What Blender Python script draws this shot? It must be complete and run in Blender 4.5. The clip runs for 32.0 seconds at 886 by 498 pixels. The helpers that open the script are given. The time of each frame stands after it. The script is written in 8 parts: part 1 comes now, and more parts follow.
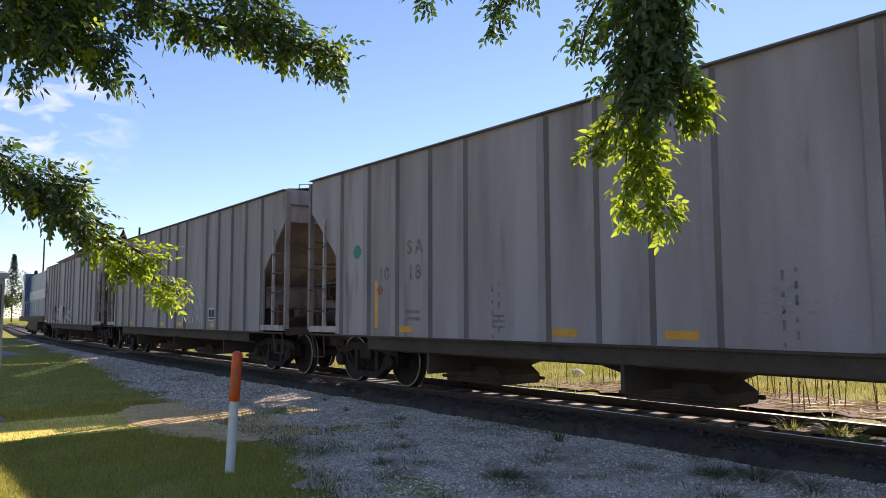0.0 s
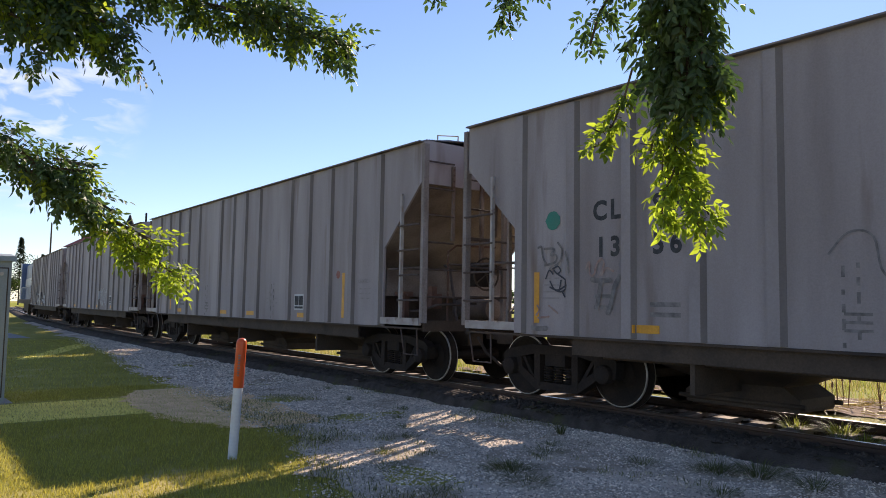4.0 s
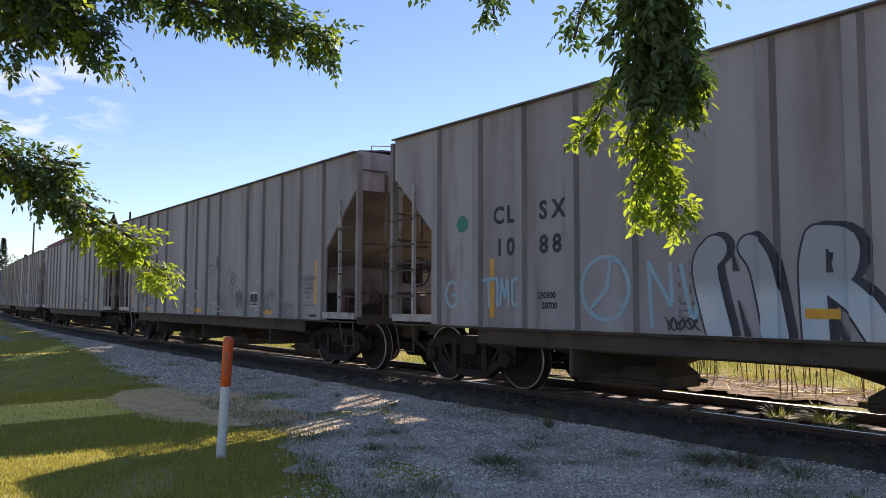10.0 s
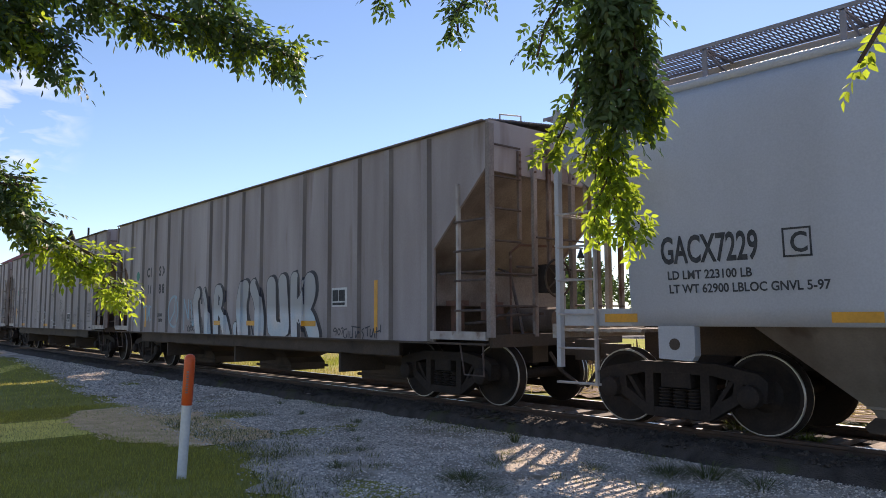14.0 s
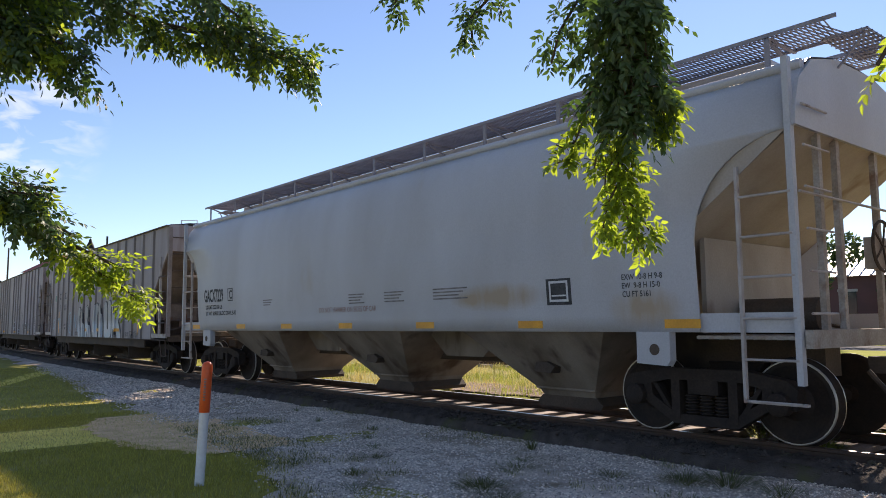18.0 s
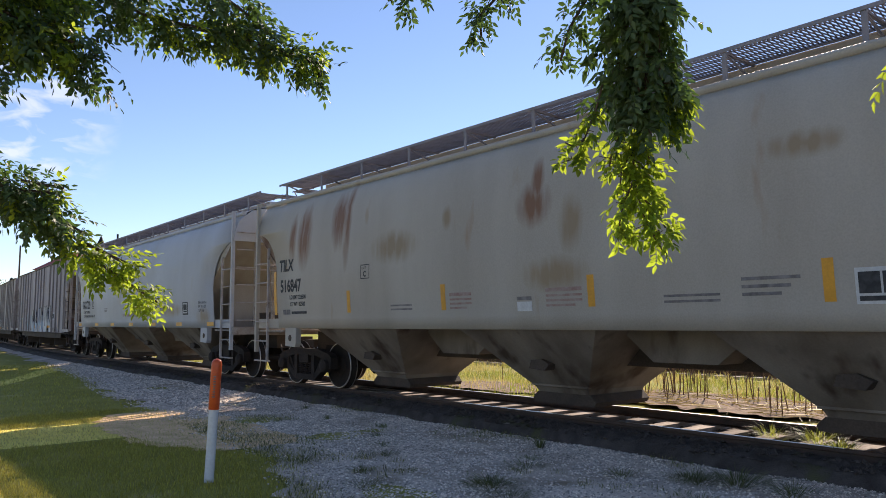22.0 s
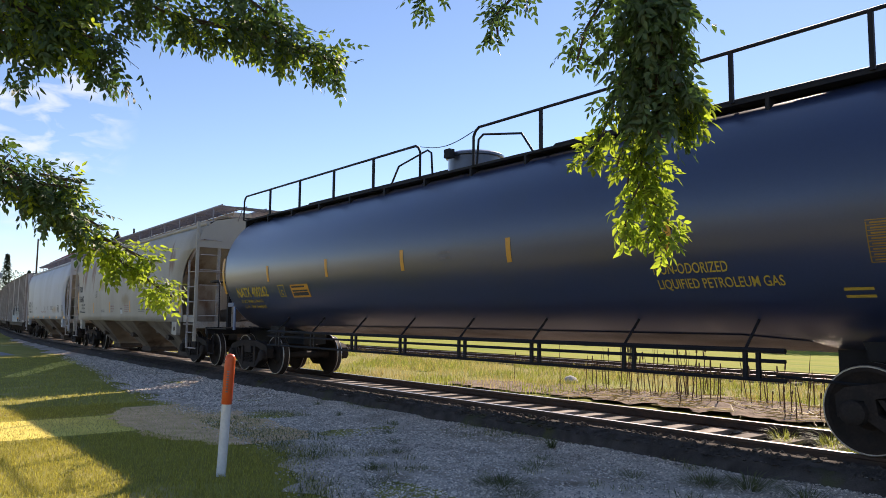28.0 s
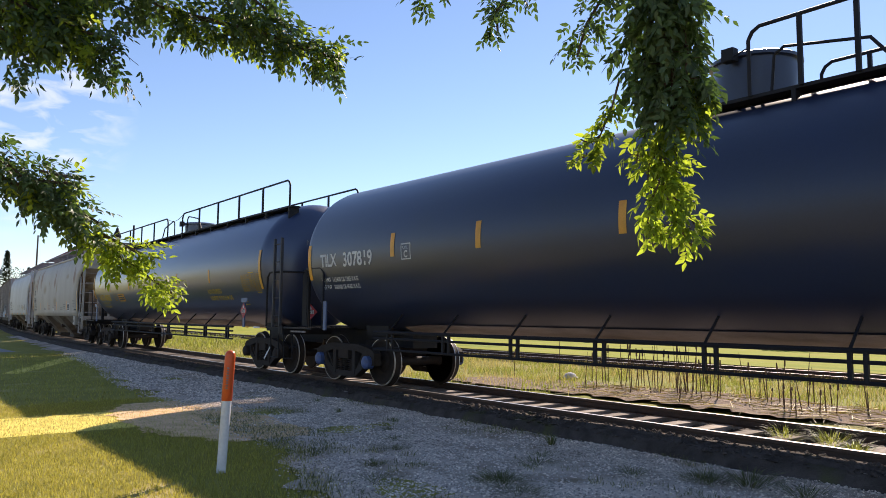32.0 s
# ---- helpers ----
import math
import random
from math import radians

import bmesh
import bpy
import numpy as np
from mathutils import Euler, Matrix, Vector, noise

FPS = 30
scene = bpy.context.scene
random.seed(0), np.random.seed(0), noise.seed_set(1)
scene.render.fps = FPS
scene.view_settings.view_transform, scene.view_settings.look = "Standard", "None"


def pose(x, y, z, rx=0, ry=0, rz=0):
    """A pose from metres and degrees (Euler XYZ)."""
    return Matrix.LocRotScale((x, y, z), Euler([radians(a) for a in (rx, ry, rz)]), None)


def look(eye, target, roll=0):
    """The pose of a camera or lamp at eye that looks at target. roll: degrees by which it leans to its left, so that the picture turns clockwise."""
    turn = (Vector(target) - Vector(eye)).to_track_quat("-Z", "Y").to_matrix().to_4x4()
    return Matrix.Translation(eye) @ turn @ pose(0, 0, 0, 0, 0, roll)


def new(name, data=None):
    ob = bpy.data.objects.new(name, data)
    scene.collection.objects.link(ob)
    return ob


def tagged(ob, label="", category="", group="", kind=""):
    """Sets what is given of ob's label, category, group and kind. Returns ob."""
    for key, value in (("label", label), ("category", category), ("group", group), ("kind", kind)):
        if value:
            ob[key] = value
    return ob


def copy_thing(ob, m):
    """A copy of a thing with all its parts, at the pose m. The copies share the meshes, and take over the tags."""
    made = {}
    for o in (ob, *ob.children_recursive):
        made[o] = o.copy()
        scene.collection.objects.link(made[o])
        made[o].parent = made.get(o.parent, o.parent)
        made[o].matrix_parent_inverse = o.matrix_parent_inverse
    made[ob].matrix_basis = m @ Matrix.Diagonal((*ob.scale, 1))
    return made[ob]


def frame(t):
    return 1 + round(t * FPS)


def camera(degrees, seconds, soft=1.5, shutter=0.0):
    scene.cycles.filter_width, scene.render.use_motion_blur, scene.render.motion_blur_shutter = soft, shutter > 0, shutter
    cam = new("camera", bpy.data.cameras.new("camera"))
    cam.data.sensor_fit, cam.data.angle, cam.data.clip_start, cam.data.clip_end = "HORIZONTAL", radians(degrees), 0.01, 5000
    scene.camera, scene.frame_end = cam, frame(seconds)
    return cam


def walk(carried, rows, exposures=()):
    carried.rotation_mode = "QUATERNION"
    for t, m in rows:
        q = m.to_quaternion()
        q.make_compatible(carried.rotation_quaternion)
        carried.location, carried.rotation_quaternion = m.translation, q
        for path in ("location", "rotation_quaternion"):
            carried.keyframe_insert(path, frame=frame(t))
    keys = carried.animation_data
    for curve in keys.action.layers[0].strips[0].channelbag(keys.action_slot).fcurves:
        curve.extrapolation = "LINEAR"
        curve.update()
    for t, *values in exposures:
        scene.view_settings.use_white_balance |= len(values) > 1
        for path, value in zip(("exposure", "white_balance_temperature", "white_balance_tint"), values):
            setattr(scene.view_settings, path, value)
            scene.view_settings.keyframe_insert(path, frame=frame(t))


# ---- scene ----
cam = camera(61.4, 32.0, soft=0.9, shutter=0.0)
EYE_Z = 1.322
# seconds, yaw, pitch, roll of a hand-held camera that stands in one place
HELD = (
    (0.0, 51.15, 5.10, 0.14),
    (0.5, 51.05, 4.57, 0.03),
    (1.0, 50.87, 4.91, -0.09),
    (1.5, 51.26, 4.73, -0.16),
    (2.0, 51.42, 4.63, -0.16),
    (2.5, 51.05, 4.64, -0.70),
    (3.0, 51.08, 4.48, -0.62),
    (3.5, 51.42, 4.47, -1.04),
    (5.5, 51.76, 4.22, -0.24),
    (6.0, 51.59, 4.41, -0.09),
    (6.5, 51.37, 4.40, -0.12),
    (7.0, 51.43, 4.41, -0.22),
    (7.5, 50.89, 4.29, -0.24),
    (8.0, 50.56, 4.42, -0.23),
    (8.5, 50.36, 4.56, -0.11),
    (9.0, 50.38, 4.14, 0.07),
    (9.5, 50.79, 3.76, -0.34),
    (10.0, 50.51, 4.07, -0.18),
    (10.5, 50.27, 4.42, -0.35),
    (11.0, 50.26, 4.34, 0.18),
    (11.5, 50.27, 4.52, 0.12),
    (12.0, 50.18, 4.56, 0.12),
    (12.5, 49.75, 4.59, 0.06),
    (13.0, 49.57, 4.98, -0.11),
    (13.5, 49.14, 5.03, 0.02),
    (14.0, 47.86, 5.25, 0.22),
    (14.5, 48.65, 5.08, 0.26),
    (16.5, 48.83, 5.63, 0.29),
    (17.0, 48.88, 5.62, 0.62),
    (17.5, 48.65, 5.69, 0.59),
    (18.0, 49.07, 5.77, 0.42),
    (18.5, 49.12, 5.69, 0.49),
    (19.0, 49.63, 5.68, 0.41),
    (19.5, 50.00, 5.46, 0.28),
    (20.0, 50.00, 5.45, 0.24),
    (20.5, 49.53, 5.68, 0.18),
    (21.0, 49.63, 5.56, 0.04),
    (21.5, 49.57, 5.62, 0.03),
    (22.0, 49.73, 5.62, 0.29),
    (22.5, 49.79, 5.97, 0.19),
    (23.0, 49.75, 5.70, 0.23),
    (23.5, 49.98, 5.72, 0.09),
    (24.0, 50.06, 5.47, 0.17),
    (24.5, 50.40, 5.26, -0.04),
    (25.0, 50.46, 5.14, -0.34),
    (25.5, 50.16, 5.19, -0.41),
    (27.5, 50.34, 5.06, -0.58),
    (28.0, 50.70, 5.50, -0.55),
    (28.5, 50.40, 5.67, -0.55),
    (29.0, 50.36, 5.44, -0.36),
    (29.5, 50.33, 4.96, -0.51),
    (30.0, 50.47, 4.92, -0.51),
    (30.5, 50.77, 4.94, -0.49),
    (31.0, 50.49, 5.24, -0.46),
    (31.5, 50.65, 5.26, -0.51),
    (32.0, 50.69, 5.25, -0.56),
)
walk(cam, [(t, pose(0, 0, EYE_Z, 90 + pitch, roll, yaw)) for t, yaw, pitch, roll in HELD], exposures=[(0, 0.77, 6150, 19), (32, 0.77, 6150, 19)])


BEND, FAR = 7.89e-4, -80.0


def track_y(x):
    """The track's centre line: straight abeam of the camera, bending gently away to the left, then straight again."""
    if x < FAR:
        return 9.03 + BEND * FAR * FAR + 2 * BEND * FAR * (x - FAR)
    return 9.03 + BEND * min(x, 0.0) ** 2


def track_turn(x):
    return math.degrees(math.atan(2 * BEND * min(max(x, FAR), 0.0)))


def gone(t):
    """Metres that the train has rolled at t seconds, from an origin at 16 s."""
    q = t - 16.0
    return 3.29477 * q + 0.0093063 * q * q + 6.27e-5 * q ** 3


# ---- sky, sun ----
SUN_AZ, SUN_EL = 114.6, 33.5  # degrees: from +x towards +y, and above the horizon
world = bpy.data.worlds.new("world")
scene.world = world
world.use_nodes = True
wn, wl = world.node_tree.nodes, world.node_tree.links
wn.clear()
sky = wn.new("ShaderNodeTexSky")
sky.sky_type, sky.sun_disc = "NISHITA", False
sky.altitude = 600.0
sky.air_density, sky.dust_density, sky.ozone_density = 0.95, 0.05, 1.05
sky.sun_elevation, sky.sun_rotation = radians(SUN_EL), radians(90 - SUN_AZ)
bg = wn.new("ShaderNodeBackground")
bg.inputs["Strength"].default_value = 0.091
wo = wn.new("ShaderNodeOutputWorld")
# thin high cloud, drawn out in streaks, denser low in the west
wc, wm, wnz, wr = wn.new("ShaderNodeTexCoord"), wn.new("ShaderNodeMapping"), wn.new("ShaderNodeTexNoise"), wn.new("ShaderNodeMapRange")
wm.inputs["Scale"].default_value = (6.0, 11.0, 24.0)
wnz.inputs["Scale"].default_value, wnz.inputs["Detail"].default_value, wnz.inputs["Distortion"].default_value = 2.2, 9.0, 0.5
wr.inputs["From Min"].default_value, wr.inputs["From Max"].default_value, wr.inputs["To Max"].default_value = 0.46, 0.66, 0.7
wd, wdr, wmul, wmix = wn.new("ShaderNodeVectorMath"), wn.new("ShaderNodeMapRange"), wn.new("ShaderNodeMath"), wn.new("ShaderNodeMix")
wd.operation = "DOT_PRODUCT"
wd.inputs[1].default_value = (-0.965, 0.125, 0.235)
wdr.inputs["From Min"].default_value, wdr.inputs["From Max"].default_value = 0.9885, 0.9975
wmul.operation, wmix.data_type = "MULTIPLY", "RGBA"
wmix.inputs["B"].default_value = (6.5, 6.8, 7.2, 1)
wl.new(wc.outputs["Generated"], wm.inputs["Vector"])
wl.new(wm.outputs["Vector"], wnz.inputs["Vector"])
wl.new(wnz.outputs["Fac"], wr.inputs["Value"])
wl.new(wc.outputs["Generated"], wd.inputs[0])
wl.new(wd.outputs["Value"], wdr.inputs["Value"])
wl.new(wr.outputs["Result"], wmul.inputs[0])
wl.new(wdr.outputs["Result"], wmul.inputs[1])
wl.new(wmul.outputs["Value"], wmix.inputs["Factor"])
wl.new(sky.outputs[0], wmix.inputs["A"])
wl.new(wmix.outputs["Result"], bg.inputs["Color"])
wl.new(bg.outputs[0], wo.inputs["Surface"])
sun_data = bpy.data.lights.new("sun", "SUN")
sun_data.energy, sun_data.angle, sun_data.color = 5.0, radians(0.53), (1.0, 0.85, 0.64)
sun = new("sun", sun_data)
toward = Vector((math.cos(radians(SUN_AZ)) * math.cos(radians(SUN_EL)), math.sin(radians(SUN_AZ)) * math.cos(radians(SUN_EL)), math.sin(radians(SUN_EL))))
sun.matrix_world = look(toward * 60, (0, 0, 0))


# ---- materials ----
def shade(name, base, rough=0.6, metal=0.0, second=None, amount=0.5, scale=3.0, stretch=(1, 1, 1), bump=0.0, fine=40.0, vary=0.0, third=None, third_at=0.62, third_scale=0.8, spec=0.5, island=0.0):
    """A procedural surface: a base colour broken up at two scales, an optional stain colour with its own patches, and fine relief."""
    m = bpy.data.materials.new(name)
    m.use_nodes = True
    n, l = m.node_tree.nodes, m.node_tree.links
    p = n["Principled BSDF"]
    spec = 0.08 if rough >= 0.84 else spec
    p.inputs["Roughness"].default_value, p.inputs["Metallic"].default_value = rough, metal
    p.inputs["Specular IOR Level"].default_value = spec
    tc, mp = n.new("ShaderNodeTexCoord"), n.new("ShaderNodeMapping")
    mp.inputs["Scale"].default_value = stretch
    l.new(tc.outputs["Object"], mp.inputs["Vector"])
    big, small = n.new("ShaderNodeTexNoise"), n.new("ShaderNodeTexNoise")
    big.inputs["Scale"].default_value, big.inputs["Detail"].default_value = scale, 6.0
    small.inputs["Scale"].default_value, small.inputs["Detail"].default_value = fine, 3.0
    l.new(mp.outputs["Vector"], big.inputs["Vector"])
    l.new(tc.outputs["Object"], small.inputs["Vector"])
    second = second or tuple(c * 0.6 for c in base)
    mix = n.new("ShaderNodeMix")
    mix.data_type = "RGBA"
    mix.inputs["A"].default_value, mix.inputs["B"].default_value = (*base, 1), (*second, 1)
    ramp = n.new("ShaderNodeMapRange")
    ramp.inputs["From Min"].default_value, ramp.inputs["From Max"].default_value = 0.35, 0.7
    ramp.inputs["To Max"].default_value = amount
    l.new(big.outputs["Fac"], ramp.inputs["Value"])
    l.new(ramp.outputs["Result"], mix.inputs["Factor"])
    grain = n.new("ShaderNodeMix")
    grain.data_type, grain.blend_type = "RGBA", "MULTIPLY"
    gr = n.new("ShaderNodeMapRange")
    gr.inputs["From Min"].default_value, gr.inputs["From Max"].default_value = 0.3, 0.7
    gr.inputs["To Min"].default_value, gr.inputs["To Max"].default_value = (0.82, 1.12) if bump > 0.05 else (0.93, 1.05)
    l.new(small.outputs["Fac"], gr.inputs["Value"])
    grain.inputs["Factor"].default_value = 1.0
    l.new(mix.outputs["Result"], grain.inputs["A"])
    l.new(gr.outputs["Result"], grain.inputs["B"])
    out = grain.outputs["Result"]
    if third:
        st, sr, sm = n.new("ShaderNodeTexNoise"), n.new("ShaderNodeMapRange"), n.new("ShaderNodeMix")
        st.inputs["Scale"].default_value, st.inputs["Detail"].default_value = third_scale, 4.0
        l.new(mp.outputs["Vector"], st.inputs["Vector"])
        sr.inputs["From Min"].default_value, sr.inputs["From Max"].default_value = third_at, third_at + 0.14
        l.new(st.outputs["Fac"], sr.inputs["Value"])
        sm.data_type = "RGBA"
        sm.inputs["B"].default_value = (*third, 1)
        l.new(sr.outputs["Result"], sm.inputs["Factor"])
        l.new(out, sm.inputs["A"])
        out = sm.outputs["Result"]
    if island:
        ge, ir, im = n.new("ShaderNodeNewGeometry"), n.new("ShaderNodeMapRange"), n.new("ShaderNodeMix")
        ir.inputs["To Min"].default_value, ir.inputs["To Max"].default_value = 1 - island, 1 + 0.4 * island
        l.new(ge.outputs["Random Per Island"], ir.inputs["Value"])
        im.data_type, im.blend_type = "RGBA", "MULTIPLY"
        im.inputs["Factor"].default_value = 1.0
        l.new(out, im.inputs["A"])
        l.new(ir.outputs["Result"], im.inputs["B"])
        out = im.outputs["Result"]
    if vary:
        oi, vr, vm = n.new("ShaderNodeObjectInfo"), n.new("ShaderNodeMapRange"), n.new("ShaderNodeMix")
        vr.inputs["To Min"].default_value, vr.inputs["To Max"].default_value = 1 - vary, 1 + vary
        l.new(oi.outputs["Random"], vr.inputs["Value"])
        vm.data_type, vm.blend_type = "RGBA", "MULTIPLY"
        vm.inputs["Factor"].default_value = 1.0
        l.new(out, vm.inputs["A"])
        l.new(vr.outputs["Result"], vm.inputs["B"])
        out = vm.outputs["Result"]
    l.new(out, p.inputs["Base Color"])
    if bump:
        b = n.new("ShaderNodeBump")
        b.inputs["Strength"].default_value, b.inputs["Distance"].default_value = bump, 0.02
        l.new(small.outputs["Fac"], b.inputs["Height"])
        l.new(b.outputs["Normal"], p.inputs["Normal"])
    return m


def stain(m, spots, rgb, breakup=2.6):
    """Adds rust run down from given places (x, z, half width, half height) to a side's paint, ragged by noise."""
    n, l = m.node_tree.nodes, m.node_tree.links
    p = n["Principled BSDF"]
    old = p.inputs["Base Color"].links[0].from_socket
    tc, nz, nr = n.new("ShaderNodeTexCoord"), n.new("ShaderNodeTexNoise"), n.new("ShaderNodeMapping")
    nr.inputs["Scale"].default_value = (3.4, 1.0, 0.6)
    nz.inputs["Scale"].default_value, nz.inputs["Detail"].default_value = breakup, 7.0
    l.new(tc.outputs["Object"], nr.inputs["Vector"])
    l.new(nr.outputs["Vector"], nz.inputs["Vector"])
    total = None
    for x, z, w, h in spots:
        mp, ln, mr = n.new("ShaderNodeMapping"), n.new("ShaderNodeVectorMath"), n.new("ShaderNodeMapRange")
        mp.inputs["Scale"].default_value = (1 / w, 0.0, 1 / h)
        mp.inputs["Location"].default_value = (-x / w, 0.0, -z / h)
        ln.operation = "LENGTH"
        mr.inputs["From Min"].default_value, mr.inputs["From Max"].default_value = 1.25, 0.0
        l.new(tc.outputs["Object"], mp.inputs["Vector"])
        l.new(mp.outputs["Vector"], ln.inputs[0])
        l.new(ln.outputs["Value"], mr.inputs["Value"])
        if total is None:
            total = mr.outputs["Result"]
        else:
            mx = n.new("ShaderNodeMath")
            mx.operation = "MAXIMUM"
            l.new(total, mx.inputs[0])
            l.new(mr.outputs["Result"], mx.inputs[1])
            total = mx.outputs["Value"]
    mul, rng_, mix = n.new("ShaderNodeMath"), n.new("ShaderNodeMapRange"), n.new("ShaderNodeMix")
    mul.operation, mix.data_type = "MULTIPLY", "RGBA"
    l.new(total, mul.inputs[0])
    l.new(nz.outputs["Fac"], mul.inputs[1])
    rng_.inputs["From Min"].default_value, rng_.inputs["From Max"].default_value, rng_.inputs["To Max"].default_value = 0.07, 0.36, 0.85
    l.new(mul.outputs["Value"], rng_.inputs["Value"])
    l.new(rng_.outputs["Result"], mix.inputs["Factor"])
    l.new(old, mix.inputs["A"])
    mix.inputs["B"].default_value = (*rgb, 1)
    l.new(mix.outputs["Result"], p.inputs["Base Color"])


def leaf_shade(name, rgb, through_rgb, share=0.45, island=0.35):
    """Leaves: a glossy upper skin, and light that comes through the blade."""
    m = bpy.data.materials.new(name)
    m.use_nodes = True
    n, l = m.node_tree.nodes, m.node_tree.links
    p, o = n["Principled BSDF"], n["Material Output"]
    p.inputs["Roughness"].default_value = 0.55
    geo, mr = n.new("ShaderNodeNewGeometry"), n.new("ShaderNodeMapRange")
    mr.inputs["To Min"].default_value, mr.inputs["To Max"].default_value = 1 - island, 1 + island
    l.new(geo.outputs["Random Per Island"], mr.inputs["Value"])
    tr = n.new("ShaderNodeBsdfTranslucent")
    for rgbv, sock in ((rgb, p.inputs["Base Color"]), (through_rgb, tr.inputs["Color"])):
        mx = n.new("ShaderNodeMix")
        mx.data_type, mx.blend_type = "RGBA", "MULTIPLY"
        mx.inputs["Factor"].default_value = 1.0
        mx.inputs["A"].default_value = (*rgbv, 1)
        l.new(mr.outputs["Result"], mx.inputs["B"])
        l.new(mx.outputs["Result"], sock)
    ms = n.new("ShaderNodeMixShader")
    ms.inputs["Fac"].default_value = share
    l.new(p.outputs[0], ms.inputs[1])
    l.new(tr.outputs[0], ms.inputs[2])
    l.new(ms.outputs[0], o.inputs["Surface"])
    return m


def fade_up(m, z0, z1, rgb):
    """The paint of m gives way to another colour from the height z0 up to z1, as a sprayed fade does."""
    n, l = m.node_tree.nodes, m.node_tree.links
    p = n["Principled BSDF"]
    old = p.inputs["Base Color"].links[0].from_socket
    tc, sep, mr, mix = n.new("ShaderNodeTexCoord"), n.new("ShaderNodeSeparateXYZ"), n.new("ShaderNodeMapRange"), n.new("ShaderNodeMix")
    mix.data_type = "RGBA"
    mr.inputs["From Min"].default_value, mr.inputs["From Max"].default_value = z0, z1
    l.new(tc.outputs["Object"], sep.inputs[0])
    l.new(sep.outputs["Z"], mr.inputs["Value"])
    l.new(mr.outputs["Result"], mix.inputs["Factor"])
    l.new(old, mix.inputs["A"])
    mix.inputs["B"].default_value = (*rgb, 1)
    l.new(mix.outputs["Result"], p.inputs["Base Color"])


HOPPER = shade("weathered_grey_paint", (0.42, 0.372, 0.37), 0.6, second=(0.265, 0.222, 0.212), amount=0.9, scale=1.1, stretch=(1.6, 1, 0.22), fine=60, bump=0.04, third=(0.19, 0.135, 0.105), third_at=0.60, third_scale=1.3, vary=0.05, spec=0.3)
RIB = shade("dark_rib_paint", (0.24, 0.21, 0.195), 0.75, second=(0.15, 0.125, 0.115), amount=0.9, scale=2.0, stretch=(1, 1, 0.3), bump=0.05, spec=0.2)
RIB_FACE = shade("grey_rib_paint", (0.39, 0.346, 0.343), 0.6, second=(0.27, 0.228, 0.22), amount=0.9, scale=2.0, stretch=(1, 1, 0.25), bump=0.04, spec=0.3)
GRIME = shade("brown_grimed_steel", (0.30, 0.245, 0.21), 0.8, second=(0.13, 0.09, 0.07), amount=0.9, scale=1.4, bump=0.1, third=(0.12, 0.08, 0.06), third_at=0.62, third_scale=1.1, spec=0.2)
PALE_EDGE = shade("chipped_pale_paint", (0.50, 0.46, 0.43), 0.6, second=(0.33, 0.27, 0.24), amount=0.9, scale=5, bump=0.05, third=(0.14, 0.075, 0.045), third_at=0.6, third_scale=5.5)
UNDER = shade("black_underframe", (0.078, 0.059, 0.046), 0.78, second=(0.115, 0.083, 0.060), amount=0.8, scale=2.2, bump=0.15, spec=0.25, third=(0.045, 0.036, 0.031), third_at=0.55, third_scale=1.4)
TRUCK = shade("oily_cast_steel", (0.030, 0.024, 0.021), 0.8, second=(0.055, 0.04, 0.031), amount=0.8, scale=5, bump=0.2, spec=0.2, third=(0.03, 0.025, 0.022), third_at=0.56, third_scale=4)
TRUCK_DUSTY = shade("dusty_cast_steel", (0.045, 0.040, 0.037), 0.83, second=(0.035, 0.028, 0.023), amount=0.8, scale=4, bump=0.2, spec=0.15)
WHEEL = shade("dark_wheel_steel", (0.026, 0.021, 0.018), 0.75, second=(0.05, 0.034, 0.025), amount=0.7, scale=7, bump=0.1, spec=0.25)
TREAD = shade("polished_wheel_tread", (0.5, 0.48, 0.46), 0.36, metal=0.7, second=(0.3, 0.27, 0.25), amount=0.7, scale=5, spec=0.7)
CAP = shade("blue_bearing_cap", (0.06, 0.11, 0.28), 0.5, second=(0.05, 0.06, 0.1), amount=0.7, scale=14)
WHITE_HOPPER = shade("blue_white_hopper_paint", (0.53, 0.53, 0.55), 0.5, second=(0.42, 0.41, 0.41), amount=0.8, scale=0.8, stretch=(1, 1, 0.4), fine=50, third=(0.42, 0.36, 0.28), third_at=0.66, third_scale=0.9, spec=0.35)
BEIGE_HOPPER = shade("rust_streaked_cream_paint", (0.50, 0.455, 0.385), 0.55, second=(0.40, 0.35, 0.285), amount=0.8, scale=0.9, stretch=(1.4, 1, 0.4), fine=50, third=(0.36, 0.22, 0.11), third_at=0.655, third_scale=1.25, spec=0.3)
TAN_SLOPE = shade("tan_slope_sheet", (0.43, 0.355, 0.28), 0.7, second=(0.22, 0.145, 0.095), amount=1.0, scale=1.6, stretch=(1, 1, 0.6), bump=0.05, spec=0.25, third=(0.15, 0.075, 0.04), third_at=0.55, third_scale=1.6)
PALE_SLOPE = shade("pale_tan_slope_sheet", (0.48, 0.425, 0.36), 0.7, second=(0.35, 0.285, 0.22), amount=1.0, scale=1.3, stretch=(1, 1, 0.6), bump=0.05, spec=0.25, third=(0.22, 0.14, 0.085), third_at=0.63, third_scale=1.4)
TAN_END = shade("rust_stained_pale_end_paint", (0.46, 0.42, 0.375), 0.65, second=(0.30, 0.235, 0.18), amount=1.0, scale=2.6, bump=0.06, spec=0.25, third=(0.19, 0.10, 0.055), third_at=0.6, third_scale=3.2)
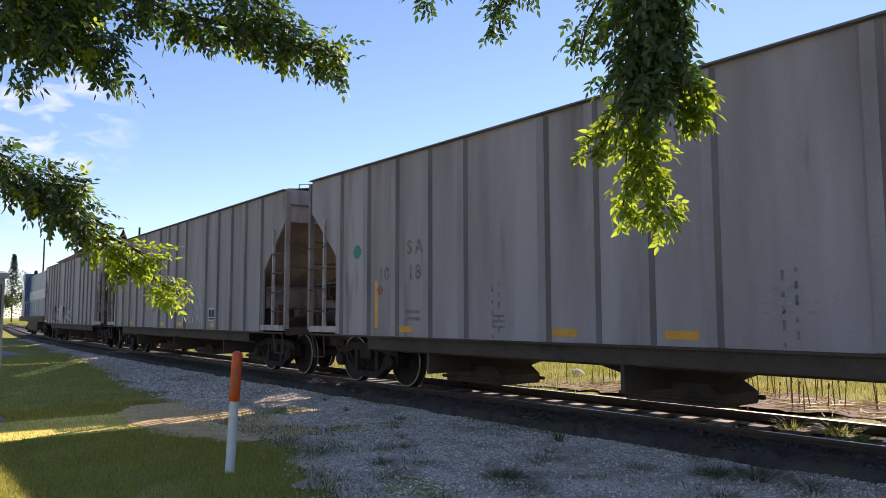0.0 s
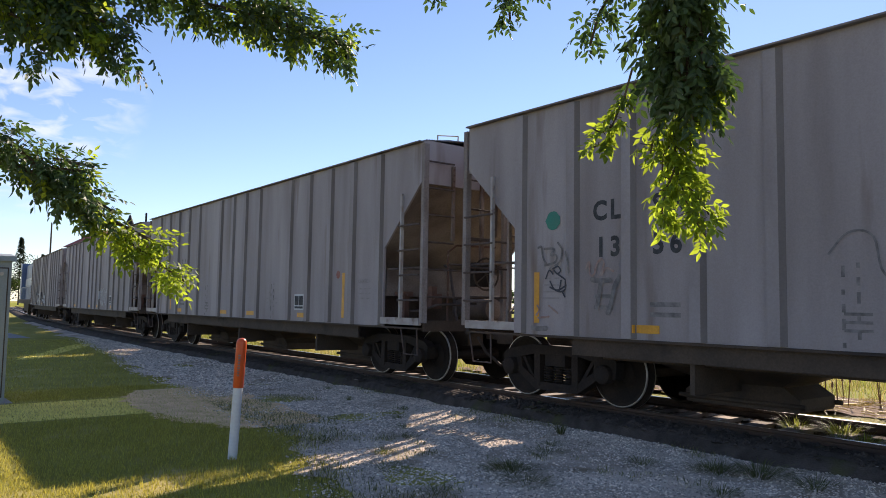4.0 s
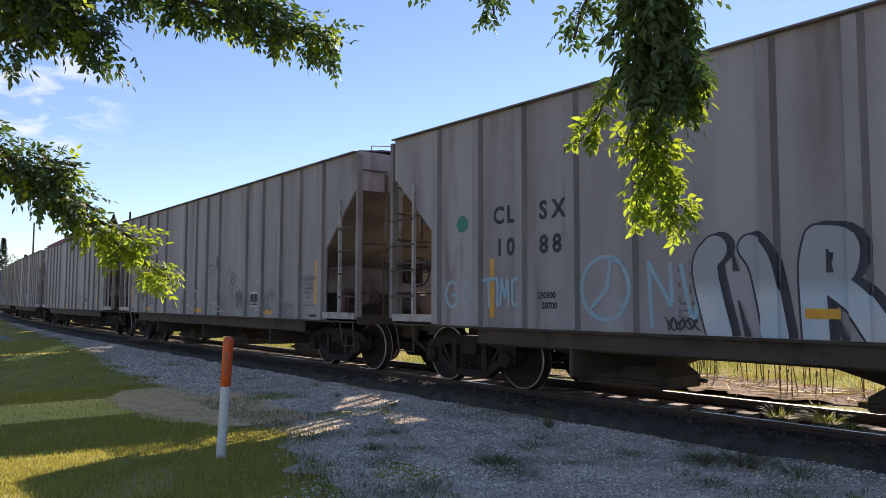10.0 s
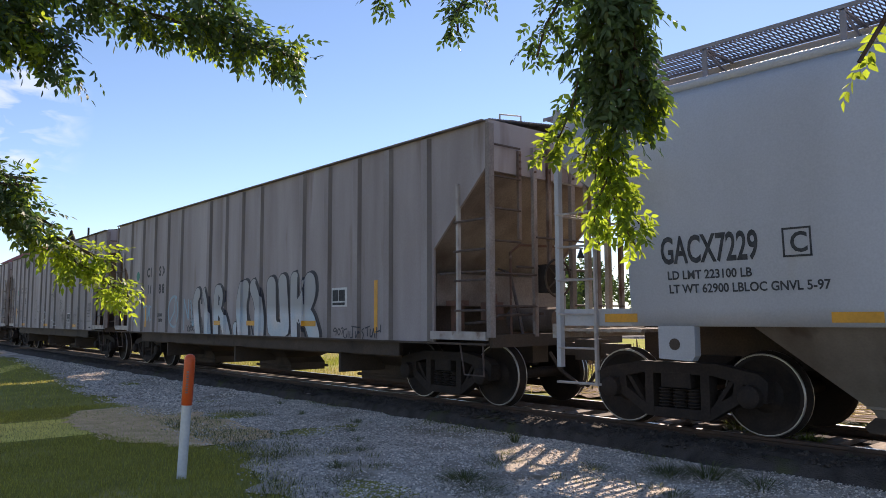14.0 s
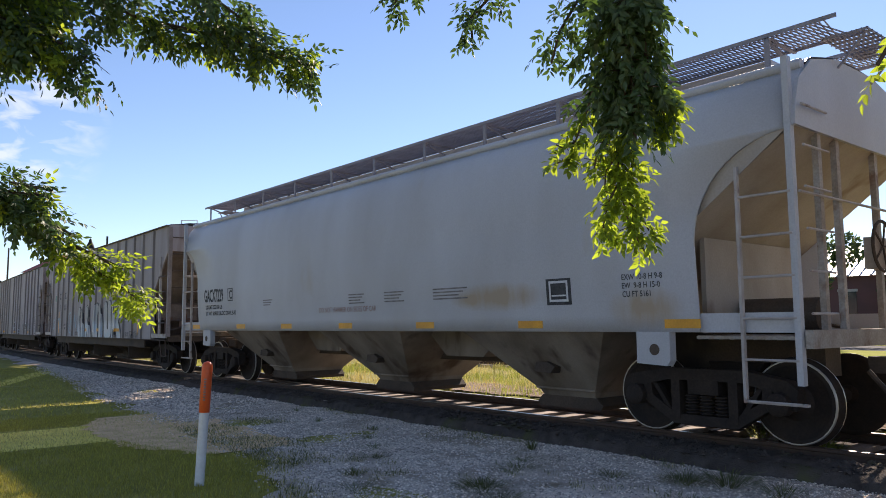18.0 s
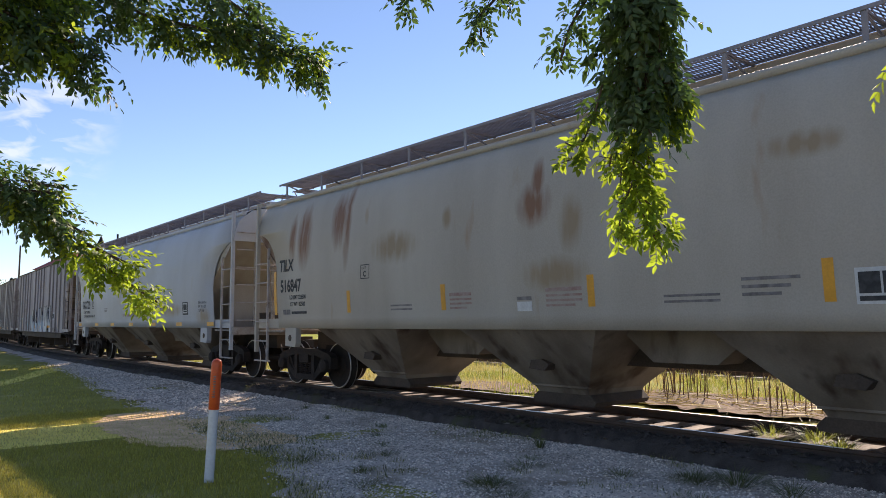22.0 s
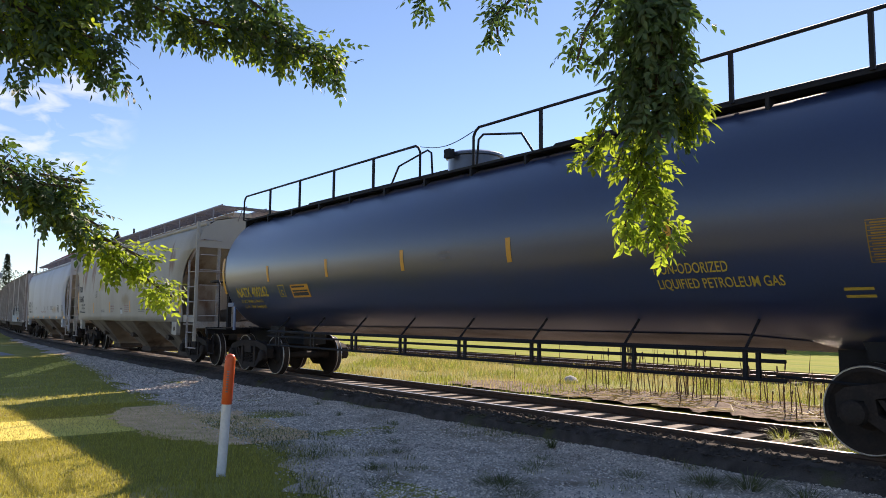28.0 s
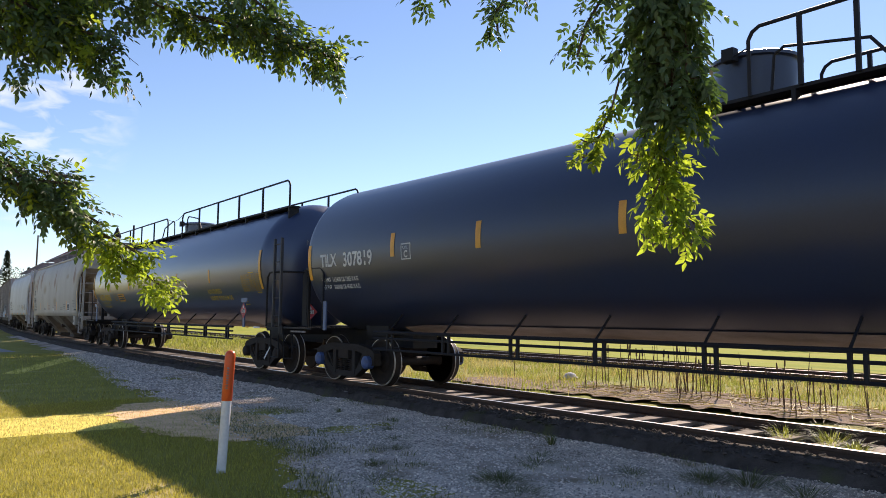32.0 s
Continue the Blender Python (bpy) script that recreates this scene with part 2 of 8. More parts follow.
BAY = shade("streaked_hopper_bay", (0.31, 0.262, 0.212), 0.75, second=(0.15, 0.115, 0.085), amount=0.95, scale=1.1, stretch=(1.5, 1, 0.6), bump=0.05, spec=0.2, third=(0.085, 0.058, 0.042), third_at=0.57, third_scale=1.5)
MESH_STEEL = shade("dull_walkway_steel", (0.30, 0.285, 0.31), 0.6, second=(0.20, 0.18, 0.19), amount=0.6, scale=4, spec=0.3)
TANK = shade("glossy_navy_tank_paint", (0.021, 0.034, 0.09), 0.38, second=(0.026, 0.034, 0.066), amount=0.8, scale=0.9, fine=30, spec=0.6)
TANK.node_tree.nodes["Principled BSDF"].inputs["Coat Weight"].default_value = 0.9
TANK.node_tree.nodes["Principled BSDF"].inputs["Coat Roughness"].default_value = 0.3
TANK.node_tree.nodes["Principled BSDF"].inputs["Coat IOR"].default_value = 1.65
TANK_BLACK = shade("glossy_black_tank_paint", (0.016, 0.024, 0.06), 0.4, second=(0.020, 0.025, 0.045), amount=0.8, scale=0.9, fine=30, spec=0.5)
TANK_BLACK.node_tree.nodes["Principled BSDF"].inputs["Coat Weight"].default_value = 0.5
TANK_BLACK.node_tree.nodes["Principled BSDF"].inputs["Coat Roughness"].default_value = 0.32
TANK_DIRT = shade("dusty_tank_belly", (0.48, 0.40, 0.355), 0.8, second=(0.22, 0.17, 0.14), amount=1.0, scale=1.5, stretch=(0.5, 1, 2), bump=0.05, spec=0.2)
TANK_IRON = shade("black_painted_steel", (0.017, 0.017, 0.021), 0.6, second=(0.03, 0.027, 0.025), amount=0.6, scale=5, spec=0.2)
LADDER_GREY = shade("dusty_black_ladder", (0.06, 0.06, 0.065), 0.6, second=(0.03, 0.028, 0.028), amount=0.7, scale=6)
YELLOW = shade("yellow_reflective_strip", (0.80, 0.38, 0.03), 0.4, second=(0.6, 0.28, 0.03), amount=0.7, scale=6)
WORN_YELLOW = shade("worn_yellow_table_ink", (0.40, 0.235, 0.03), 0.6, second=(0.24, 0.14, 0.03), amount=0.7, scale=9)
YELLOW_INK = shade("yellow_stencil", (0.62, 0.42, 0.04), 0.6, second=(0.45, 0.3, 0.05), amount=0.6, scale=9)
BLACK_INK = shade("black_stencil", (0.03, 0.03, 0.033), 0.7, second=(0.1, 0.1, 0.1), amount=0.6, scale=14)
FADED_INK = shade("faded_stencil", (0.15, 0.135, 0.13), 0.8, second=(0.3, 0.275, 0.265), amount=1.0, scale=11)
FAINT_INK = shade("nearly_gone_stencil", (0.29, 0.26, 0.255), 0.8, second=(0.40, 0.36, 0.355), amount=1.0, scale=11)
WHITE_INK = shade("white_stencil", (0.7, 0.7, 0.68), 0.6, second=(0.5, 0.5, 0.5), amount=0.6, scale=12)
SPRAY_PALE = shade("pale_spray_paint", (0.60, 0.58, 0.57), 0.5, second=(0.48, 0.5, 0.54), amount=0.9, scale=1.5)
SPRAY_FILL = shade("grey_to_white_spray_fill", (0.62, 0.60, 0.60), 0.5, second=(0.42, 0.54, 0.62), amount=0.9, scale=2.2)
SPRAY_BLACK = shade("black_spray_paint", (0.03, 0.03, 0.045), 0.5, second=(0.06, 0.06, 0.08), amount=0.7, scale=4)
SPRAY_BLUE = shade("cyan_spray_paint", (0.30, 0.47, 0.56), 0.6, second=(0.40, 0.42, 0.44), amount=1.0, scale=5)
SPRAY_GREEN = shade("green_spray_dot", (0.035, 0.24, 0.17), 0.6, second=(0.06, 0.2, 0.16), amount=0.6, scale=9)
DOT_RED = shade("faded_red_spray_dot", (0.33, 0.10, 0.075), 0.7, second=(0.36, 0.2, 0.16), amount=0.9, scale=9)
FADED_RED = shade("faded_red_stencil", (0.34, 0.2, 0.17), 0.8, second=(0.42, 0.34, 0.3), amount=1.0, scale=11)
# dark grime colour that also stands in for shade in the end recess
GRIME_SHADE = shade("grime_and_recess_shade", (0.14, 0.11, 0.095), 0.85, second=(0.09, 0.066, 0.055), amount=0.9, scale=2.0, bump=0.1, third=(0.22, 0.18, 0.16), third_at=0.62, third_scale=2.0)
LADDER_DARK = shade("rust_darkened_ladder", (0.13, 0.10, 0.09), 0.8, second=(0.07, 0.045, 0.035), amount=0.9, scale=6, bump=0.1)
POST_GREY = shade("grimed_grey_post_paint", (0.36, 0.315, 0.30), 0.7, second=(0.22, 0.175, 0.15), amount=1.0, scale=2.4, stretch=(1, 1, 0.4), bump=0.06, third=(0.13, 0.075, 0.05), third_at=0.58, third_scale=3.0, spec=0.2)
POST_RUST = shade("rusted_post_paint", (0.29, 0.235, 0.205), 0.75, second=(0.15, 0.095, 0.07), amount=1.0, scale=3, stretch=(1, 1, 0.4), bump=0.08, third=(0.10, 0.05, 0.032), third_at=0.54, third_scale=4.0, spec=0.2)
RUST_RED = shade("rust_red_brake_gear", (0.20, 0.105, 0.075), 0.8, second=(0.09, 0.05, 0.038), amount=0.9, scale=5, bump=0.1, third=(0.33, 0.25, 0.21), third_at=0.62, third_scale=6)
RED = shade("red_placard", (0.55, 0.03, 0.04), 0.5, second=(0.4, 0.04, 0.05), amount=0.5, scale=10)
LOCO_BLUE = shade("faded_blue_locomotive_paint", (0.10, 0.16, 0.30), 0.45, second=(0.08, 0.1, 0.18), amount=0.7, scale=1.5)
LOCO_WHITE = shade("grey_white_locomotive_paint", (0.5, 0.52, 0.55), 0.5, second=(0.36, 0.37, 0.4), amount=0.7, scale=1.5)
RAIL = shade("rusty_rail_side", (0.060, 0.038, 0.028), 0.75, second=(0.11, 0.06, 0.035), amount=0.7, scale=5, bump=0.2)
RAILTOP = shade("worn_rail_head", (0.46, 0.42, 0.39), 0.34, metal=0.85, second=(0.2, 0.15, 0.12), amount=0.8, scale=2, stretch=(0.4, 3, 1))
TIE = shade("weathered_timber_tie", (0.38, 0.33, 0.285), 0.85, second=(0.20, 0.16, 0.13), amount=0.9, scale=3.0, stretch=(5, 0.6, 1), bump=0.4, vary=0.3)
BALLAST = shade("dirty_ballast", (0.115, 0.096, 0.082), 0.9, second=(0.055, 0.044, 0.037), amount=0.9, scale=6, fine=70, bump=0.8, third=(0.12, 0.12, 0.05), third_at=0.6, third_scale=1.5)
GRAVEL = shade("pale_limestone_gravel", (0.78, 0.66, 0.55), 0.9, second=(0.42, 0.34, 0.265), amount=1.0, scale=1.6, fine=55, bump=1.0, third=(0.32, 0.25, 0.17), third_at=0.56, third_scale=1.3)
STONE = shade("limestone_chips", (0.95, 0.84, 0.72), 0.9, second=(0.66, 0.56, 0.46), amount=1.0, scale=7, fine=80, bump=0.4, third=(0.56, 0.47, 0.38), third_at=0.55, third_scale=1.1, island=0.65)
LAWN = shade("mown_lawn", (0.36, 0.325, 0.08), 0.9, second=(0.25, 0.235, 0.055), amount=0.9, scale=1.3, fine=90, bump=0.7, third=(0.48, 0.40, 0.17), third_at=0.58, third_scale=0.7)
# these two colours carry the reflected light on lawn and soil
BAND_LIT = shade("grass_painted_sunlit", (0.86, 0.73, 0.18), 0.9, second=(0.74, 0.61, 0.14), amount=0.9, scale=3, fine=80, bump=0.3)
SOIL_LIT = shade("soil_painted_sunlit", (0.88, 0.62, 0.37), 0.95, second=(0.64, 0.43, 0.23), amount=0.9, scale=4, fine=70, bump=0.5)
FIELD = shade("rough_summer_grass", (0.24, 0.25, 0.05), 0.9, second=(0.30, 0.24, 0.09), amount=0.9, scale=0.35, fine=30, bump=0.5, third=(0.30, 0.23, 0.15), third_at=0.62, third_scale=0.3)
GREENFIELD = shade("bright_mown_verge", (0.25, 0.28, 0.024), 0.95, second=(0.33, 0.30, 0.055), amount=0.9, scale=0.35, stretch=(0.4, 1.6, 1), fine=20, bump=0.3, third=(0.17, 0.22, 0.025), third_at=0.56, third_scale=0.3)
MULCH = shade("dead_stalk_litter", (0.34, 0.26, 0.19), 0.95, second=(0.16, 0.12, 0.09), amount=1.0, scale=9, stretch=(0.5, 2, 1), fine=60, bump=0.9)
ASPHALT = shade("grey_asphalt", (0.09, 0.09, 0.095), 0.85, second=(0.06, 0.06, 0.062), amount=0.7, scale=2, fine=60, bump=0.3)
CONCRETE = shade("pale_concrete_drive", (0.36, 0.35, 0.34), 0.9, second=(0.25, 0.24, 0.23), amount=0.8, scale=0.8, fine=40, bump=0.2)
STALK = shade("dead_brown_stalk", (0.13, 0.085, 0.055), 0.9, second=(0.2, 0.14, 0.09), amount=0.7, scale=8)
POST_WHITE = shade("white_plastic_post", (0.72, 0.73, 0.76), 0.4, second=(0.6, 0.6, 0.62), amount=0.5, scale=6)
POST_ORANGE = shade("orange_plastic_sleeve", (0.72, 0.11, 0.02), 0.35, second=(0.6, 0.08, 0.02), amount=0.5, scale=8)
CABINET = shade("grey_steel_cabinet", (0.30, 0.33, 0.33), 0.5, second=(0.24, 0.26, 0.26), amount=0.6, scale=1.2)
BARK = shade("grey_brown_bark", (0.12, 0.09, 0.07), 0.9, second=(0.06, 0.045, 0.035), amount=0.9, scale=9, stretch=(3, 3, 0.5), bump=0.5)
BRICK_WALL = shade("brown_red_metal_siding", (0.17, 0.075, 0.065), 0.7, second=(0.12, 0.06, 0.055), amount=0.7, scale=0.8)
ROOF_METAL = shade("pale_metal_roof", (0.42, 0.43, 0.45), 0.45, second=(0.3, 0.3, 0.32), amount=0.6, scale=0.7)
ROOF_RED = shade("red_tile_roof", (0.36, 0.09, 0.07), 0.8, second=(0.25, 0.07, 0.06), amount=0.8, scale=1.2, bump=0.4)
STUCCO = shade("cream_wall", (0.5, 0.46, 0.4), 0.85, second=(0.4, 0.36, 0.31), amount=0.6, scale=0.7)
GLASS_DARK = shade("dark_window_glass", (0.02, 0.025, 0.03), 0.08)
# one leaf in two colours: shade put into the first, sunlight into the second
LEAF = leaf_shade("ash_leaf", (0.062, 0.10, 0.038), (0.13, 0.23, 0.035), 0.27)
LEAF_LIT = leaf_shade("ash_leaf_painted_lit", (0.07, 0.12, 0.02), (0.44, 0.55, 0.035), 0.56)
GRASS_BLADE = leaf_shade("grass_blade", (0.34, 0.31, 0.065), (0.54, 0.48, 0.07), 0.4)
WEED = leaf_shade("trackside_weed", (0.13, 0.16, 0.03), (0.34, 0.36, 0.06), 0.45)
WEED_DULL = leaf_shade("dull_gravel_weed", (0.10, 0.115, 0.035), (0.2, 0.2, 0.05), 0.35)
STRAW = leaf_shade("straw_blade", (0.62, 0.50, 0.16), (0.48, 0.40, 0.14), 0.35)
FARLEAF = leaf_shade("far_tree_leaf", (0.04, 0.065, 0.018), (0.10, 0.15, 0.03), 0.3)
CONIFER = leaf_shade("far_conifer_needles", (0.02, 0.035, 0.014), (0.03, 0.05, 0.015), 0.2)

fade_up(SPRAY_FILL, 1.38, 1.58, (0.37, 0.365, 0.37))


# ---- mesh building ----
class Shape:
    """Collects vertices and faces for one mesh."""

    def __init__(self):
        self.v, self.f = [], []

    def add(self, verts, faces):
        b = len(self.v)
        self.v += [tuple(p) for p in verts]
        self.f += [tuple(b + i for i in f) for f in faces]
        return self

    def box(self, x0, x1, y0, y1, z0, z1, m=None):
        c = [Vector((x, y, z)) for x in (x0, x1) for y in (y0, y1) for z in (z0, z1)]
        if m is not None:
            c = [m @ p for p in c]
        return self.add(c, [(0, 1, 3, 2), (4, 6, 7, 5), (0, 4, 5, 1), (2, 3, 7, 6), (0, 2, 6, 4), (1, 5, 7, 3)])

    def prism(self, outline, y0, y1):
        """An outline of (x, z), counter-clockwise seen from -y, from y0 to y1."""
        n = len(outline)
        v = [(x, y0, z) for x, z in outline] + [(x, y1, z) for x, z in outline]
        return self.add(v, [tuple(range(n)), tuple(range(2 * n - 1, n - 1, -1))] + [(i + n, (i + 1) % n + n, (i + 1) % n, i) for i in range(n)])

    def loft(self, rings, closed=True, caps=True):
        n, b = len(rings[0]), []
        for k in range(len(rings) - 1):
            for i in range(n if closed else n - 1):
                j = (i + 1) % n
                b.append((k * n + i, k * n + j, (k + 1) * n + j, (k + 1) * n + i))
        if caps and closed:
            b.append(tuple(range(n - 1, -1, -1)))
            b.append(tuple((len(rings) - 1) * n + i for i in range(n)))
        return self.add([p for r in rings for p in r], b)

    def rod(self, p0, p1, r, seg=6, r1=None):
        p0, p1 = Vector(p0), Vector(p1)
        d = (p1 - p0).normalized()
        u = d.orthogonal().normalized()
        w = d.cross(u)
        ring = [(math.cos(2 * math.pi * i / seg), math.sin(2 * math.pi * i / seg)) for i in range(seg)]
        r1 = r if r1 is None else r1
        return self.loft([[p0 + (u * c + w * s) * r for c, s in ring], [p1 + (u * c + w * s) * r1 for c, s in ring]])

    def tube(self, pts, r, seg=6):
        """A round bar bent along pts, mitred at its bends."""
        pts = [Vector(p) for p in pts]
        rings, u = [], None
        for i, p in enumerate(pts):
            d = ((pts[min(i + 1, len(pts) - 1)] - p).normalized() + (p - pts[max(i - 1, 0)]).normalized()).normalized()
            u = d.orthogonal().normalized() if u is None else (u - d * u.dot(d)).normalized()
            w = d.cross(u)
            rings.append([p + (u * math.cos(2 * math.pi * k / seg) + w * math.sin(2 * math.pi * k / seg)) * r for k in range(seg)])
        return self.loft(rings)

    def turned(self, profile, axis="y", at=(0, 0, 0), seg=24):
        """A body of revolution: profile of (distance along the axis, radius)."""
        rings = []
        for a, r in profile:
            ring = []
            for i in range(seg):
                c, s = math.cos(2 * math.pi * i / seg) * r, math.sin(2 * math.pi * i / seg) * r
                p = {"x": (a, c, s), "y": (s, a, c), "z": (c, s, a)}[axis]
                ring.append((at[0] + p[0], at[1] + p[1], at[2] + p[2]))
            rings.append(ring)
        return self.loft(rings)

    def mesh(self, name, material, smooth=0.0):
        me = bpy.data.meshes.new(name)
        me.from_pydata(self.v, [], self.f)
        me.materials.append(material)
        if smooth:
            me.polygons.foreach_set("use_smooth", [True] * len(me.polygons))
            me.set_sharp_from_angle(angle=radians(smooth))
        me.update()
        return me


def part(name, shape, material, parent=None, label="", smooth=0.0, at=None, kind=""):
    """Links a shape (or a finished mesh) as one object under a thing or a part."""
    me = shape if isinstance(shape, bpy.types.Mesh) else shape.mesh(name, material, smooth)
    ob = new(name, me)
    ob.parent = parent
    if at is not None:
        ob.matrix_basis = at
    return tagged(ob, label, kind=kind)


def thing(name, label, category, group="", at=None):
    ob = tagged(new(name), label, category, group)
    if at is not None:
        ob.matrix_basis = at
    return ob


def lettering(text, size, bold=0.0, width=1.0, spacing=1.0):
    """A flat mesh of one line of text in the built-in font, in the xz plane from its lower left corner."""
    cu = bpy.data.curves.new("text", "FONT")
    cu.body, cu.size, cu.offset, cu.space_character, cu.resolution_u = text, size * 1.38, bold, spacing, 3
    ob = bpy.data.objects.new("text", cu)
    scene.collection.objects.link(ob)
    me = bpy.data.meshes.new_from_object(ob.evaluated_get(bpy.context.evaluated_depsgraph_get()))
    bpy.data.objects.remove(ob)
    bpy.data.curves.remove(cu)
    for v in me.vertices:
        v.co = (v.co.x * width, 0.0, v.co.y)
    return me


def plate(w, h, nx=1, nz=4):
    """A flat rectangle in the xz plane, in strips so that it can follow a curved side."""
    s = Shape()
    for i in range(nx):
        for k in range(nz):
            x0, x1, z0, z1 = w * i / nx, w * (i + 1) / nx, h * k / nz, h * (k + 1) / nz
            s.add([(x0, 0, z0), (x1, 0, z0), (x1, 0, z1), (x0, 0, z1)], [(0, 1, 2, 3)])
    return s.mesh("plate", YELLOW)


def lay(name, me, material, parent, x, z, side, label="", ribs=(), tilt=0.0, proud=0.004):
    """Lays a flat mesh on a car's near side: side(z) is the half width at the height z; ribs: spans (x0, x1, depth) that stand proud of it."""
    me.materials.clear()
    me.materials.append(material)
    c, s = math.cos(tilt), math.sin(tilt)
    for v in me.vertices:
        v.co = (x + v.co.x * c - v.co.z * s, v.co.y, z + v.co.x * s + v.co.z * c)
    if ribs:
        bm = bmesh.new()
        bm.from_mesh(me)
        lo, hi = min(v.co.x for v in bm.verts), max(v.co.x for v in bm.verts)
        for x0, x1, d in ribs:
            for cut in (x0 - 0.012, x0 - 0.002, x1 + 0.002, x1 + 0.012):
                if lo < cut < hi:
                    bmesh.ops.bisect_plane(bm, geom=bm.verts[:] + bm.edges[:] + bm.faces[:], plane_co=(cut, 0, 0), plane_no=(1, 0, 0))
        bm.to_mesh(me)
        bm.free()
    for v in me.vertices:
        y = side(v.co.z) + proud - v.co.y
        for x0, x1, d in ribs:
            if x0 - 0.003 <= v.co.x <= x1 + 0.003:
                y += d
        v.co.y = -y
    me.update()
    ob = new(name, me)
    ob.parent = parent
    return tagged(ob, label, kind="stuff" if name == "stencil_line" else "")


def lay_letters(name, me, material, parent, x, z, side, ribs=()):
    """Lays a line of large writing letter by letter, each its own part."""
    link = list(range(len(me.vertices)))

    def root(i):
        while link[i] != i:
            link[i] = link[link[i]]
            i = link[i]
        return i

    for e in me.edges:
        link[root(e.vertices[0])] = root(e.vertices[1])
    groups = {}
    for p in me.polygons:
        groups.setdefault(root(p.vertices[0]), []).append(tuple(p.vertices))
    made = []
    for faces in groups.values():
        used = sorted({i for f in faces for i in f})
        at = {i: k for k, i in enumerate(used)}
        one = bpy.data.meshes.new(name)
        one.from_pydata([tuple(me.vertices[i].co) for i in used], [], [tuple(at[i] for i in f) for f in faces])
        made.append(lay(name, one, material, parent, x, z, side, ribs=ribs))
    bpy.data.meshes.remove(me)
    return made


WHEELSETS = []  # (object, phase) of every turning wheelset


# ---- freight trucks ----
def wheelset_mesh():
    s = Shape()
    for q in (-1, 1):
        prof = [(0.62, 0.44), (0.655, 0.485), (0.675, 0.485), (0.70, 0.462), (0.782, 0.456), (0.795, 0.455), (0.802, 0.448), (0.802, 0.436), (0.80, 0.395), (0.785, 0.38), (0.755, 0.2), (0.80, 0.15), (0.81, 0.10), (0.95, 0.085)]
        s.turned([(q * a, r) for a, r in prof], "y", seg=32)
        s.turned([(q * 0.62, 0.44), (q * 0.625, 0.39), (q * 0.68, 0.19), (q * 0.66, 0.12), (q * 0.5, 0.085)], "y", seg=32)
    s.turned([(-0.55, 0.085), (0.55, 0.085)], "y", seg=12)
    me = s.mesh("wheelset", WHEEL, 40)
    me.materials.append(TREAD)
    for p in me.polygons:
        y, r = abs(p.center.y), math.hypot(p.center.x, p.center.z)
        if (0.785 < y < 0.803 and r > 0.437) or (0.64 < y < 0.69 and r > 0.472):
            p.material_index = 1
    return me


def frame_mesh(material):
    s = Shape()
    s.prism([(-1.06, 0.40), (-0.98, 0.40), (-0.94, 0.56), (-0.80, 0.58), (-0.46, 0.655), (0.46, 0.655), (0.80, 0.58), (0.94, 0.56), (0.98, 0.40), (1.06, 0.40), (1.08, 0.62), (0.98, 0.70), (0.5, 0.79), (-0.5, 0.79), (-0.98, 0.70), (-1.08, 0.62)], -0.085, 0.085)
    s.prism([(-0.80, 0.40), (-0.40, 0.15), (0.40, 0.15), (0.80, 0.40), (0.80, 0.60), (0.70, 0.60), (0.68, 0.46), (0.36, 0.26), (-0.36, 0.26), (-0.68, 0.46), (-0.70, 0.60), (-0.80, 0.60)], -0.08, 0.08)
    for q in (-1, 1):
        s.box(q * 0.36 - 0.055, q * 0.36 + 0.055, -0.09, 0.09, 0.2, 0.72)
        s.prism([(q * 0.42 - 0.03, 0.25), (q * 0.42 + 0.03, 0.25), (q * 0.66 + 0.03, 0.6), (q * 0.66 - 0.03, 0.6)], -0.06, 0.06)
    return s.mesh("side_frame", material, 30)


def spring_mesh():
    s = Shape()
    prof = [(0.26, 0.05)]
    for k in range(6):
        prof += [(0.268 + k * 0.038, 0.055), (0.28 + k * 0.038, 0.085), (0.292 + k * 0.038, 0.085), (0.30 + k * 0.038, 0.055)]
    s.turned(prof, "z", seg=10)
    return s.mesh("spring", TRUCK, 50)


MESH_WHEELSET, MESH_FRAME, MESH_FRAME_DUSTY, MESH_SPRING = wheelset_mesh(), frame_mesh(TRUCK), frame_mesh(TRUCK_DUSTY), spring_mesh()
MESH_CAP = Shape().turned([(-0.09, 0.03), (-0.088, 0.09), (-0.06, 0.125), (0.08, 0.13)], "y", seg=14).mesh("bearing_cap", TRUCK, 40)
MESH_CAP_BLUE = Shape().turned([(-0.09, 0.03), (-0.088, 0.09), (-0.06, 0.125), (0.08, 0.13)], "y", seg=14).mesh("bearing_cap", CAP, 40)
MESH_BOLSTER = Shape().loft([[(x, y, z) for x, z in ((-0.19, 0.5), (0.19, 0.5), (0.19 + k, 0.67 + k), (-0.19 - k, 0.67 + k))] for y, k in ((-1.12, 0), (-0.5, 0), (-0.35, 0.17), (0.35, 0.17), (0.5, 0), (1.12, 0))]).mesh("truck", TRUCK)
MESH_BRAKE = Shape().box(-0.06, 0.06, -0.78, 0.78, 0.36, 0.46).mesh("brake_beam", UNDER)


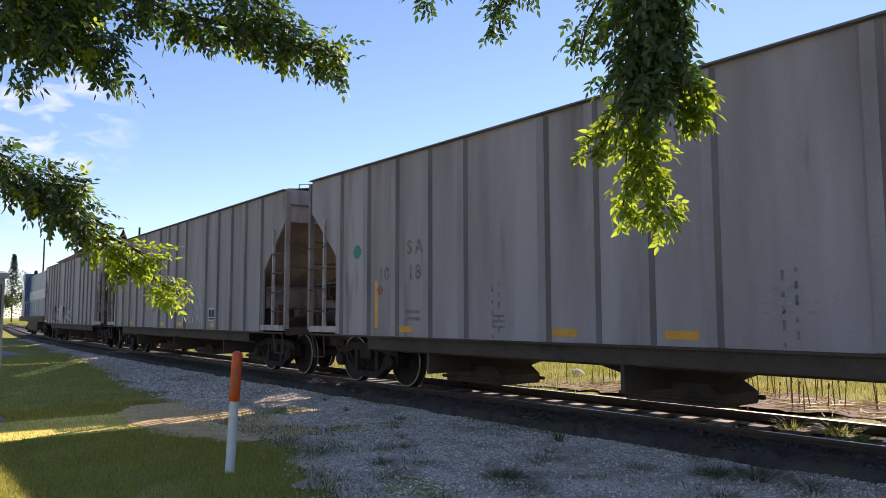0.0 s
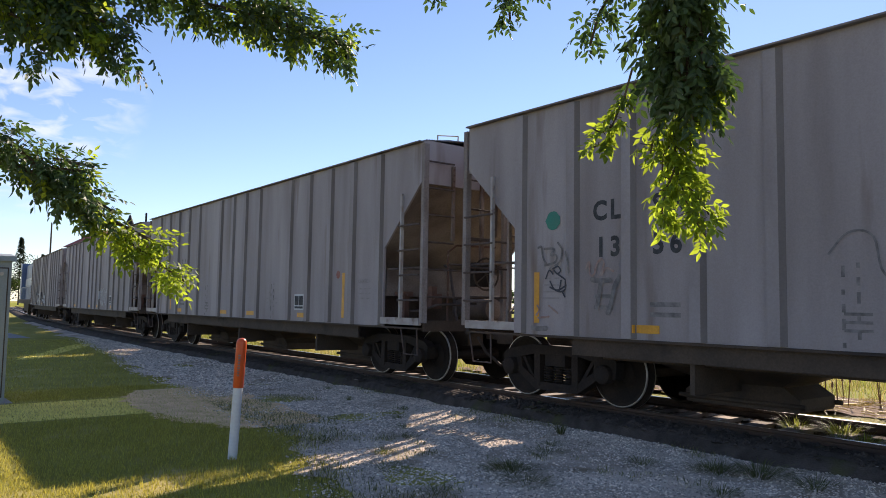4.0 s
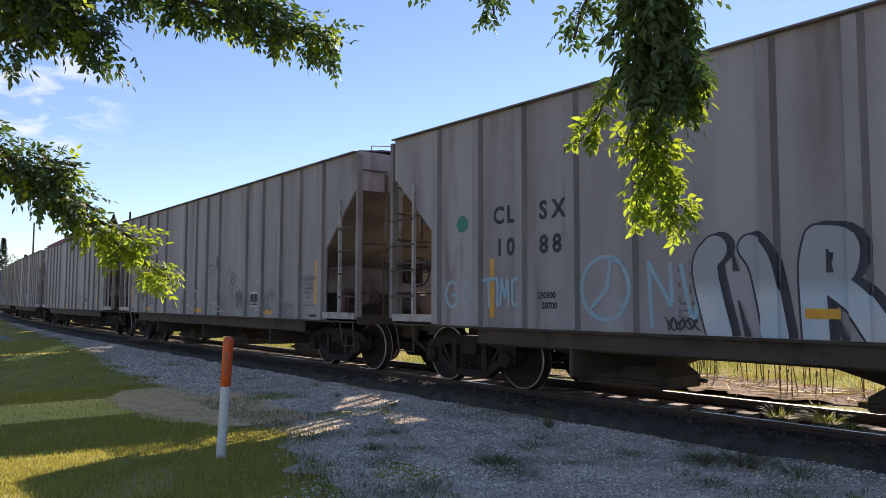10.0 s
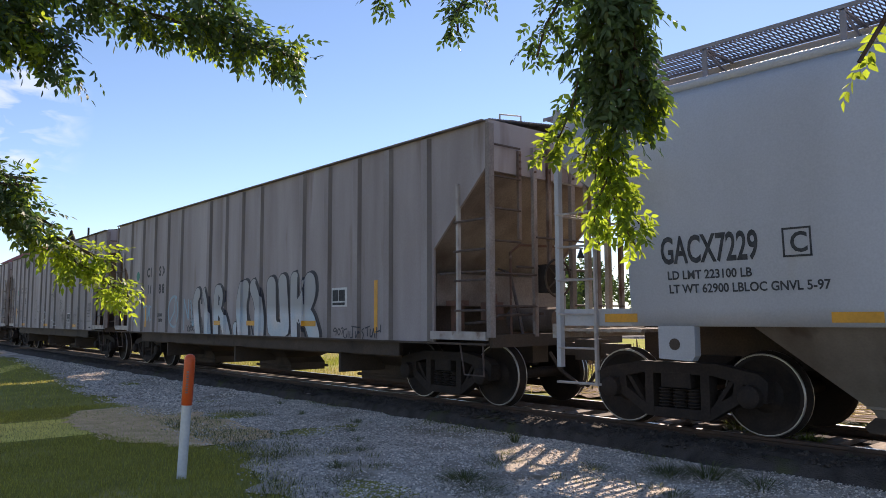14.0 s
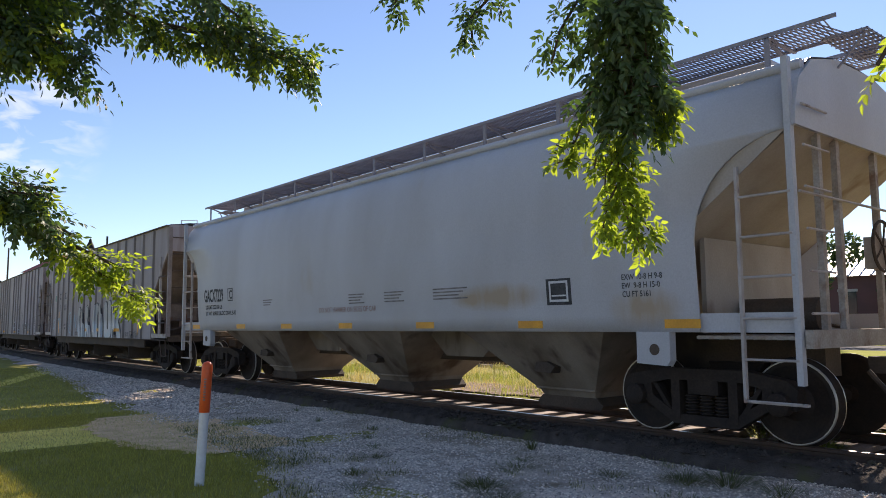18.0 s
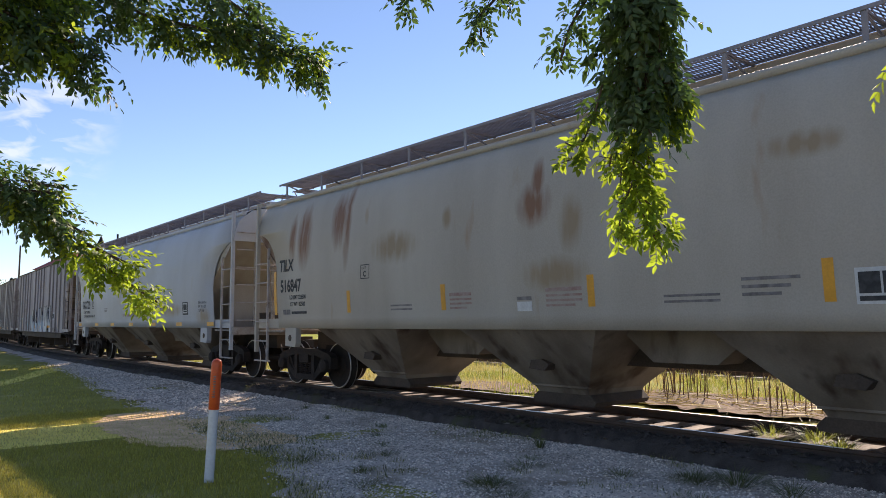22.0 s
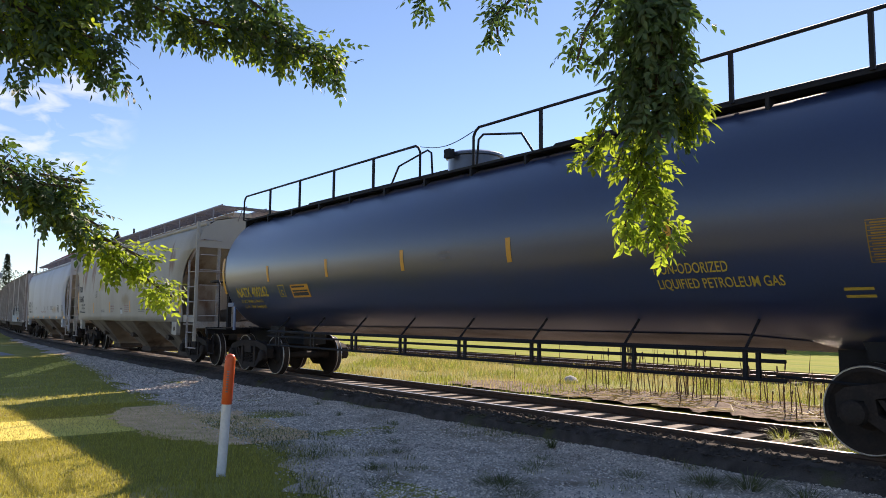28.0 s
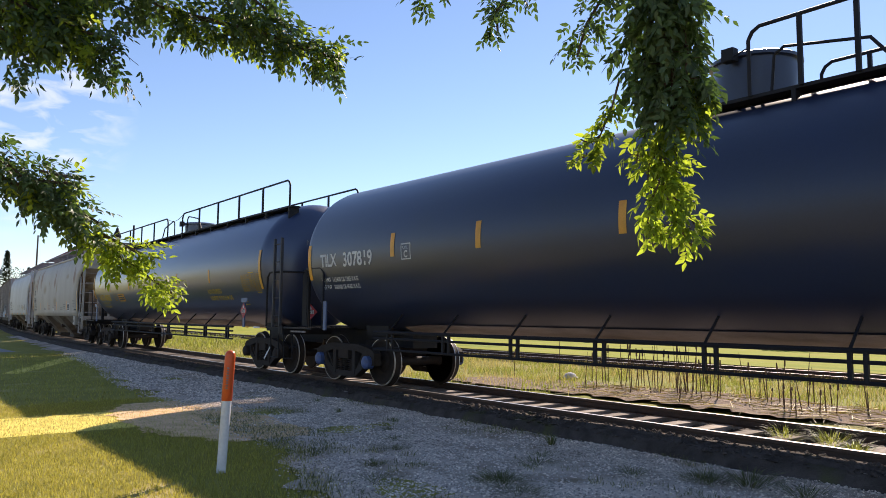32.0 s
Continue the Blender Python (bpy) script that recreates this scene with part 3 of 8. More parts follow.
def truck(car, x, caps=None, phase=0.0, frames=None):
    t = part("truck", MESH_BOLSTER, None, car, "four-wheel cast steel truck", at=pose(x, 0, 0))
    for q in (-1, 1):
        part("side_frame", frames or MESH_FRAME, None, t, at=pose(0, q * 1.02, 0))
        for k in (-0.19, 0.0, 0.19):
            part("spring", MESH_SPRING, None, t, at=pose(k, q * 1.02, 0))
        part("brake_beam", MESH_BRAKE, None, t, at=pose(q * 0.34, 0, 0))
        w = part("wheelset", MESH_WHEELSET, None, t, "worn steel wheelset with bright treads", at=pose(q * 0.889, 0, 0.457))
        WHEELSETS.append((w, q * 0.889, phase + q))
        for e in (-1, 1):
            part("bearing_cap", caps or MESH_CAP, None, t, at=pose(q * 0.889, e * 1.12, 0.457, 0, 0, 0 if e < 0 else 180))
    return t


def grating(e, q, depth, z0, z1):
    """An open platform of bars that run across the car, from the end e inward."""
    s, n = Shape(), round(depth / 0.13)
    for k in range(n + 1):
        x = e - q * (0.03 + k * (depth - 0.06) / n)
        s.box(x - 0.02, x + 0.02, -1.5, 1.5, z0, z1)
    for y in (-1.49, -0.75, 0.0, 0.75, 1.49):
        s.box(min(e - q * 0.01, e - q * depth), max(e - q * 0.01, e - q * depth), y - 0.015, y + 0.015, z0 + 0.005, z1 - 0.004)
    return s


def coupler(car, x, q):
    """A knuckle coupler and its hanging air hose at the end q (-1 or 1)."""
    s = Shape()
    s.box(min(x, x + q * 0.62), max(x, x + q * 0.62), -0.08, 0.08, 0.76, 0.94)
    s.prism([(x + q * 0.60, 0.70), (x + q * 0.80, 0.70), (x + q * 0.80, 1.0), (x + q * 0.60, 1.0)][::q], -0.17, 0.15)
    part("coupler", s, UNDER, car, "grimy knuckle coupler")
    h = Shape().tube([(x + q * 0.1, -0.35, 0.8), (x + q * 0.3, -0.34, 0.55), (x + q * 0.55, -0.22, 0.34), (x + q * 0.72, -0.1, 0.38)], 0.028)
    part("air_hose", h, UNDER, car, smooth=50)


# ---- ribbed covered hoppers ----
A_LEN, A_HALF = 16.04, 8.02
A_RIBS = [1.25, 2.23, 3.14, 4.09, 5.0, 6.74, 7.61, 8.43, 9.30, 11.04, 11.95, 12.9, 13.81, 14.79]
A_SPANS = [(r - A_HALF - 0.16, r - A_HALF + 0.02, 0.05) for r in A_RIBS]
TRAIN = []  # (thing, its centre along the train)


def a_side(z):
    return 1.54


def ribbed_car():
    car = thing("hopper_car", "grey ribbed covered hopper car, weathered and streaked", "freight car", "cars of the freight train")
    h = A_HALF
    outline = [(-h + 1.16, 0.96), (h - 1.16, 0.96), (h - 1.16, 2.36), (h, 3.46), (h, 4.13), (-h, 4.13), (-h, 3.46), (-h + 1.16, 2.36)]
    for q in (-1, 1):
        part("side_wall", Shape().prism(outline, q * 1.54 - 0.02 * (q > 0) * 2, q * 1.54 + 0.02 * (q < 0) * 2), HOPPER, car, "flat grey steel side sheet")
        for x0, x1, d in A_SPANS:
            o, i = q * (1.54 + d), q * 1.541
            ring = lambda z: [(x0 - 0.008, i, z), (x0 + 0.008, o, z), (x1 - 0.03, o, z), (x1 + 0.025, i, z)][::-q]
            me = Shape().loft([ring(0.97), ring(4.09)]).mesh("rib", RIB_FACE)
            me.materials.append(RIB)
            # faces turned towards +x take the darker rib paint
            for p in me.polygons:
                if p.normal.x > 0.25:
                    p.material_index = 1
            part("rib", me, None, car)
        part("top_chord", Shape().box(-h, h, min(q * 1.54, q * 1.62), max(q * 1.54, q * 1.61), 4.118, 4.14), RIB, car, "grimy rolled roof edge")
        part("side_skirt", Shape().box(-h + 2.1, h - 2.1, min(q * 1.46, q * 1.49), max(q * 1.46, q * 1.49), 0.715, 0.93), UNDER, car)
        part("side_sill", Shape().box(-h, h, min(q * 1.46, q * 1.575), max(q * 1.46, q * 1.575), 0.93, 0.958), UNDER, car)
    roof = [[(x, -1.6, 4.13), (x, -1.0, 4.23), (x, 0, 4.29), (x, 1.0, 4.23), (x, 1.6, 4.13)] for x in (-h, h)]
    part("roof", Shape().loft(roof, closed=False, caps=False), HOPPER, car)
    part("hatch_trough", Shape().box(-h + 0.6, h - 0.6, -0.42, 0.42, 4.27, 4.35), HOPPER, car)
    board = Shape()
    for k in range(12):
        board.box(-h - 0.1, h + 0.1, 0.46 + k * 0.026, 0.474 + k * 0.026, 4.38, 4.41)
    for k in range(22):
        board.box(-h + 0.2 + k * 0.74, -h + 0.24 + k * 0.74, 0.44, 0.78, 4.29, 4.38)
    part("running_board", board, MESH_STEEL, car, "steel grating walkway on the roof", kind="stuff")
    for q in (-1, 1):
        e = q * h
        part("end_wall", Shape().prism([(e - 0.03, 3.41), (e + 0.03, 3.41), (e + 0.03, 4.15), (e - 0.03, 4.15)], -1.52, 1.52), HOPPER, car)
        part("slope_sheet", Shape().prism([(e - q * 0.02, 3.46), (e - q * 0.06, 3.50), (e - q * 2.75, 1.02), (e - q * 2.70, 0.96)][::q], -1.50, 1.50), GRIME, car, "rust-brown sloping end sheet")
        part("bay_bulkhead", Shape().box(min(e - q * 1.2, e - q * 1.25), max(e - q * 1.2, e - q * 1.25), -1.45, 1.45, 1.5, 2.0), GRIME, car, "grime-streaked lower end sheet")
        # dark sheet standing in for the shade of the opening below
        part("bay_shadow_sheet", Shape().box(min(e - q * 1.75, e - q * 1.8), max(e - q * 1.75, e - q * 1.8), -1.4, 1.4, 0.98, 1.9), GRIME_SHADE, car)
        part("end_platform", grating(e, q, 1.2, 1.01, 1.05), GRIME_SHADE, car, "open grating platform", kind="stuff")
        for y in (-1, 1):
            part("platform_edge", Shape().box(min(e, e - q * 1.2), max(e, e - q * 1.2), y * 1.55 - 0.03, y * 1.55 + 0.03, 1.0, 1.12), PALE_EDGE, car, "chipped pale platform edge")
        part("end_sill", Shape().box(min(e, e + q * 0.06), max(e, e + q * 0.06), -1.5, 1.5, 0.90, 1.08), UNDER, car)
        for y, w, low, top, mat in ((-1.52, 0.05, 1.04, 4.08, POST_GREY), (-0.92, 0.028, 2.45, 3.76, POST_RUST), (-0.6, 0.036, 1.04, 3.85, POST_GREY), (-0.27, 0.034, 1.04 if q < 0 else 2.1, 3.88, POST_RUST), (0.27, 0.045, 1.04, 3.85, POST_GREY), (0.9, 0.04, 1.04, 3.72, POST_RUST), (1.52, 0.04, 1.04, 4.05, POST_RUST)):
            x = e + q * 0.055
            post = part("end_post", Shape().box(x - w * 0.8, x + w * 0.8, y - w, y + w, low, top), mat, car, "chipped rust-stained post")
            for k in range(4 if top > 3.6 and abs(y) < 1.5 else 0):
                part("bolt_head", Shape().box(min(x, x + q * (w + 0.012)), max(x, x + q * (w + 0.012)), y - 0.014, y + 0.014, top - 0.08 - 0.1 * k, top - 0.05 - 0.1 * k), RUST_RED, post)
        part("ladder_post", Shape().box(e - q * 0.58 - 0.022, e - q * 0.58 + 0.022, -1.585, -1.525, 1.08, 3.28), PALE_EDGE, car)
        for k in range(4):
            z = 1.42 + 0.43 * k
            part("rung", Shape().tube([(e - q * 0.62, -1.6, z), (e + q * 0.02, -1.6, z)], 0.016), LADDER_DARK, car)
        for k in range(6):
            z = 1.48 + 0.462 * k
            part("rung", Shape().tube([(e + q * 0.08, -1.52, z), (e + q * 0.08, -0.92 if k > 1 else -0.6, z)], 0.016), LADDER_DARK, car)
        part("end_rail", Shape().tube([(e + q * 0.1, -0.6, 2.5), (e + q * 0.1, 1.52, 2.5)], 0.018), LADDER_DARK, car)
        part("end_rail", Shape().tube([(e + q * 0.1, 0.27, 1.5), (e + q * 0.1, 1.52, 1.5)], 0.016), LADDER_DARK, car)
        # pipes, valves and grab irons about the end platform
        part("end_rail", Shape().tube([(e + q * 0.05, -0.98, 2.05), (e + q * 0.05, 0.9, 2.05)], 0.018), LADDER_DARK, car)
        part("end_rail", Shape().tube([(e - q * 1.1, -1.46, 1.98), (e + q * 0.02, -1.46, 1.98)], 0.018), LADDER_DARK, car)
        part("brake_pipe", Shape().tube([(e - q * 0.35, -0.7, 1.06), (e - q * 0.35, -0.7, 2.3), (e - q * 0.3, -0.55, 2.42), (e - q * 0.1, 0.2, 2.42)], 0.02), RUST_RED, car)
        part("brake_pipe", Shape().tube([(e - q * 1.1, -1.1, 1.22), (e - q * 0.5, -1.1, 1.25), (e - q * 0.4, -0.9, 1.35), (e - q * 0.15, -0.2, 1.38)], 0.022), LADDER_DARK, car)
        part("brake_valve", Shape().box(e - 0.62 * q - 0.13, e - 0.62 * q + 0.13, -0.95, -0.72, 1.28, 1.55).box(e - 0.62 * q - 0.06, e - 0.62 * q + 0.06, -0.9, -0.78, 1.55, 1.68), RUST_RED, car, "rust-red brake valve")
        part("bracket", Shape().box(e - 1.0 * q - 0.15, e - 1.0 * q + 0.15, -1.3, -1.1, 1.5, 1.58).box(e - 1.0 * q - 0.1, e - 1.0 * q + 0.1, -1.25, -1.15, 1.05, 1.5), RUST_RED, car)
        part("brake_lever", Shape().rod((e - q * 0.2, -0.6, 1.06), (e - q * 0.55, -0.5, 2.0), 0.025, 6).rod((e - q * 0.55, -0.5, 2.0), (e - q * 1.0, -0.3, 2.1), 0.018, 6), LADDER_DARK, car)
        deck = Shape()
        for k in range(6):
            u = e + q * (-0.04 + 0.08 * k)
            deck.box(u - 0.01, u + 0.01, -0.22, 0.62, 4.36, 4.38)
        for k in range(11):
            y = -0.22 + 0.084 * k
            deck.box(min(e - q * 0.05, e + q * 0.37), max(e - q * 0.05, e + q * 0.37), y - 0.006, y + 0.006, 4.358, 4.374)
        for y in (-0.23, 0.63):
            deck.box(min(e - q * 0.06, e + q * 0.38), max(e - q * 0.06, e + q * 0.38), y - 0.01, y + 0.01, 4.345, 4.395)
        part("roof_platform", deck, MESH_STEEL, car, "steel mesh crossover platform", kind="stuff")
        for y in (-0.2, 0.6):
            part("platform_brace", Shape().tube([(e + q * 0.34, y, 4.35), (e + q * 0.04, y, 4.12), (e + q * 0.04, y, 3.95)], 0.018), MESH_STEEL, car)
        strip = Shape()
        for k in range(52):
            y = -1.5 + 0.055 * k
            strip.box(min(e - q * 0.16, e + q * 0.06), max(e - q * 0.16, e + q * 0.06), y - 0.01, y + 0.01, 4.295 - 0.1 * abs(y), 4.31 - 0.1 * abs(y))
        part("end_walk", strip, MESH_STEEL, car, "serrated end walkway", kind="stuff")
        loop = [(e - q * 0.05, -1.2, 4.19), (e - q * 0.05, -1.2, 4.29), (e - q * 0.05, -0.75, 4.34), (e - q * 0.05, -0.75, 4.24)]
        part("roof_grab_iron", Shape().tube(loop, 0.014), PALE_EDGE, car)
        part("sill_step", Shape().tube([(e - q * 0.08, -1.55, 0.95), (e - q * 0.12, -1.5, 0.5), (e - q * 0.52, -1.5, 0.5), (e - q * 0.56, -1.55, 0.95)], 0.014), LADDER_DARK, car)
        truck(car, e - q * 1.45, phase=q)
        coupler(car, e, q)
    for x in (-4.15, -0.15, 4.1):
        def ring(hx, hy, z):
            return [(x - hx, -hy, z), (x + hx, -hy, z), (x + hx, hy, z), (x - hx, hy, z)]
        bay = part("hopper_bay", Shape().loft([ring(0.54, 0.42, 0.42), ring(0.56, 0.45, 0.46), ring(0.92, 0.72, 0.62), ring(1.88, 1.44, 0.965)]), UNDER, car, "black tapered hopper bay")
        part("outlet_gate", Shape().prism([(x - 0.72, 0.16), (x + 0.72, 0.16), (x + 0.74, 0.20), (x + 0.74, 0.32), (x + 0.56, 0.44), (x - 0.56, 0.44), (x - 0.74, 0.32), (x - 0.74, 0.20)], -0.44, 0.44), UNDER, bay)
        for y in (-0.46, 0.46):
            part("gate_pinion", Shape().rod((x - 0.82, y, 0.24), (x + 0.82, y, 0.24), 0.03, 8), UNDER, bay)
        part("bay_rib", Shape().prism([(x - 0.03, 0.36), (x + 0.03, 0.36), (x + 0.03, 0.93), (x - 0.03, 0.93)], -1.43, -0.40), UNDER, bay)
    part("centre_sill", Shape().box(-h + 0.4, h - 0.4, -0.18, 0.18, 0.62, 0.95), UNDER, car)
    part("brake_pipe", Shape().tube([(-h + 2.4, -1.2, 0.685), (h - 2.4, -1.2, 0.685)], 0.022), UNDER, car)
    part("brake_rod", Shape().tube([(-h + 2.6, 0.9, 0.62), (-2.0, 0.9, 0.64), (-1.7, 0.86, 0.60), (h - 2.6, 0.9, 0.63)], 0.02), UNDER, car)
    # brake gear at the rear end
    wheel = Shape()
    c = Vector((h + 0.24, -0.3, 1.9))
    ring = [c + Vector((0, math.cos(a) * 0.28, math.sin(a) * 0.28)) for a in [2 * math.pi * i / 20 for i in range(21)]]
    wheel.tube(ring, 0.018)
    for i in range(0, 20, 4):
        wheel.rod(c, ring[i], 0.012)
    part("brake_wheel", wheel, UNDER, car, "spoked black hand brake wheel")
    part("brake_gearbox", Shape().box(h + 0.03, h + 0.2, -0.52, -0.16, 1.68, 2.1), TRUCK, car)
    part("air_reservoir", Shape().turned([(-0.55, 0.05), (-0.5, 0.2), (0.5, 0.2), (0.55, 0.05)], "x", (h - 0.75, 0.3, 1.28), 14), GRIME, car, smooth=40)
    part("air_cylinder", Shape().turned([(-0.3, 0.05), (-0.28, 0.14), (0.28, 0.14), (0.3, 0.05)], "x", (-h + 0.7, -0.2, 1.25), 12), GRIME, car, smooth=40)
    return car


def a_mark(car, name, text, size, x, z, mat, **more):
    return lay(name, lettering(text, size, min(0.012, 0.055 * size), 0.95), mat, car, x - A_HALF, z, a_side, ribs=A_SPANS, **more)


def a_bar(car, name, w, h, x, z, mat, label=""):
    return lay(name, plate(w, h, 1, 1), mat, car, x - A_HALF, z, a_side, label, ribs=A_SPANS)


def data_panel(car, x, z, side, spans=()):
    """A white-edged black data plate with two windows."""
    base = lay("data_plate", plate(0.5, 0.34, 2, 2), WHITE_INK, car, x, z, side, "white-edged black data plate", ribs=spans)
    for dx in (0.03, 0.24):
        lay("plate_field", plate(0.19, 0.2, 1, 1), BLACK_INK, car, x + dx, z + 0.10, side, ribs=spans, proud=0.008)
    lay("plate_field", plate(0.4, 0.045, 1, 1), BLACK_INK, car, x + 0.03, z + 0.03, side, ribs=spans, proud=0.008)


def scrawl(car, seed, x, z, w, h, mat, side, spans, name="graffiti_scrawl", label="", width=0.03):
    """A loose looping spray line of flat ribbon."""
    rng = random.Random(seed)
    turn = [0.85 * i + seed + rng.uniform(-0.35, 0.35) for i in range(28)]
    pts = [(x + w * (i / 27 + 0.13 * math.cos(1.5 * a + seed)), z + h * (0.5 + 0.46 * math.sin(a) * rng.uniform(0.55, 1))) for i, a in enumerate(turn)]
    s = Shape()
    dense = []
    for a, b, c, d in zip(pts, pts[1:], pts[2:], pts[3:]):
        for k in range(4):
            u = k / 4
            dense.append(tuple(0.5 * ((2 * b[j]) + (c[j] - a[j]) * u + (2 * a[j] - 5 * b[j] + 4 * c[j] - d[j]) * u * u + (3 * b[j] - a[j] - 3 * c[j] + d[j]) * u ** 3) for j in (0, 1)))
    edge = []
    for i in range(len(dense)):
        p, n = dense[max(i - 1, 0)], dense[min(i + 1, len(dense) - 1)]
        dx, dz = n[0] - p[0], n[1] - p[1]
        L = math.hypot(dx, dz) or 1
        edge.append(((dense[i][0] - dz / L * width / 2, 0, dense[i][1] + dx / L * width / 2), (dense[i][0] + dz / L * width / 2, 0, dense[i][1] - dx / L * width / 2)))
    for a, b in zip(edge, edge[1:]):
        s.add([a[0], b[0], b[1], a[1]], [(0, 1, 2, 3)])
    return lay(name, s.mesh(name, mat), mat, car, 0, 0, side, label, ribs=spans, proud=0.007 + seed % 5 * 0.001)


base_car = ribbed_car()
starts = [(-98.82, "lead"), (-81.59, "second"), (-64.36, "third"), (-47.13, "fourth"), (-29.90, "fifth")]
cars_a = [base_car] + [copy_thing(base_car, pose(0, 0, 0)) for _ in starts[1:]]
for c, (s0, _) in zip(cars_a, starts):
    TRAIN.append((c, s0 + A_HALF))
# wheelsets of the copies turn as well
for c in cars_a[1:]:
    for t_ in c.children:
        for w in t_.children:
            if w.name.startswith("wheelset"):
                WHEELSETS.append((w, w.matrix_basis.translation.x, w.matrix_basis.translation.x))
c_m2, c_m1, c_0, c_1, c_2 = cars_a

for c, strips in ((c_m2, (3.15, 6.74, 8.54, 11.35)), (c_m1, (3.15, 6.74, 8.54, 11.35)), (c_0, (3.15, 6.74, 8.54, 11.35)), (c_1, (3.1, 7.56, 11.98))):
    for x, w in zip(strips, (0.36, 0.45, 0.45, 0.42)):
        a_bar(c, "reflective_strip", w, 0.1, x + 0.05, 1.04, YELLOW)
for c, x, z, h_ in ((c_0, 13.36, 1.07, 0.88), (c_1, 14.43, 1.27, 0.90), (c_2, 13.33, 1.07, 0.88), (c_0, 2.42, 1.1, 0.85), (c_1, 1.45, 1.12, 0.7), (c_2, 2.42, 1.1, 0.86)):
    a_bar(c, "yellow_stripe", 0.1, h_, x, z, YELLOW, "upright yellow reflective stripe")
for c in (c_0, c_1, c_m1):
    data_panel(c, 11.25 - A_HALF, 1.2, a_side, A_SPANS)
data_panel(c_2, 12.02 - A_HALF, 1.52, a_side, A_SPANS)
# marks
for c, marks in ((c_1, ("C", "L", "S", "X", "1", "3", "5", "6")), (c_2, ("C", "L", "S", "X", "1", "0", "8", "8"))):
    for ch, x in zip(marks[:4], (2.50, 2.78, 3.42, 3.66)):
        a_mark(c, "stencil_letter", ch, 0.25, x, 2.47, BLACK_INK)
    for ch, x in zip(marks[4:], (2.55, 2.78, 3.42, 3.66)):
        a_mark(c, "stencil_figure", ch, 0.25, x, 2.0, BLACK_INK)
for ch, x, z in (("S", 3.42, 2.38), ("A", 3.66, 2.38), ("1", 2.55, 1.95), ("0", 2.72, 1.95), ("1", 3.45, 1.95), ("8", 3.66, 1.95)):
    a_mark(c_0, "stencil_figure", ch, 0.24, x, z, FADED_INK)
for c, ink in ((c_0, FADED_INK), (c_1, FADED_INK)):
    for k in range(2):
        a_bar(c, "stencil_line", 0.42, 0.055, 3.38, 1.36 - 0.12 * k, ink)
    for k in range(3):
        a_bar(c, "stencil_line", 0.42, 0.024, 14.02, 1.62 - 0.09 * k, FAINT_INK)
for c in (c_0, c_1):
    a_mark(c, "stencil_caution", "CAUTION", 0.075, 13.98, 1.74, FAINT_INK)
for k, t in enumerate(("230300", "58700")):
    a_mark(c_2, "stencil_line", t, 0.085, 3.38 + 0.08 * k, 1.38 - 0.14 * k, BLACK_INK)
for c in (c_0, c_1):
    a_mark(c, "stencil_caution", "CAUTION", 0.065, 9.84, 1.56, FAINT_INK)
    for k in range(2):
        a_bar(c, "stencil_line", 0.62, 0.028, 9.76, 1.43 - 0.1 * k, FAINT_INK)
for c in (c_0, c_1, c_2):
    for k in range(3):
        a_bar(c, "stencil_line", 0.26, 0.03, 5.6, 1.30 - 0.08 * k, FADED_INK)
    for x in (5.58, 10.0):
        for k in range(10):
            a_bar(c, "bolt_stain", 0.035, 0.05 + 0.03 * (k % 3), x + 0.14 * (k % 2), 0.99 + 0.085 * k, FADED_INK)
a_mark(c_1, "stencil_line", "CAUTION", 0.085, 14.0, 1.77, FADED_INK)
for x, z, w in ((13.99, 1.67, 0.36), (13.98, 1.58, 0.36), (13.98, 1.49, 0.32), (14.05, 1.39, 0.24), (13.92, 1.235, 0.5)):
    a_bar(c_1, "stencil_line", w, 0.03, x, z, FADED_INK)
a_bar(c_1, "grime_smear", 0.3, 0.05, 14.2, 1.015, BLACK_INK, "black smear low on the side")
# dots of spray and graffiti
def dot(car, x, z, r, mat, label):
    s = Shape().add([(r * math.cos(2 * math.pi * i / 18) * (1 + 0.1 * math.sin(i * 2.3)), 0, r * math.sin(2 * math.pi * i / 18)) for i in range(18)], [tuple(range(18))])
    lay("spray_dot", s.mesh("spray_dot", mat), mat, car, x - A_HALF, z, a_side, label, ribs=A_SPANS, proud=0.006)


for c in (c_0, c_1, c_2):
    dot(c, 1.8, 2.52, 0.13, SPRAY_GREEN, "round green paint dot")
dot(c_0, 2.6, 1.78, 0.09, DOT_RED, "faded red paint dot")
dot(c_0, 13.2, 1.92, 0.08, DOT_RED, "faded red paint dot")
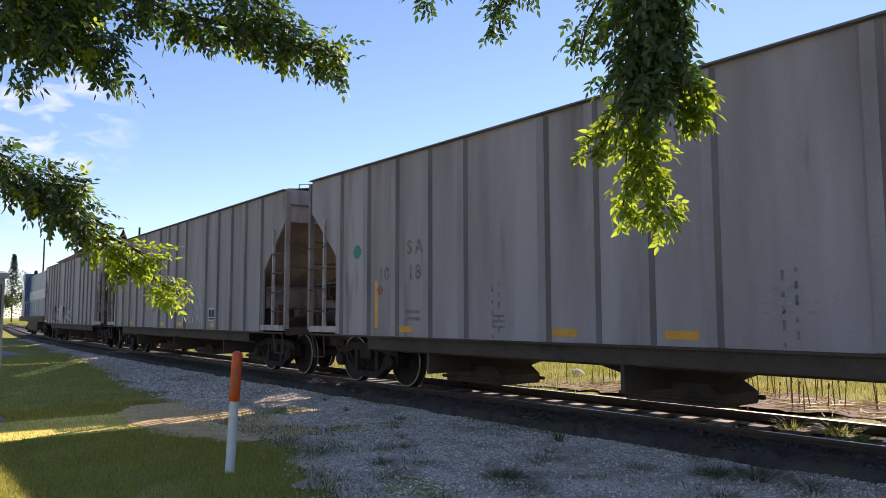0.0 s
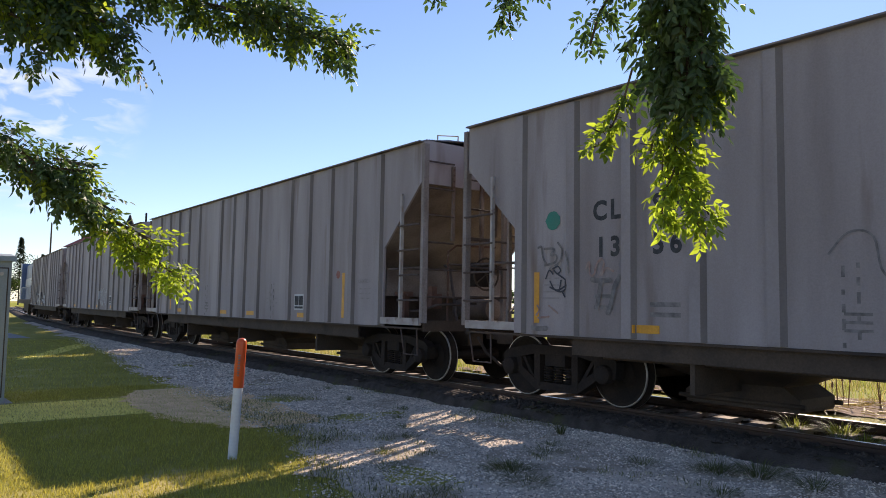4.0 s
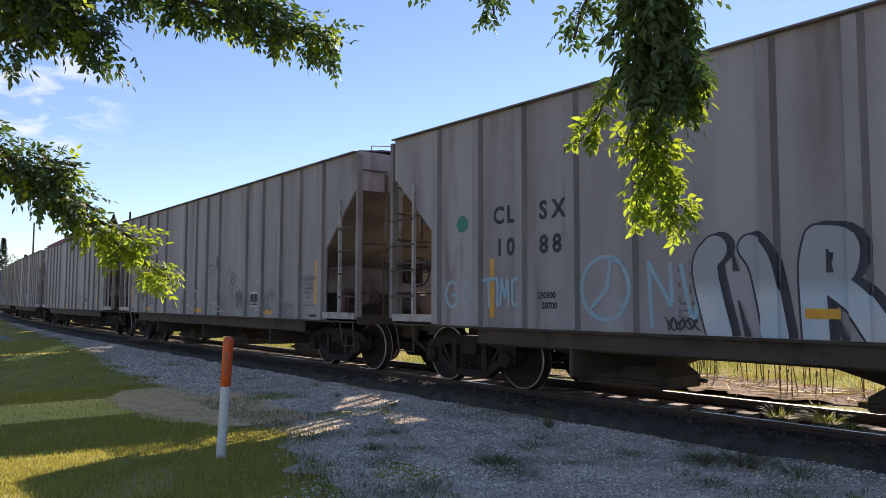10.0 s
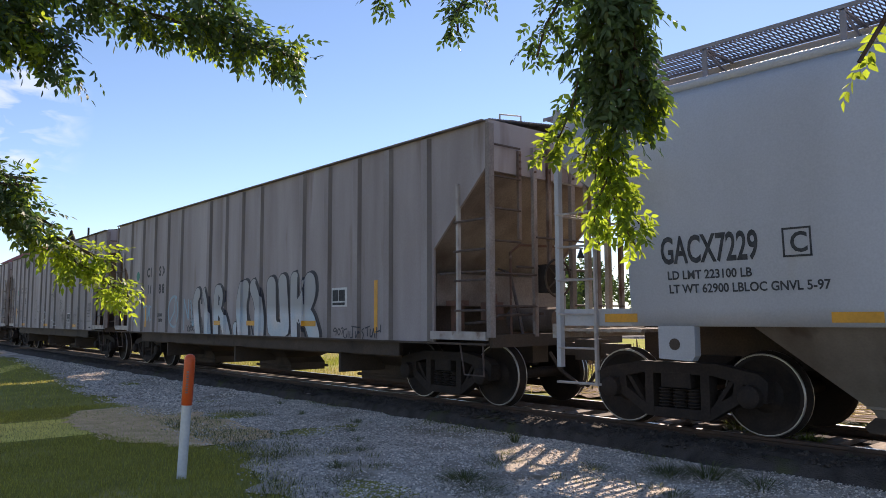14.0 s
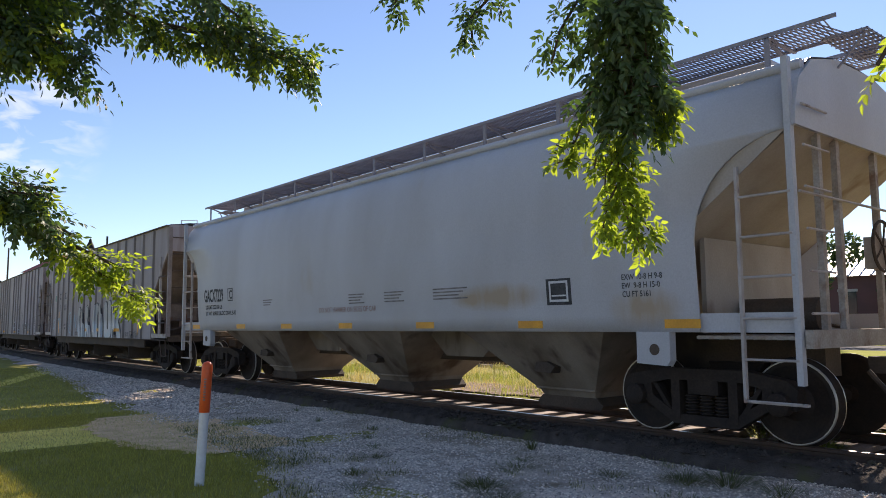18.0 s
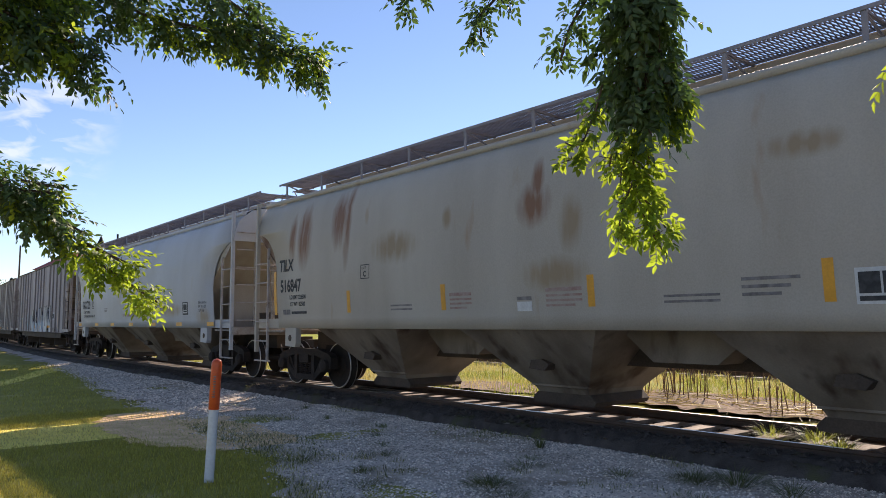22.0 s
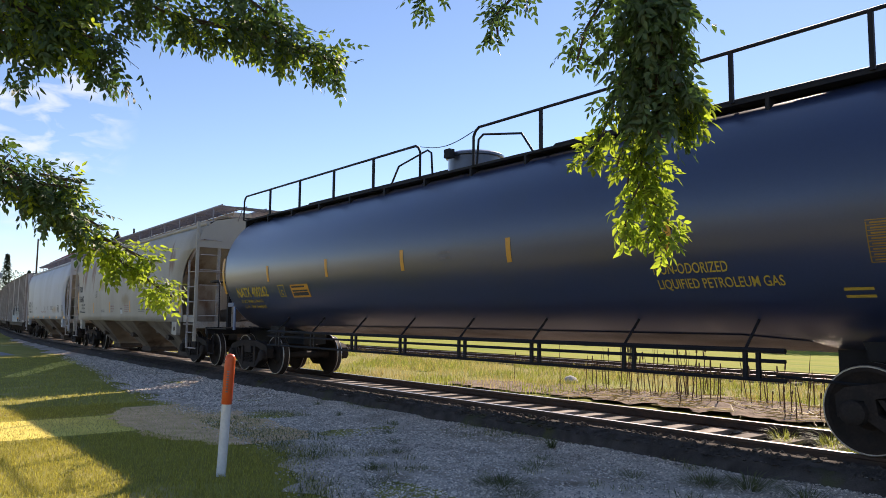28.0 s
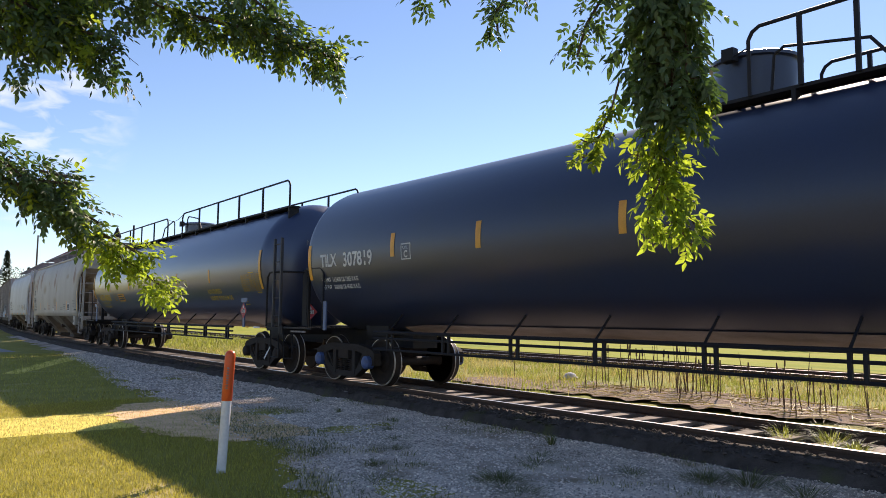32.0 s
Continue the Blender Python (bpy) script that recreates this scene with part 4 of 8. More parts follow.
# bulging letters as fat round-ended strokes: (offset along the car, height) down each stroke, and its half width
BUBBLE = (
    ((0.15, ((6.09, 0.97), (5.93, 1.69), (6.05, 1.91))), (0.13, ((6.46, 1.91), (6.59, 1.67), (6.72, 0.98)))),
    ((0.13, ((7.12, 0.98), (7.10, 1.66), (7.16, 1.96))), (0.13, ((7.16, 1.96), (7.42, 1.90), (7.40, 1.65), (7.23, 1.55))), (0.13, ((7.31, 1.51), (7.54, 1.31), (7.74, 0.98)))),
    ((0.11, ((8.13, 1.13), (8.15, 1.03))),),
    ((0.20, ((8.56, 0.99), (8.46, 1.58), (8.57, 1.95))), (0.18, ((8.98, 1.97), (9.15, 1.73), (9.27, 1.34), (9.27, 0.98)))),
    ((0.19, ((9.75, 1.98), (9.77, 1.54), (9.83, 1.12), (10.04, 1.07))), (0.17, ((10.22, 2.03), (10.29, 1.53), (10.32, 1.10), (10.07, 1.07)))),
    ((0.16, ((10.70, 2.06), (10.71, 1.52), (10.75, 0.99))), (0.21, ((11.26, 1.97), (11.27, 1.81), (11.14, 1.61), (10.95, 1.46))), (0.19, ((11.02, 1.40), (11.26, 1.28), (11.44, 0.99)))),
)


def fat_stroke(half, pts, dx=0.0, dz=0.0, floor=0.966):
    """One round-ended flat stroke through pts, as one outline."""
    ends = [pts[0]] + list(pts) + [pts[-1]]
    line = []
    for a, b, c, d in zip(ends, ends[1:], ends[2:], ends[3:]):
        for k in range(5):
            u = k / 5
            line.append(tuple(0.5 * (2 * b[j] + (c[j] - a[j]) * u + (2 * a[j] - 5 * b[j] + 4 * c[j] - d[j]) * u * u + (3 * b[j] - a[j] - 3 * c[j] + d[j]) * u ** 3) for j in (0, 1)))
    line.append(tuple(pts[-1]))
    way = []
    for i in range(len(line)):
        p, n = line[max(i - 1, 0)], line[min(i + 1, len(line) - 1)]
        way.append(math.atan2(n[1] - p[1], n[0] - p[0]))
    ring = [(x + half * math.cos(a - math.pi / 2), z + half * math.sin(a - math.pi / 2)) for (x, z), a in zip(line, way)]
    (x, z), a = line[-1], way[-1]
    ring += [(x + half * math.cos(a + u), z + half * math.sin(a + u)) for u in [-math.pi / 2 + math.pi * k / 9 for k in range(1, 9)]]
    ring += [(x + half * math.cos(a + math.pi / 2), z + half * math.sin(a + math.pi / 2)) for (x, z), a in zip(line[::-1], way[::-1])]
    (x, z), a = line[0], way[0]
    ring += [(x + half * math.cos(a + u), z + half * math.sin(a + u)) for u in [math.pi / 2 + math.pi * k / 9 for k in range(1, 9)]]
    # where the line bends tighter than its width, the inner edge is trimmed
    ring = [q for q in ring if min(math.hypot(q[0] - x, q[1] - z) for x, z in line) > half * 0.97]
    return Shape().add([(x + dx, 0.0, max(floor, z + dz)) for x, z in ring], [tuple(range(len(ring)))])


up = 0.0
for strokes in BUBBLE:
    for half, pts in strokes:
        for name, grow, dx, dz, mat, proud, lab in (("graffiti_shadow", 0.02, 0.07, 0.02, SPRAY_BLACK, 0.004, "black graffiti drop shadow"), ("graffiti_outline", 0.025, 0.0, 0.0, SPRAY_BLACK, 0.010, "black graffiti outline"), ("graffiti_letter", 0.0, 0.0, 0.0, SPRAY_FILL, 0.016, "bulging graffiti letter fading from grey to white")):
            lay(name, fat_stroke(half + grow, pts, dx - A_HALF, dz).mesh(name, mat), mat, c_2, 0, 0, a_side, lab, ribs=A_SPANS, proud=proud + up)
        up += 0.0003
# inner lines that part the legs of the letters
for x0, z0, x1, z1 in ((6.27, 1.86, 6.30, 1.66), (6.32, 1.35, 6.42, 0.97), (7.25, 1.85, 7.27, 1.62), (7.25, 1.35, 7.40, 0.97), (8.77, 1.98, 8.76, 1.72), (8.78, 1.45, 9.0, 0.97), (10.02, 1.95, 10.05, 1.25), (10.9, 1.95, 10.92, 1.72), (10.95, 1.3, 11.15, 0.97)):
    lay("graffiti_line", Shape().add([(x0 - 0.012, 0, z0), (x0 + 0.012, 0, z0), (x1 + 0.035, 0, z1), (x1 - 0.035, 0, z1)], [(3, 2, 1, 0)]).mesh("graffiti_line", SPRAY_BLACK), SPRAY_BLACK, c_2, -A_HALF, 0, a_side, ribs=A_SPANS, proud=0.0225)
for x, w in ((7.02, 0.34), (8.68, 0.38), (11.05, 0.45)):
    lay("reflective_strip", plate(w, 0.1, 1, 1), YELLOW, c_2, x - A_HALF, 1.17, a_side, ribs=A_SPANS, proud=0.025)
def spray_line(x, z, pts, mat, half, proud=0.0045, car=None):
    """A thin sprayed stroke through pts, from an offset and height on a ribbed car, by default the last one."""
    lay("graffiti_stroke", fat_stroke(half, [(x + a, z + b) for a, b in pts], -A_HALF).mesh("graffiti_stroke", mat), mat, car or c_2, 0, 0, a_side, ribs=A_SPANS, proud=proud)


up = 0.0
for x, z, pts in ((5.22, 1.05, ((0.0, 0.0), (-0.03, 0.74))), (5.22, 1.05, ((-0.03, 0.74), (0.26, 0.25))), (5.5, 1.05, ((0.0, 0.3), (-0.02, 0.72))), (5.62, 1.05, ((0.0, 0.7), (0.13, 0.1))), (5.8, 1.1, ((0.0, 0.05), (0.06, 0.6))),
                  (1.42, 1.18, ((0.3, 0.38), (0.1, 0.42), (0.0, 0.2), (0.12, 0.0), (0.3, 0.06))), (1.42, 1.18, ((0.3, 0.06), (0.3, 0.2))), (1.42, 1.18, ((0.3, 0.2), (0.18, 0.2))), (1.84, 1.2, ((0.1, 0.4), (0.0, 0.2), (0.1, 0.0))), (1.84, 1.2, ((0.1, 0.0), (0.22, 0.2), (0.1, 0.4))),
                  (2.28, 1.2, ((0.0, 0.42), (0.36, 0.44))), (2.44, 1.2, ((0.0, 0.44), (0.02, 0.0))), (2.7, 1.2, ((0.0, 0.44), (0.0, 0.0))), (2.78, 1.2, ((0.0, 0.02), (0.04, 0.42))), (2.78, 1.2, ((0.04, 0.42), (0.12, 0.15))), (2.78, 1.2, ((0.12, 0.15), (0.2, 0.44))), (2.78, 1.2, ((0.2, 0.44), (0.24, 0.0))), (3.1, 1.2, ((0.2, 0.42), (0.02, 0.4))), (3.1, 1.2, ((0.02, 0.4), (0.02, 0.02))), (3.1, 1.2, ((0.02, 0.02), (0.2, 0.03)))):
    up += 0.0003
    if x < 4:
        x, z, pts = (2.28 + (x - 2.28) * 0.74 if x > 2.2 else x), z + 0.07, [(a * (0.74 if x > 2.2 else 0.9), b * 0.9) for a, b in pts]
    spray_line(x, z, pts, SPRAY_BLUE, 0.025 if x < 4 else 0.028, 0.0045 + up)
ring_s = Shape()
for i in range(28):
    a0, a1 = 2 * math.pi * i / 28, 2 * math.pi * (i + 1) / 28
    ring_s.add([(0.42 * math.cos(a0), 0, 0.42 * math.sin(a0)), (0.42 * math.cos(a1), 0, 0.42 * math.sin(a1)), (0.36 * math.cos(a1), 0, 0.36 * math.sin(a1)), (0.36 * math.cos(a0), 0, 0.36 * math.sin(a0))], [(0, 1, 2, 3)])
for ang in (80, 225, 315):
    a = radians(ang)
    ring_s.add([(0, 0, 0.03), (0.05, 0, -0.03), (0.38 * math.cos(a) + 0.04, 0, 0.38 * math.sin(a)), (0.38 * math.cos(a) - 0.02, 0, 0.38 * math.sin(a))], [(0, 1, 2, 3)])
lay("graffiti_ring", ring_s.mesh("graffiti_ring", SPRAY_BLUE), SPRAY_BLUE, c_2, 4.55 - A_HALF, 1.5, a_side, "cyan sprayed ring", ribs=A_SPANS, proud=0.006)
for i in range(2):
    scrawl(c_2, 51 + i, 5.42 - A_HALF + 0.2 * i, 1.0, 0.22, 0.17, SPRAY_BLACK, a_side, A_SPANS, width=0.018)
# thin tags low on the last ribbed car
TAG_DARK = (
    ((12.18, 1.13), (12.12, 1.14), (12.09, 1.09), (12.15, 1.08), (12.19, 1.13), (12.17, 1.02)),
    ((12.25, 1.13), (12.22, 1.07), (12.27, 1.02), (12.31, 1.09), (12.27, 1.13)),
    ((12.34, 1.14), (12.4, 1.14), (12.36, 1.04)),
    ((12.51, 1.13), (12.43, 1.11), (12.41, 1.01), (12.49, 0.97), (12.52, 1.04)),
    ((12.56, 1.09), (12.56, 0.98)),
    ((12.62, 1.09), (12.62, 0.99), (12.68, 0.99), (12.69, 1.1)),
    ((12.72, 1.18), (12.94, 1.16)),
    ((12.77, 1.16), (12.77, 0.98)),
    ((12.86, 1.09), (12.87, 0.98), (12.93, 1.09)),
    ((13.03, 1.14), (12.98, 1.1), (13.03, 1.04), (13, 0.96)),
    ((13.08, 1.15), (13.21, 1.18)),
    ((13.14, 1.16), (13.15, 1.02)),
    ((13.23, 1.13), (13.23, 1.01), (13.28, 1.03)),
    ((13.32, 1.14), (13.28, 1)),
    ((13.33, 1.13), (13.36, 1)),
    ((13.41, 1.16), (13.4, 0.99)),
    ((13.39, 1.09), (13.5, 1.11)),
    ((13.53, 1.2), (13.52, 1.09)),
)
for k, pts in enumerate(TAG_DARK):
    spray_line(0, 0, pts, SPRAY_BLACK, 0.011, 0.0045 + 0.0003 * k)
# worn tags and ghosts of older paint on the car before it
TAG_BLACK = (
    ((8.48, 2.25), (8.69, 2.28), (8.89, 2.22)),
    ((8.64, 2.29), (8.62, 2.12), (8.69, 1.99)),
    ((8.82, 2.12), (8.88, 2.05), (9, 2.22)),
    ((9.81, 2.12), (9.83, 1.98)),
    ((9.98, 2.19), (10, 2.05)),
    ((10.05, 1.9), (10.07, 2), (10.17, 2.04), (10.21, 1.97), (10.08, 1.93), (10.1, 1.85), (10.25, 1.89), (10.4, 1.99)),
    ((10.1, 1.85), (10.14, 1.73), (10.23, 1.72), (10.39, 1.86)),
    ((10.41, 1.7), (10.43, 1.39), (10.49, 1.57), (10.54, 1.3), (10.6, 1.62), (10.65, 1.26), (10.72, 1.57), (10.75, 1.17), (10.82, 1.48)),
    ((10.39, 1.48), (10.46, 1.19), (10.55, 1.3), (10.62, 1.08)),
    ((10.88, 1.65), (10.75, 1.3), (10.81, 0.99)),
)
TAG_FAINT = (
    ((14.1, 1.62), (14.18, 1.74), (14.22, 1.55), (14.3, 1.72), (14.33, 1.56), (14.4, 1.64)),
    ((14.12, 1.55), (14.25, 1.6), (14.38, 1.52)),
    ((5.47, 1.9), (5.66, 2.1), (5.88, 2.05), (5.98, 1.68), (6.33, 1.6), (6.4, 1.29), (6.34, 0.99), (6.18, 0.93)),
    ((6.07, 1.85), (6.19, 1.75), (6.28, 1.89), (6.32, 1.76)),
    ((12.4, 1.65), (12.37, 1.54), (12.48, 1.45), (12.61, 1.55)),
    ((12.81, 1.74), (12.96, 1.65), (13, 1.5), (12.93, 1.31)),
    ((13.05, 1.09), (13.15, 1.23), (13.33, 1.26), (13.47, 1.17), (13.47, 1.03), (13.31, 0.97), (13.12, 0.99), (13.05, 1.09)),
    ((12.95, 1.83), (13.05, 1.84)),
    ((11.97, 1.56), (12.01, 1.39), (11.99, 1.07)),
    ((12.04, 1.39), (12.19, 1.5), (12.34, 1.47), (12.58, 1.39)),
    ((13.16, 1.29), (13.35, 1.24), (13.54, 1.28)),
    ((11.09, 1.39), (11.16, 1.27), (11.39, 1.26), (11.63, 1.31)),
    ((10.93, 1.48), (10.97, 1.17), (11.11, 0.96)),
)
TAG_WHITE = (
    ((6.81, 1.5), (6.9, 1.29), (7.07, 1.22), (7.14, 1.51)),
    ((7.54, 1.83), (7.66, 1.51), (7.6, 1.24), (7.35, 1.12)),
    ((7.05, 1.23), (7.33, 1.11)),
    ((8.63, 1.54), (8.71, 1.29), (8.93, 1.24), (9.06, 1.02)),
    ((8.12, 1.4), (8.25, 1.31)),
    ((9.31, 1.07), (9.58, 1.09)),
    ((9.46, 1.65), (9.37, 1.5)),
    ((11.49, 1.02), (11.66, 1.15), (11.81, 1.02)),
    ((11.56, 1.81), (11.8, 1.72)),
)
up = 0.0
for tag, mat, half in ((TAG_BLACK, SPRAY_BLACK, 0.014), (TAG_FAINT, FADED_INK, 0.011), (TAG_WHITE, SPRAY_PALE, 0.013)):
    for pts in tag:
        up += 0.0002
        spray_line(0, 0, pts, mat, half, 0.0045 + up, c_1)
# tags beside the first letters of the same car
TAG_GREY = (
    ((1.53, 2.16), (1.59, 2.17), (1.62, 2.03), (1.69, 1.93)),
    ((1.65, 2.14), (1.83, 2.13), (1.77, 2.05), (1.87, 2.04), (1.85, 1.95), (1.66, 1.91)),
    ((1.9, 2.21), (1.98, 2.1), (1.92, 1.94), (1.75, 1.86)),
    ((2.07, 2.07), (2.12, 1.95), (2.14, 1.8)),
)
TAG_FIGURE = (
    ((1.81, 1.86), (1.9, 1.89), (1.95, 1.83), (1.89, 1.79), (1.83, 1.84)),
    ((1.68, 1.73), (1.74, 1.84), (1.81, 1.79)),
    ((1.91, 1.78), (2.07, 1.67), (1.91, 1.57), (1.76, 1.61)),
    ((1.76, 1.69), (1.84, 1.58), (1.98, 1.55), (2.09, 1.63)),
    ((1.96, 1.7), (1.93, 1.56)),
    ((1.98, 1.55), (2.03, 1.48)),
)
TAG_RED = (
    ((2.39, 1.85), (2.45, 1.93), (2.46, 1.77), (2.53, 1.77), (2.57, 1.89), (2.64, 1.96), (2.69, 1.9), (2.63, 1.76)),
    ((2.65, 1.76), (2.73, 1.84), (2.84, 1.8)),
    ((1.52, 1.36), (1.56, 1.3), (1.5, 1.23)),
    ((1.74, 1.36), (1.9, 1.26)),
    ((1.54, 1.19), (1.74, 1.21)),
)
TAG_BROAD = (
    ((2.5, 1.7), (2.65, 1.68), (2.78, 1.69)),
    ((2.64, 1.67), (2.62, 1.56), (2.58, 1.35)),
    ((2.94, 1.73), (2.86, 1.61), (2.82, 1.45), (2.75, 1.28)),
    ((1.43, 1.05), (1.57, 1.04), (1.69, 1.05)),
)
for tag, mat, half in ((TAG_GREY, FADED_INK, 0.016), (TAG_FIGURE, SPRAY_BLACK, 0.012), (TAG_RED, FADED_RED, 0.014), (TAG_BROAD, FADED_INK, 0.034)):
    for pts in tag:
        up += 0.0002
        spray_line(0, 0, pts, mat, half, 0.0045 + up, c_1)
a_bar(c_1, "stencil_line", 0.3, 0.05, 2.52, 1.46, FADED_INK)
a_bar(c_1, "stencil_line", 0.3, 0.05, 2.52, 1.32, FADED_INK)
for k in range(4):
    a_bar(c_1, "stencil_line", 0.3, 0.022, 1.62, 1.72 - 0.09 * k, FAINT_INK)
spray_line(0, 0, ((9.26, 2.43), (9.27, 2.19)), SPRAY_BLACK, 0.045, 0.012, c_1)
for i in range(6):
    rng = random.Random(240 + i)
    scrawl(c_1, 80 + i, (6.4, 7.0, 8.9, 9.4, 12.0, 12.9)[i] - A_HALF, 0.99, 0.45, rng.uniform(0.3, 0.6), (FAINT_INK, FAINT_INK, SPRAY_PALE, FAINT_INK, FADED_INK, FAINT_INK)[i], a_side, A_SPANS, width=0.012)
for i in range(4):
    scrawl(c_m2, 120 + i, 3.2 - A_HALF + 1.5 * i, 1.05, 1.3, 0.9, SPRAY_PALE if i % 2 else SPRAY_BLACK, a_side, A_SPANS, width=0.09)
for i in range(3):
    scrawl(c_m1, 140 + i, 9.2 - A_HALF + 0.5 * i, 1.05, 0.6, 0.9, SPRAY_PALE, a_side, A_SPANS, width=0.03)
for c, lab in ((c_m2, "weathered grey ribbed hopper car with broad pale graffiti"), (c_m1, "weathered grey ribbed hopper car with faint stencils"), (c_0, "grey ribbed hopper car with faded figures and paint dots"), (c_1, "grey ribbed hopper car covered in thin scrawled graffiti"), (c_2, "grey ribbed hopper car with large bubble-letter graffiti")):
    tagged(c, lab)


# ---- smooth-sided covered hoppers ----
B_PROFILE = [(1.22, 1.572), (1.42, 1.577), (1.75, 1.605), (2.2, 1.63), (3.0, 1.60), (3.5, 1.53), (3.8, 1.42), (3.95, 1.30)]


def b_side(z):
    for (z0, y0), (z1, y1) in zip(B_PROFILE, B_PROFILE[1:]):
        if z <= z1:
            return y0 + (y1 - y0) * max(0.0, (z - z0)) / (z1 - z0)
    return 1.30


def b_cut(z):
    """How far the end of the side sheet stands in from the car's end at the height z: a quarter ellipse down to the waist."""
    if z >= 3.28:
        return 0.0
    return 1.12 * math.sqrt(max(0.0, 1 - ((max(z, 2.2) - 2.2) / 1.08) ** 2))


def smooth_car(name, label, length, paint, slope):
    car = thing(name, label, "freight car", "cars of the freight train")
    h = length / 2
    levels = [1.22, 1.42, 1.65, 1.9, 2.2, 2.35, 2.5, 2.65, 2.8, 2.92, 3.02, 3.1, 3.16, 3.21, 3.25, 3.28, 3.29, 3.5, 3.65, 3.8, 3.95]
    for q in (-1, 1):
        rings = []
        for z in levels:
            x = h - b_cut(z)
            y = q * b_side(z)
            rings.append([(-x + 2 * x * k / 12, y, z) for k in range(13)])
        sheet = Shape().loft(rings if q < 0 else [r[::-1] for r in rings], closed=False, caps=False)
        ob = part("side_sheet", sheet, paint, car, "smooth bowed side sheet", 40)
        mod = ob.modifiers.new("thick", "SOLIDIFY")
        mod.thickness = 0.03
        mod.offset = -1
        part("side_sill", Shape().box(-h + 0.1, h - 0.1, min(q * 1.48, q * 1.53), max(q * 1.48, q * 1.53), 1.215, 1.42), paint, car, "deep side sill beam")
        part("roof_rail", Shape().tube([(-h, q * 1.30, 3.97), (h, q * 1.30, 3.97)], 0.06, 8), paint, car, smooth=50)
    roof = [[(x, -1.32, 3.95), (x, -1.05, 4.10), (x, -0.55, 4.2), (x, 0, 4.23), (x, 0.55, 4.2), (x, 1.05, 4.10), (x, 1.32, 3.95)] for x in (-h, h)]
    part("roof", Shape().loft(roof, closed=False, caps=False), paint, car, smooth=60)
    part("hatch_trough", Shape().box(-h + 0.8, h - 0.8, -0.28, 0.28, 4.2, 4.47), paint, car)
    # walkways of open steel mesh on both sides of the hatches
    for y0, y1 in ((-1.0, -0.3), (0.3, 1.0)):
        w = Shape()
        for k in range(int((length + 0.1) / 0.052)):
            x = -h - 0.03 + k * 0.052
            for lean in (-0.12, 0.12):
                a, b, c = x + 0.06 - lean / 2, x + 0.06 + lean / 2, 0.006
                w.add([(a - c, y0, 4.49), (a + c, y0, 4.49), (b + c, y1, 4.49), (b - c, y1, 4.49), (a - c, y0, 4.503), (a + c, y0, 4.503), (b + c, y1, 4.503), (b - c, y1, 4.503)], [(3, 2, 1, 0), (4, 5, 6, 7), (0, 4, 7, 3), (1, 2, 6, 5)])
        part("walkway", w, MESH_STEEL, car, "steel mesh roof walkway", kind="stuff")
        for y in (y0, y1):
            part("walkway_edge", Shape().box(-h - 0.05, h + 0.25, y - 0.008, y + 0.008, 4.47, 4.515), MESH_STEEL, car)
        for k in range(11):
            x = -h + 0.3 + k * (length - 0.8) / 10
            side = -1 if y0 < 0 else 1
            out, inn = (y0, y1) if side < 0 else (y1, y0)
            part("walkway_bracket", Shape().box(x - 0.03, x + 0.03, min(out, out - side * 0.02), max(out, out - side * 0.02), 4.08, 4.47).rod((x, out, 4.46), (x, inn, 4.24), 0.018, 5).box(x - 0.02, x + 0.02, y0, y1, 4.45, 4.475), MESH_STEEL, car)
    for q in (-1, 1):
        e = q * h
        wall = [(-1.57, 3.29), (1.57, 3.29), (1.52, 3.55), (1.42, 3.8), (1.1, 4.06), (0.5, 4.19), (-0.5, 4.19), (-1.1, 4.06), (-1.42, 3.8), (-1.52, 3.55)]
        v = [(e - 0.02, y, z) for y, z in wall] + [(e + 0.02, y, z) for y, z in wall]
        n = len(wall)
        part("end_wall", Shape().add(v, [tuple(range(n))[::-1], tuple(range(n, 2 * n))] + [(i, (i + 1) % n, (i + 1) % n + n, i + n) for i in range(n)]), paint, car)
        run = [(0.03, 3.30), (0.70, 2.78), (1.38, 2.26), (2.05, 1.74), (2.72, 1.22)]
        rings = [[(e - q * d, -b_side(z) + 0.04, z), (e - q * d, 0.0, z), (e - q * d, b_side(z) - 0.04, z)] for d, z in run]
        part("slope_sheet", Shape().loft(rings if q > 0 else [r[::-1] for r in rings], closed=False, caps=False), slope, car, "tan sloping end sheet", 40)
        for y in (-1, 1):
            part("slope_gusset", Shape().prism([(e - q * 0.03, 3.31), (e - q * 2.72, 1.24), (e - q * 2.72, 2.4), (e - q * 1.5, 3.31)][::q], y * 1.535 - 0.012, y * 1.535 + 0.012), slope, car)
        part("bay_bulkhead", Shape().box(min(e - q * 1.3, e - q * 1.36), max(e - q * 1.3, e - q * 1.36), -1.1, 1.1, 1.2, 2.3), slope, car)
        part("end_platform", grating(e, q, 1.2, 1.14, 1.18), TAN_END, car, "open grating platform", kind="stuff")
        part("end_sill", Shape().box(min(e, e + q * 0.08), max(e, e + q * 0.08), -1.55, 1.55, 1.06, 1.24), TAN_END, car)
        part("jacking_pad", Shape().prism([(e - q * 1.7 - 0.22, 0.86), (e - q * 1.7 + 0.18, 0.84), (e - q * 1.7 + 0.22, 0.90), (e - q * 1.7 + 0.22, 1.22), (e - q * 1.7 - 0.22, 1.22)], -1.60, -1.48), paint, car)
        part("pad_hole", Shape().turned([(-1.606, 0.065), (-1.59, 0.065)], "y", (e - q * 1.68, 0, 1.02), 14), UNDER, car)
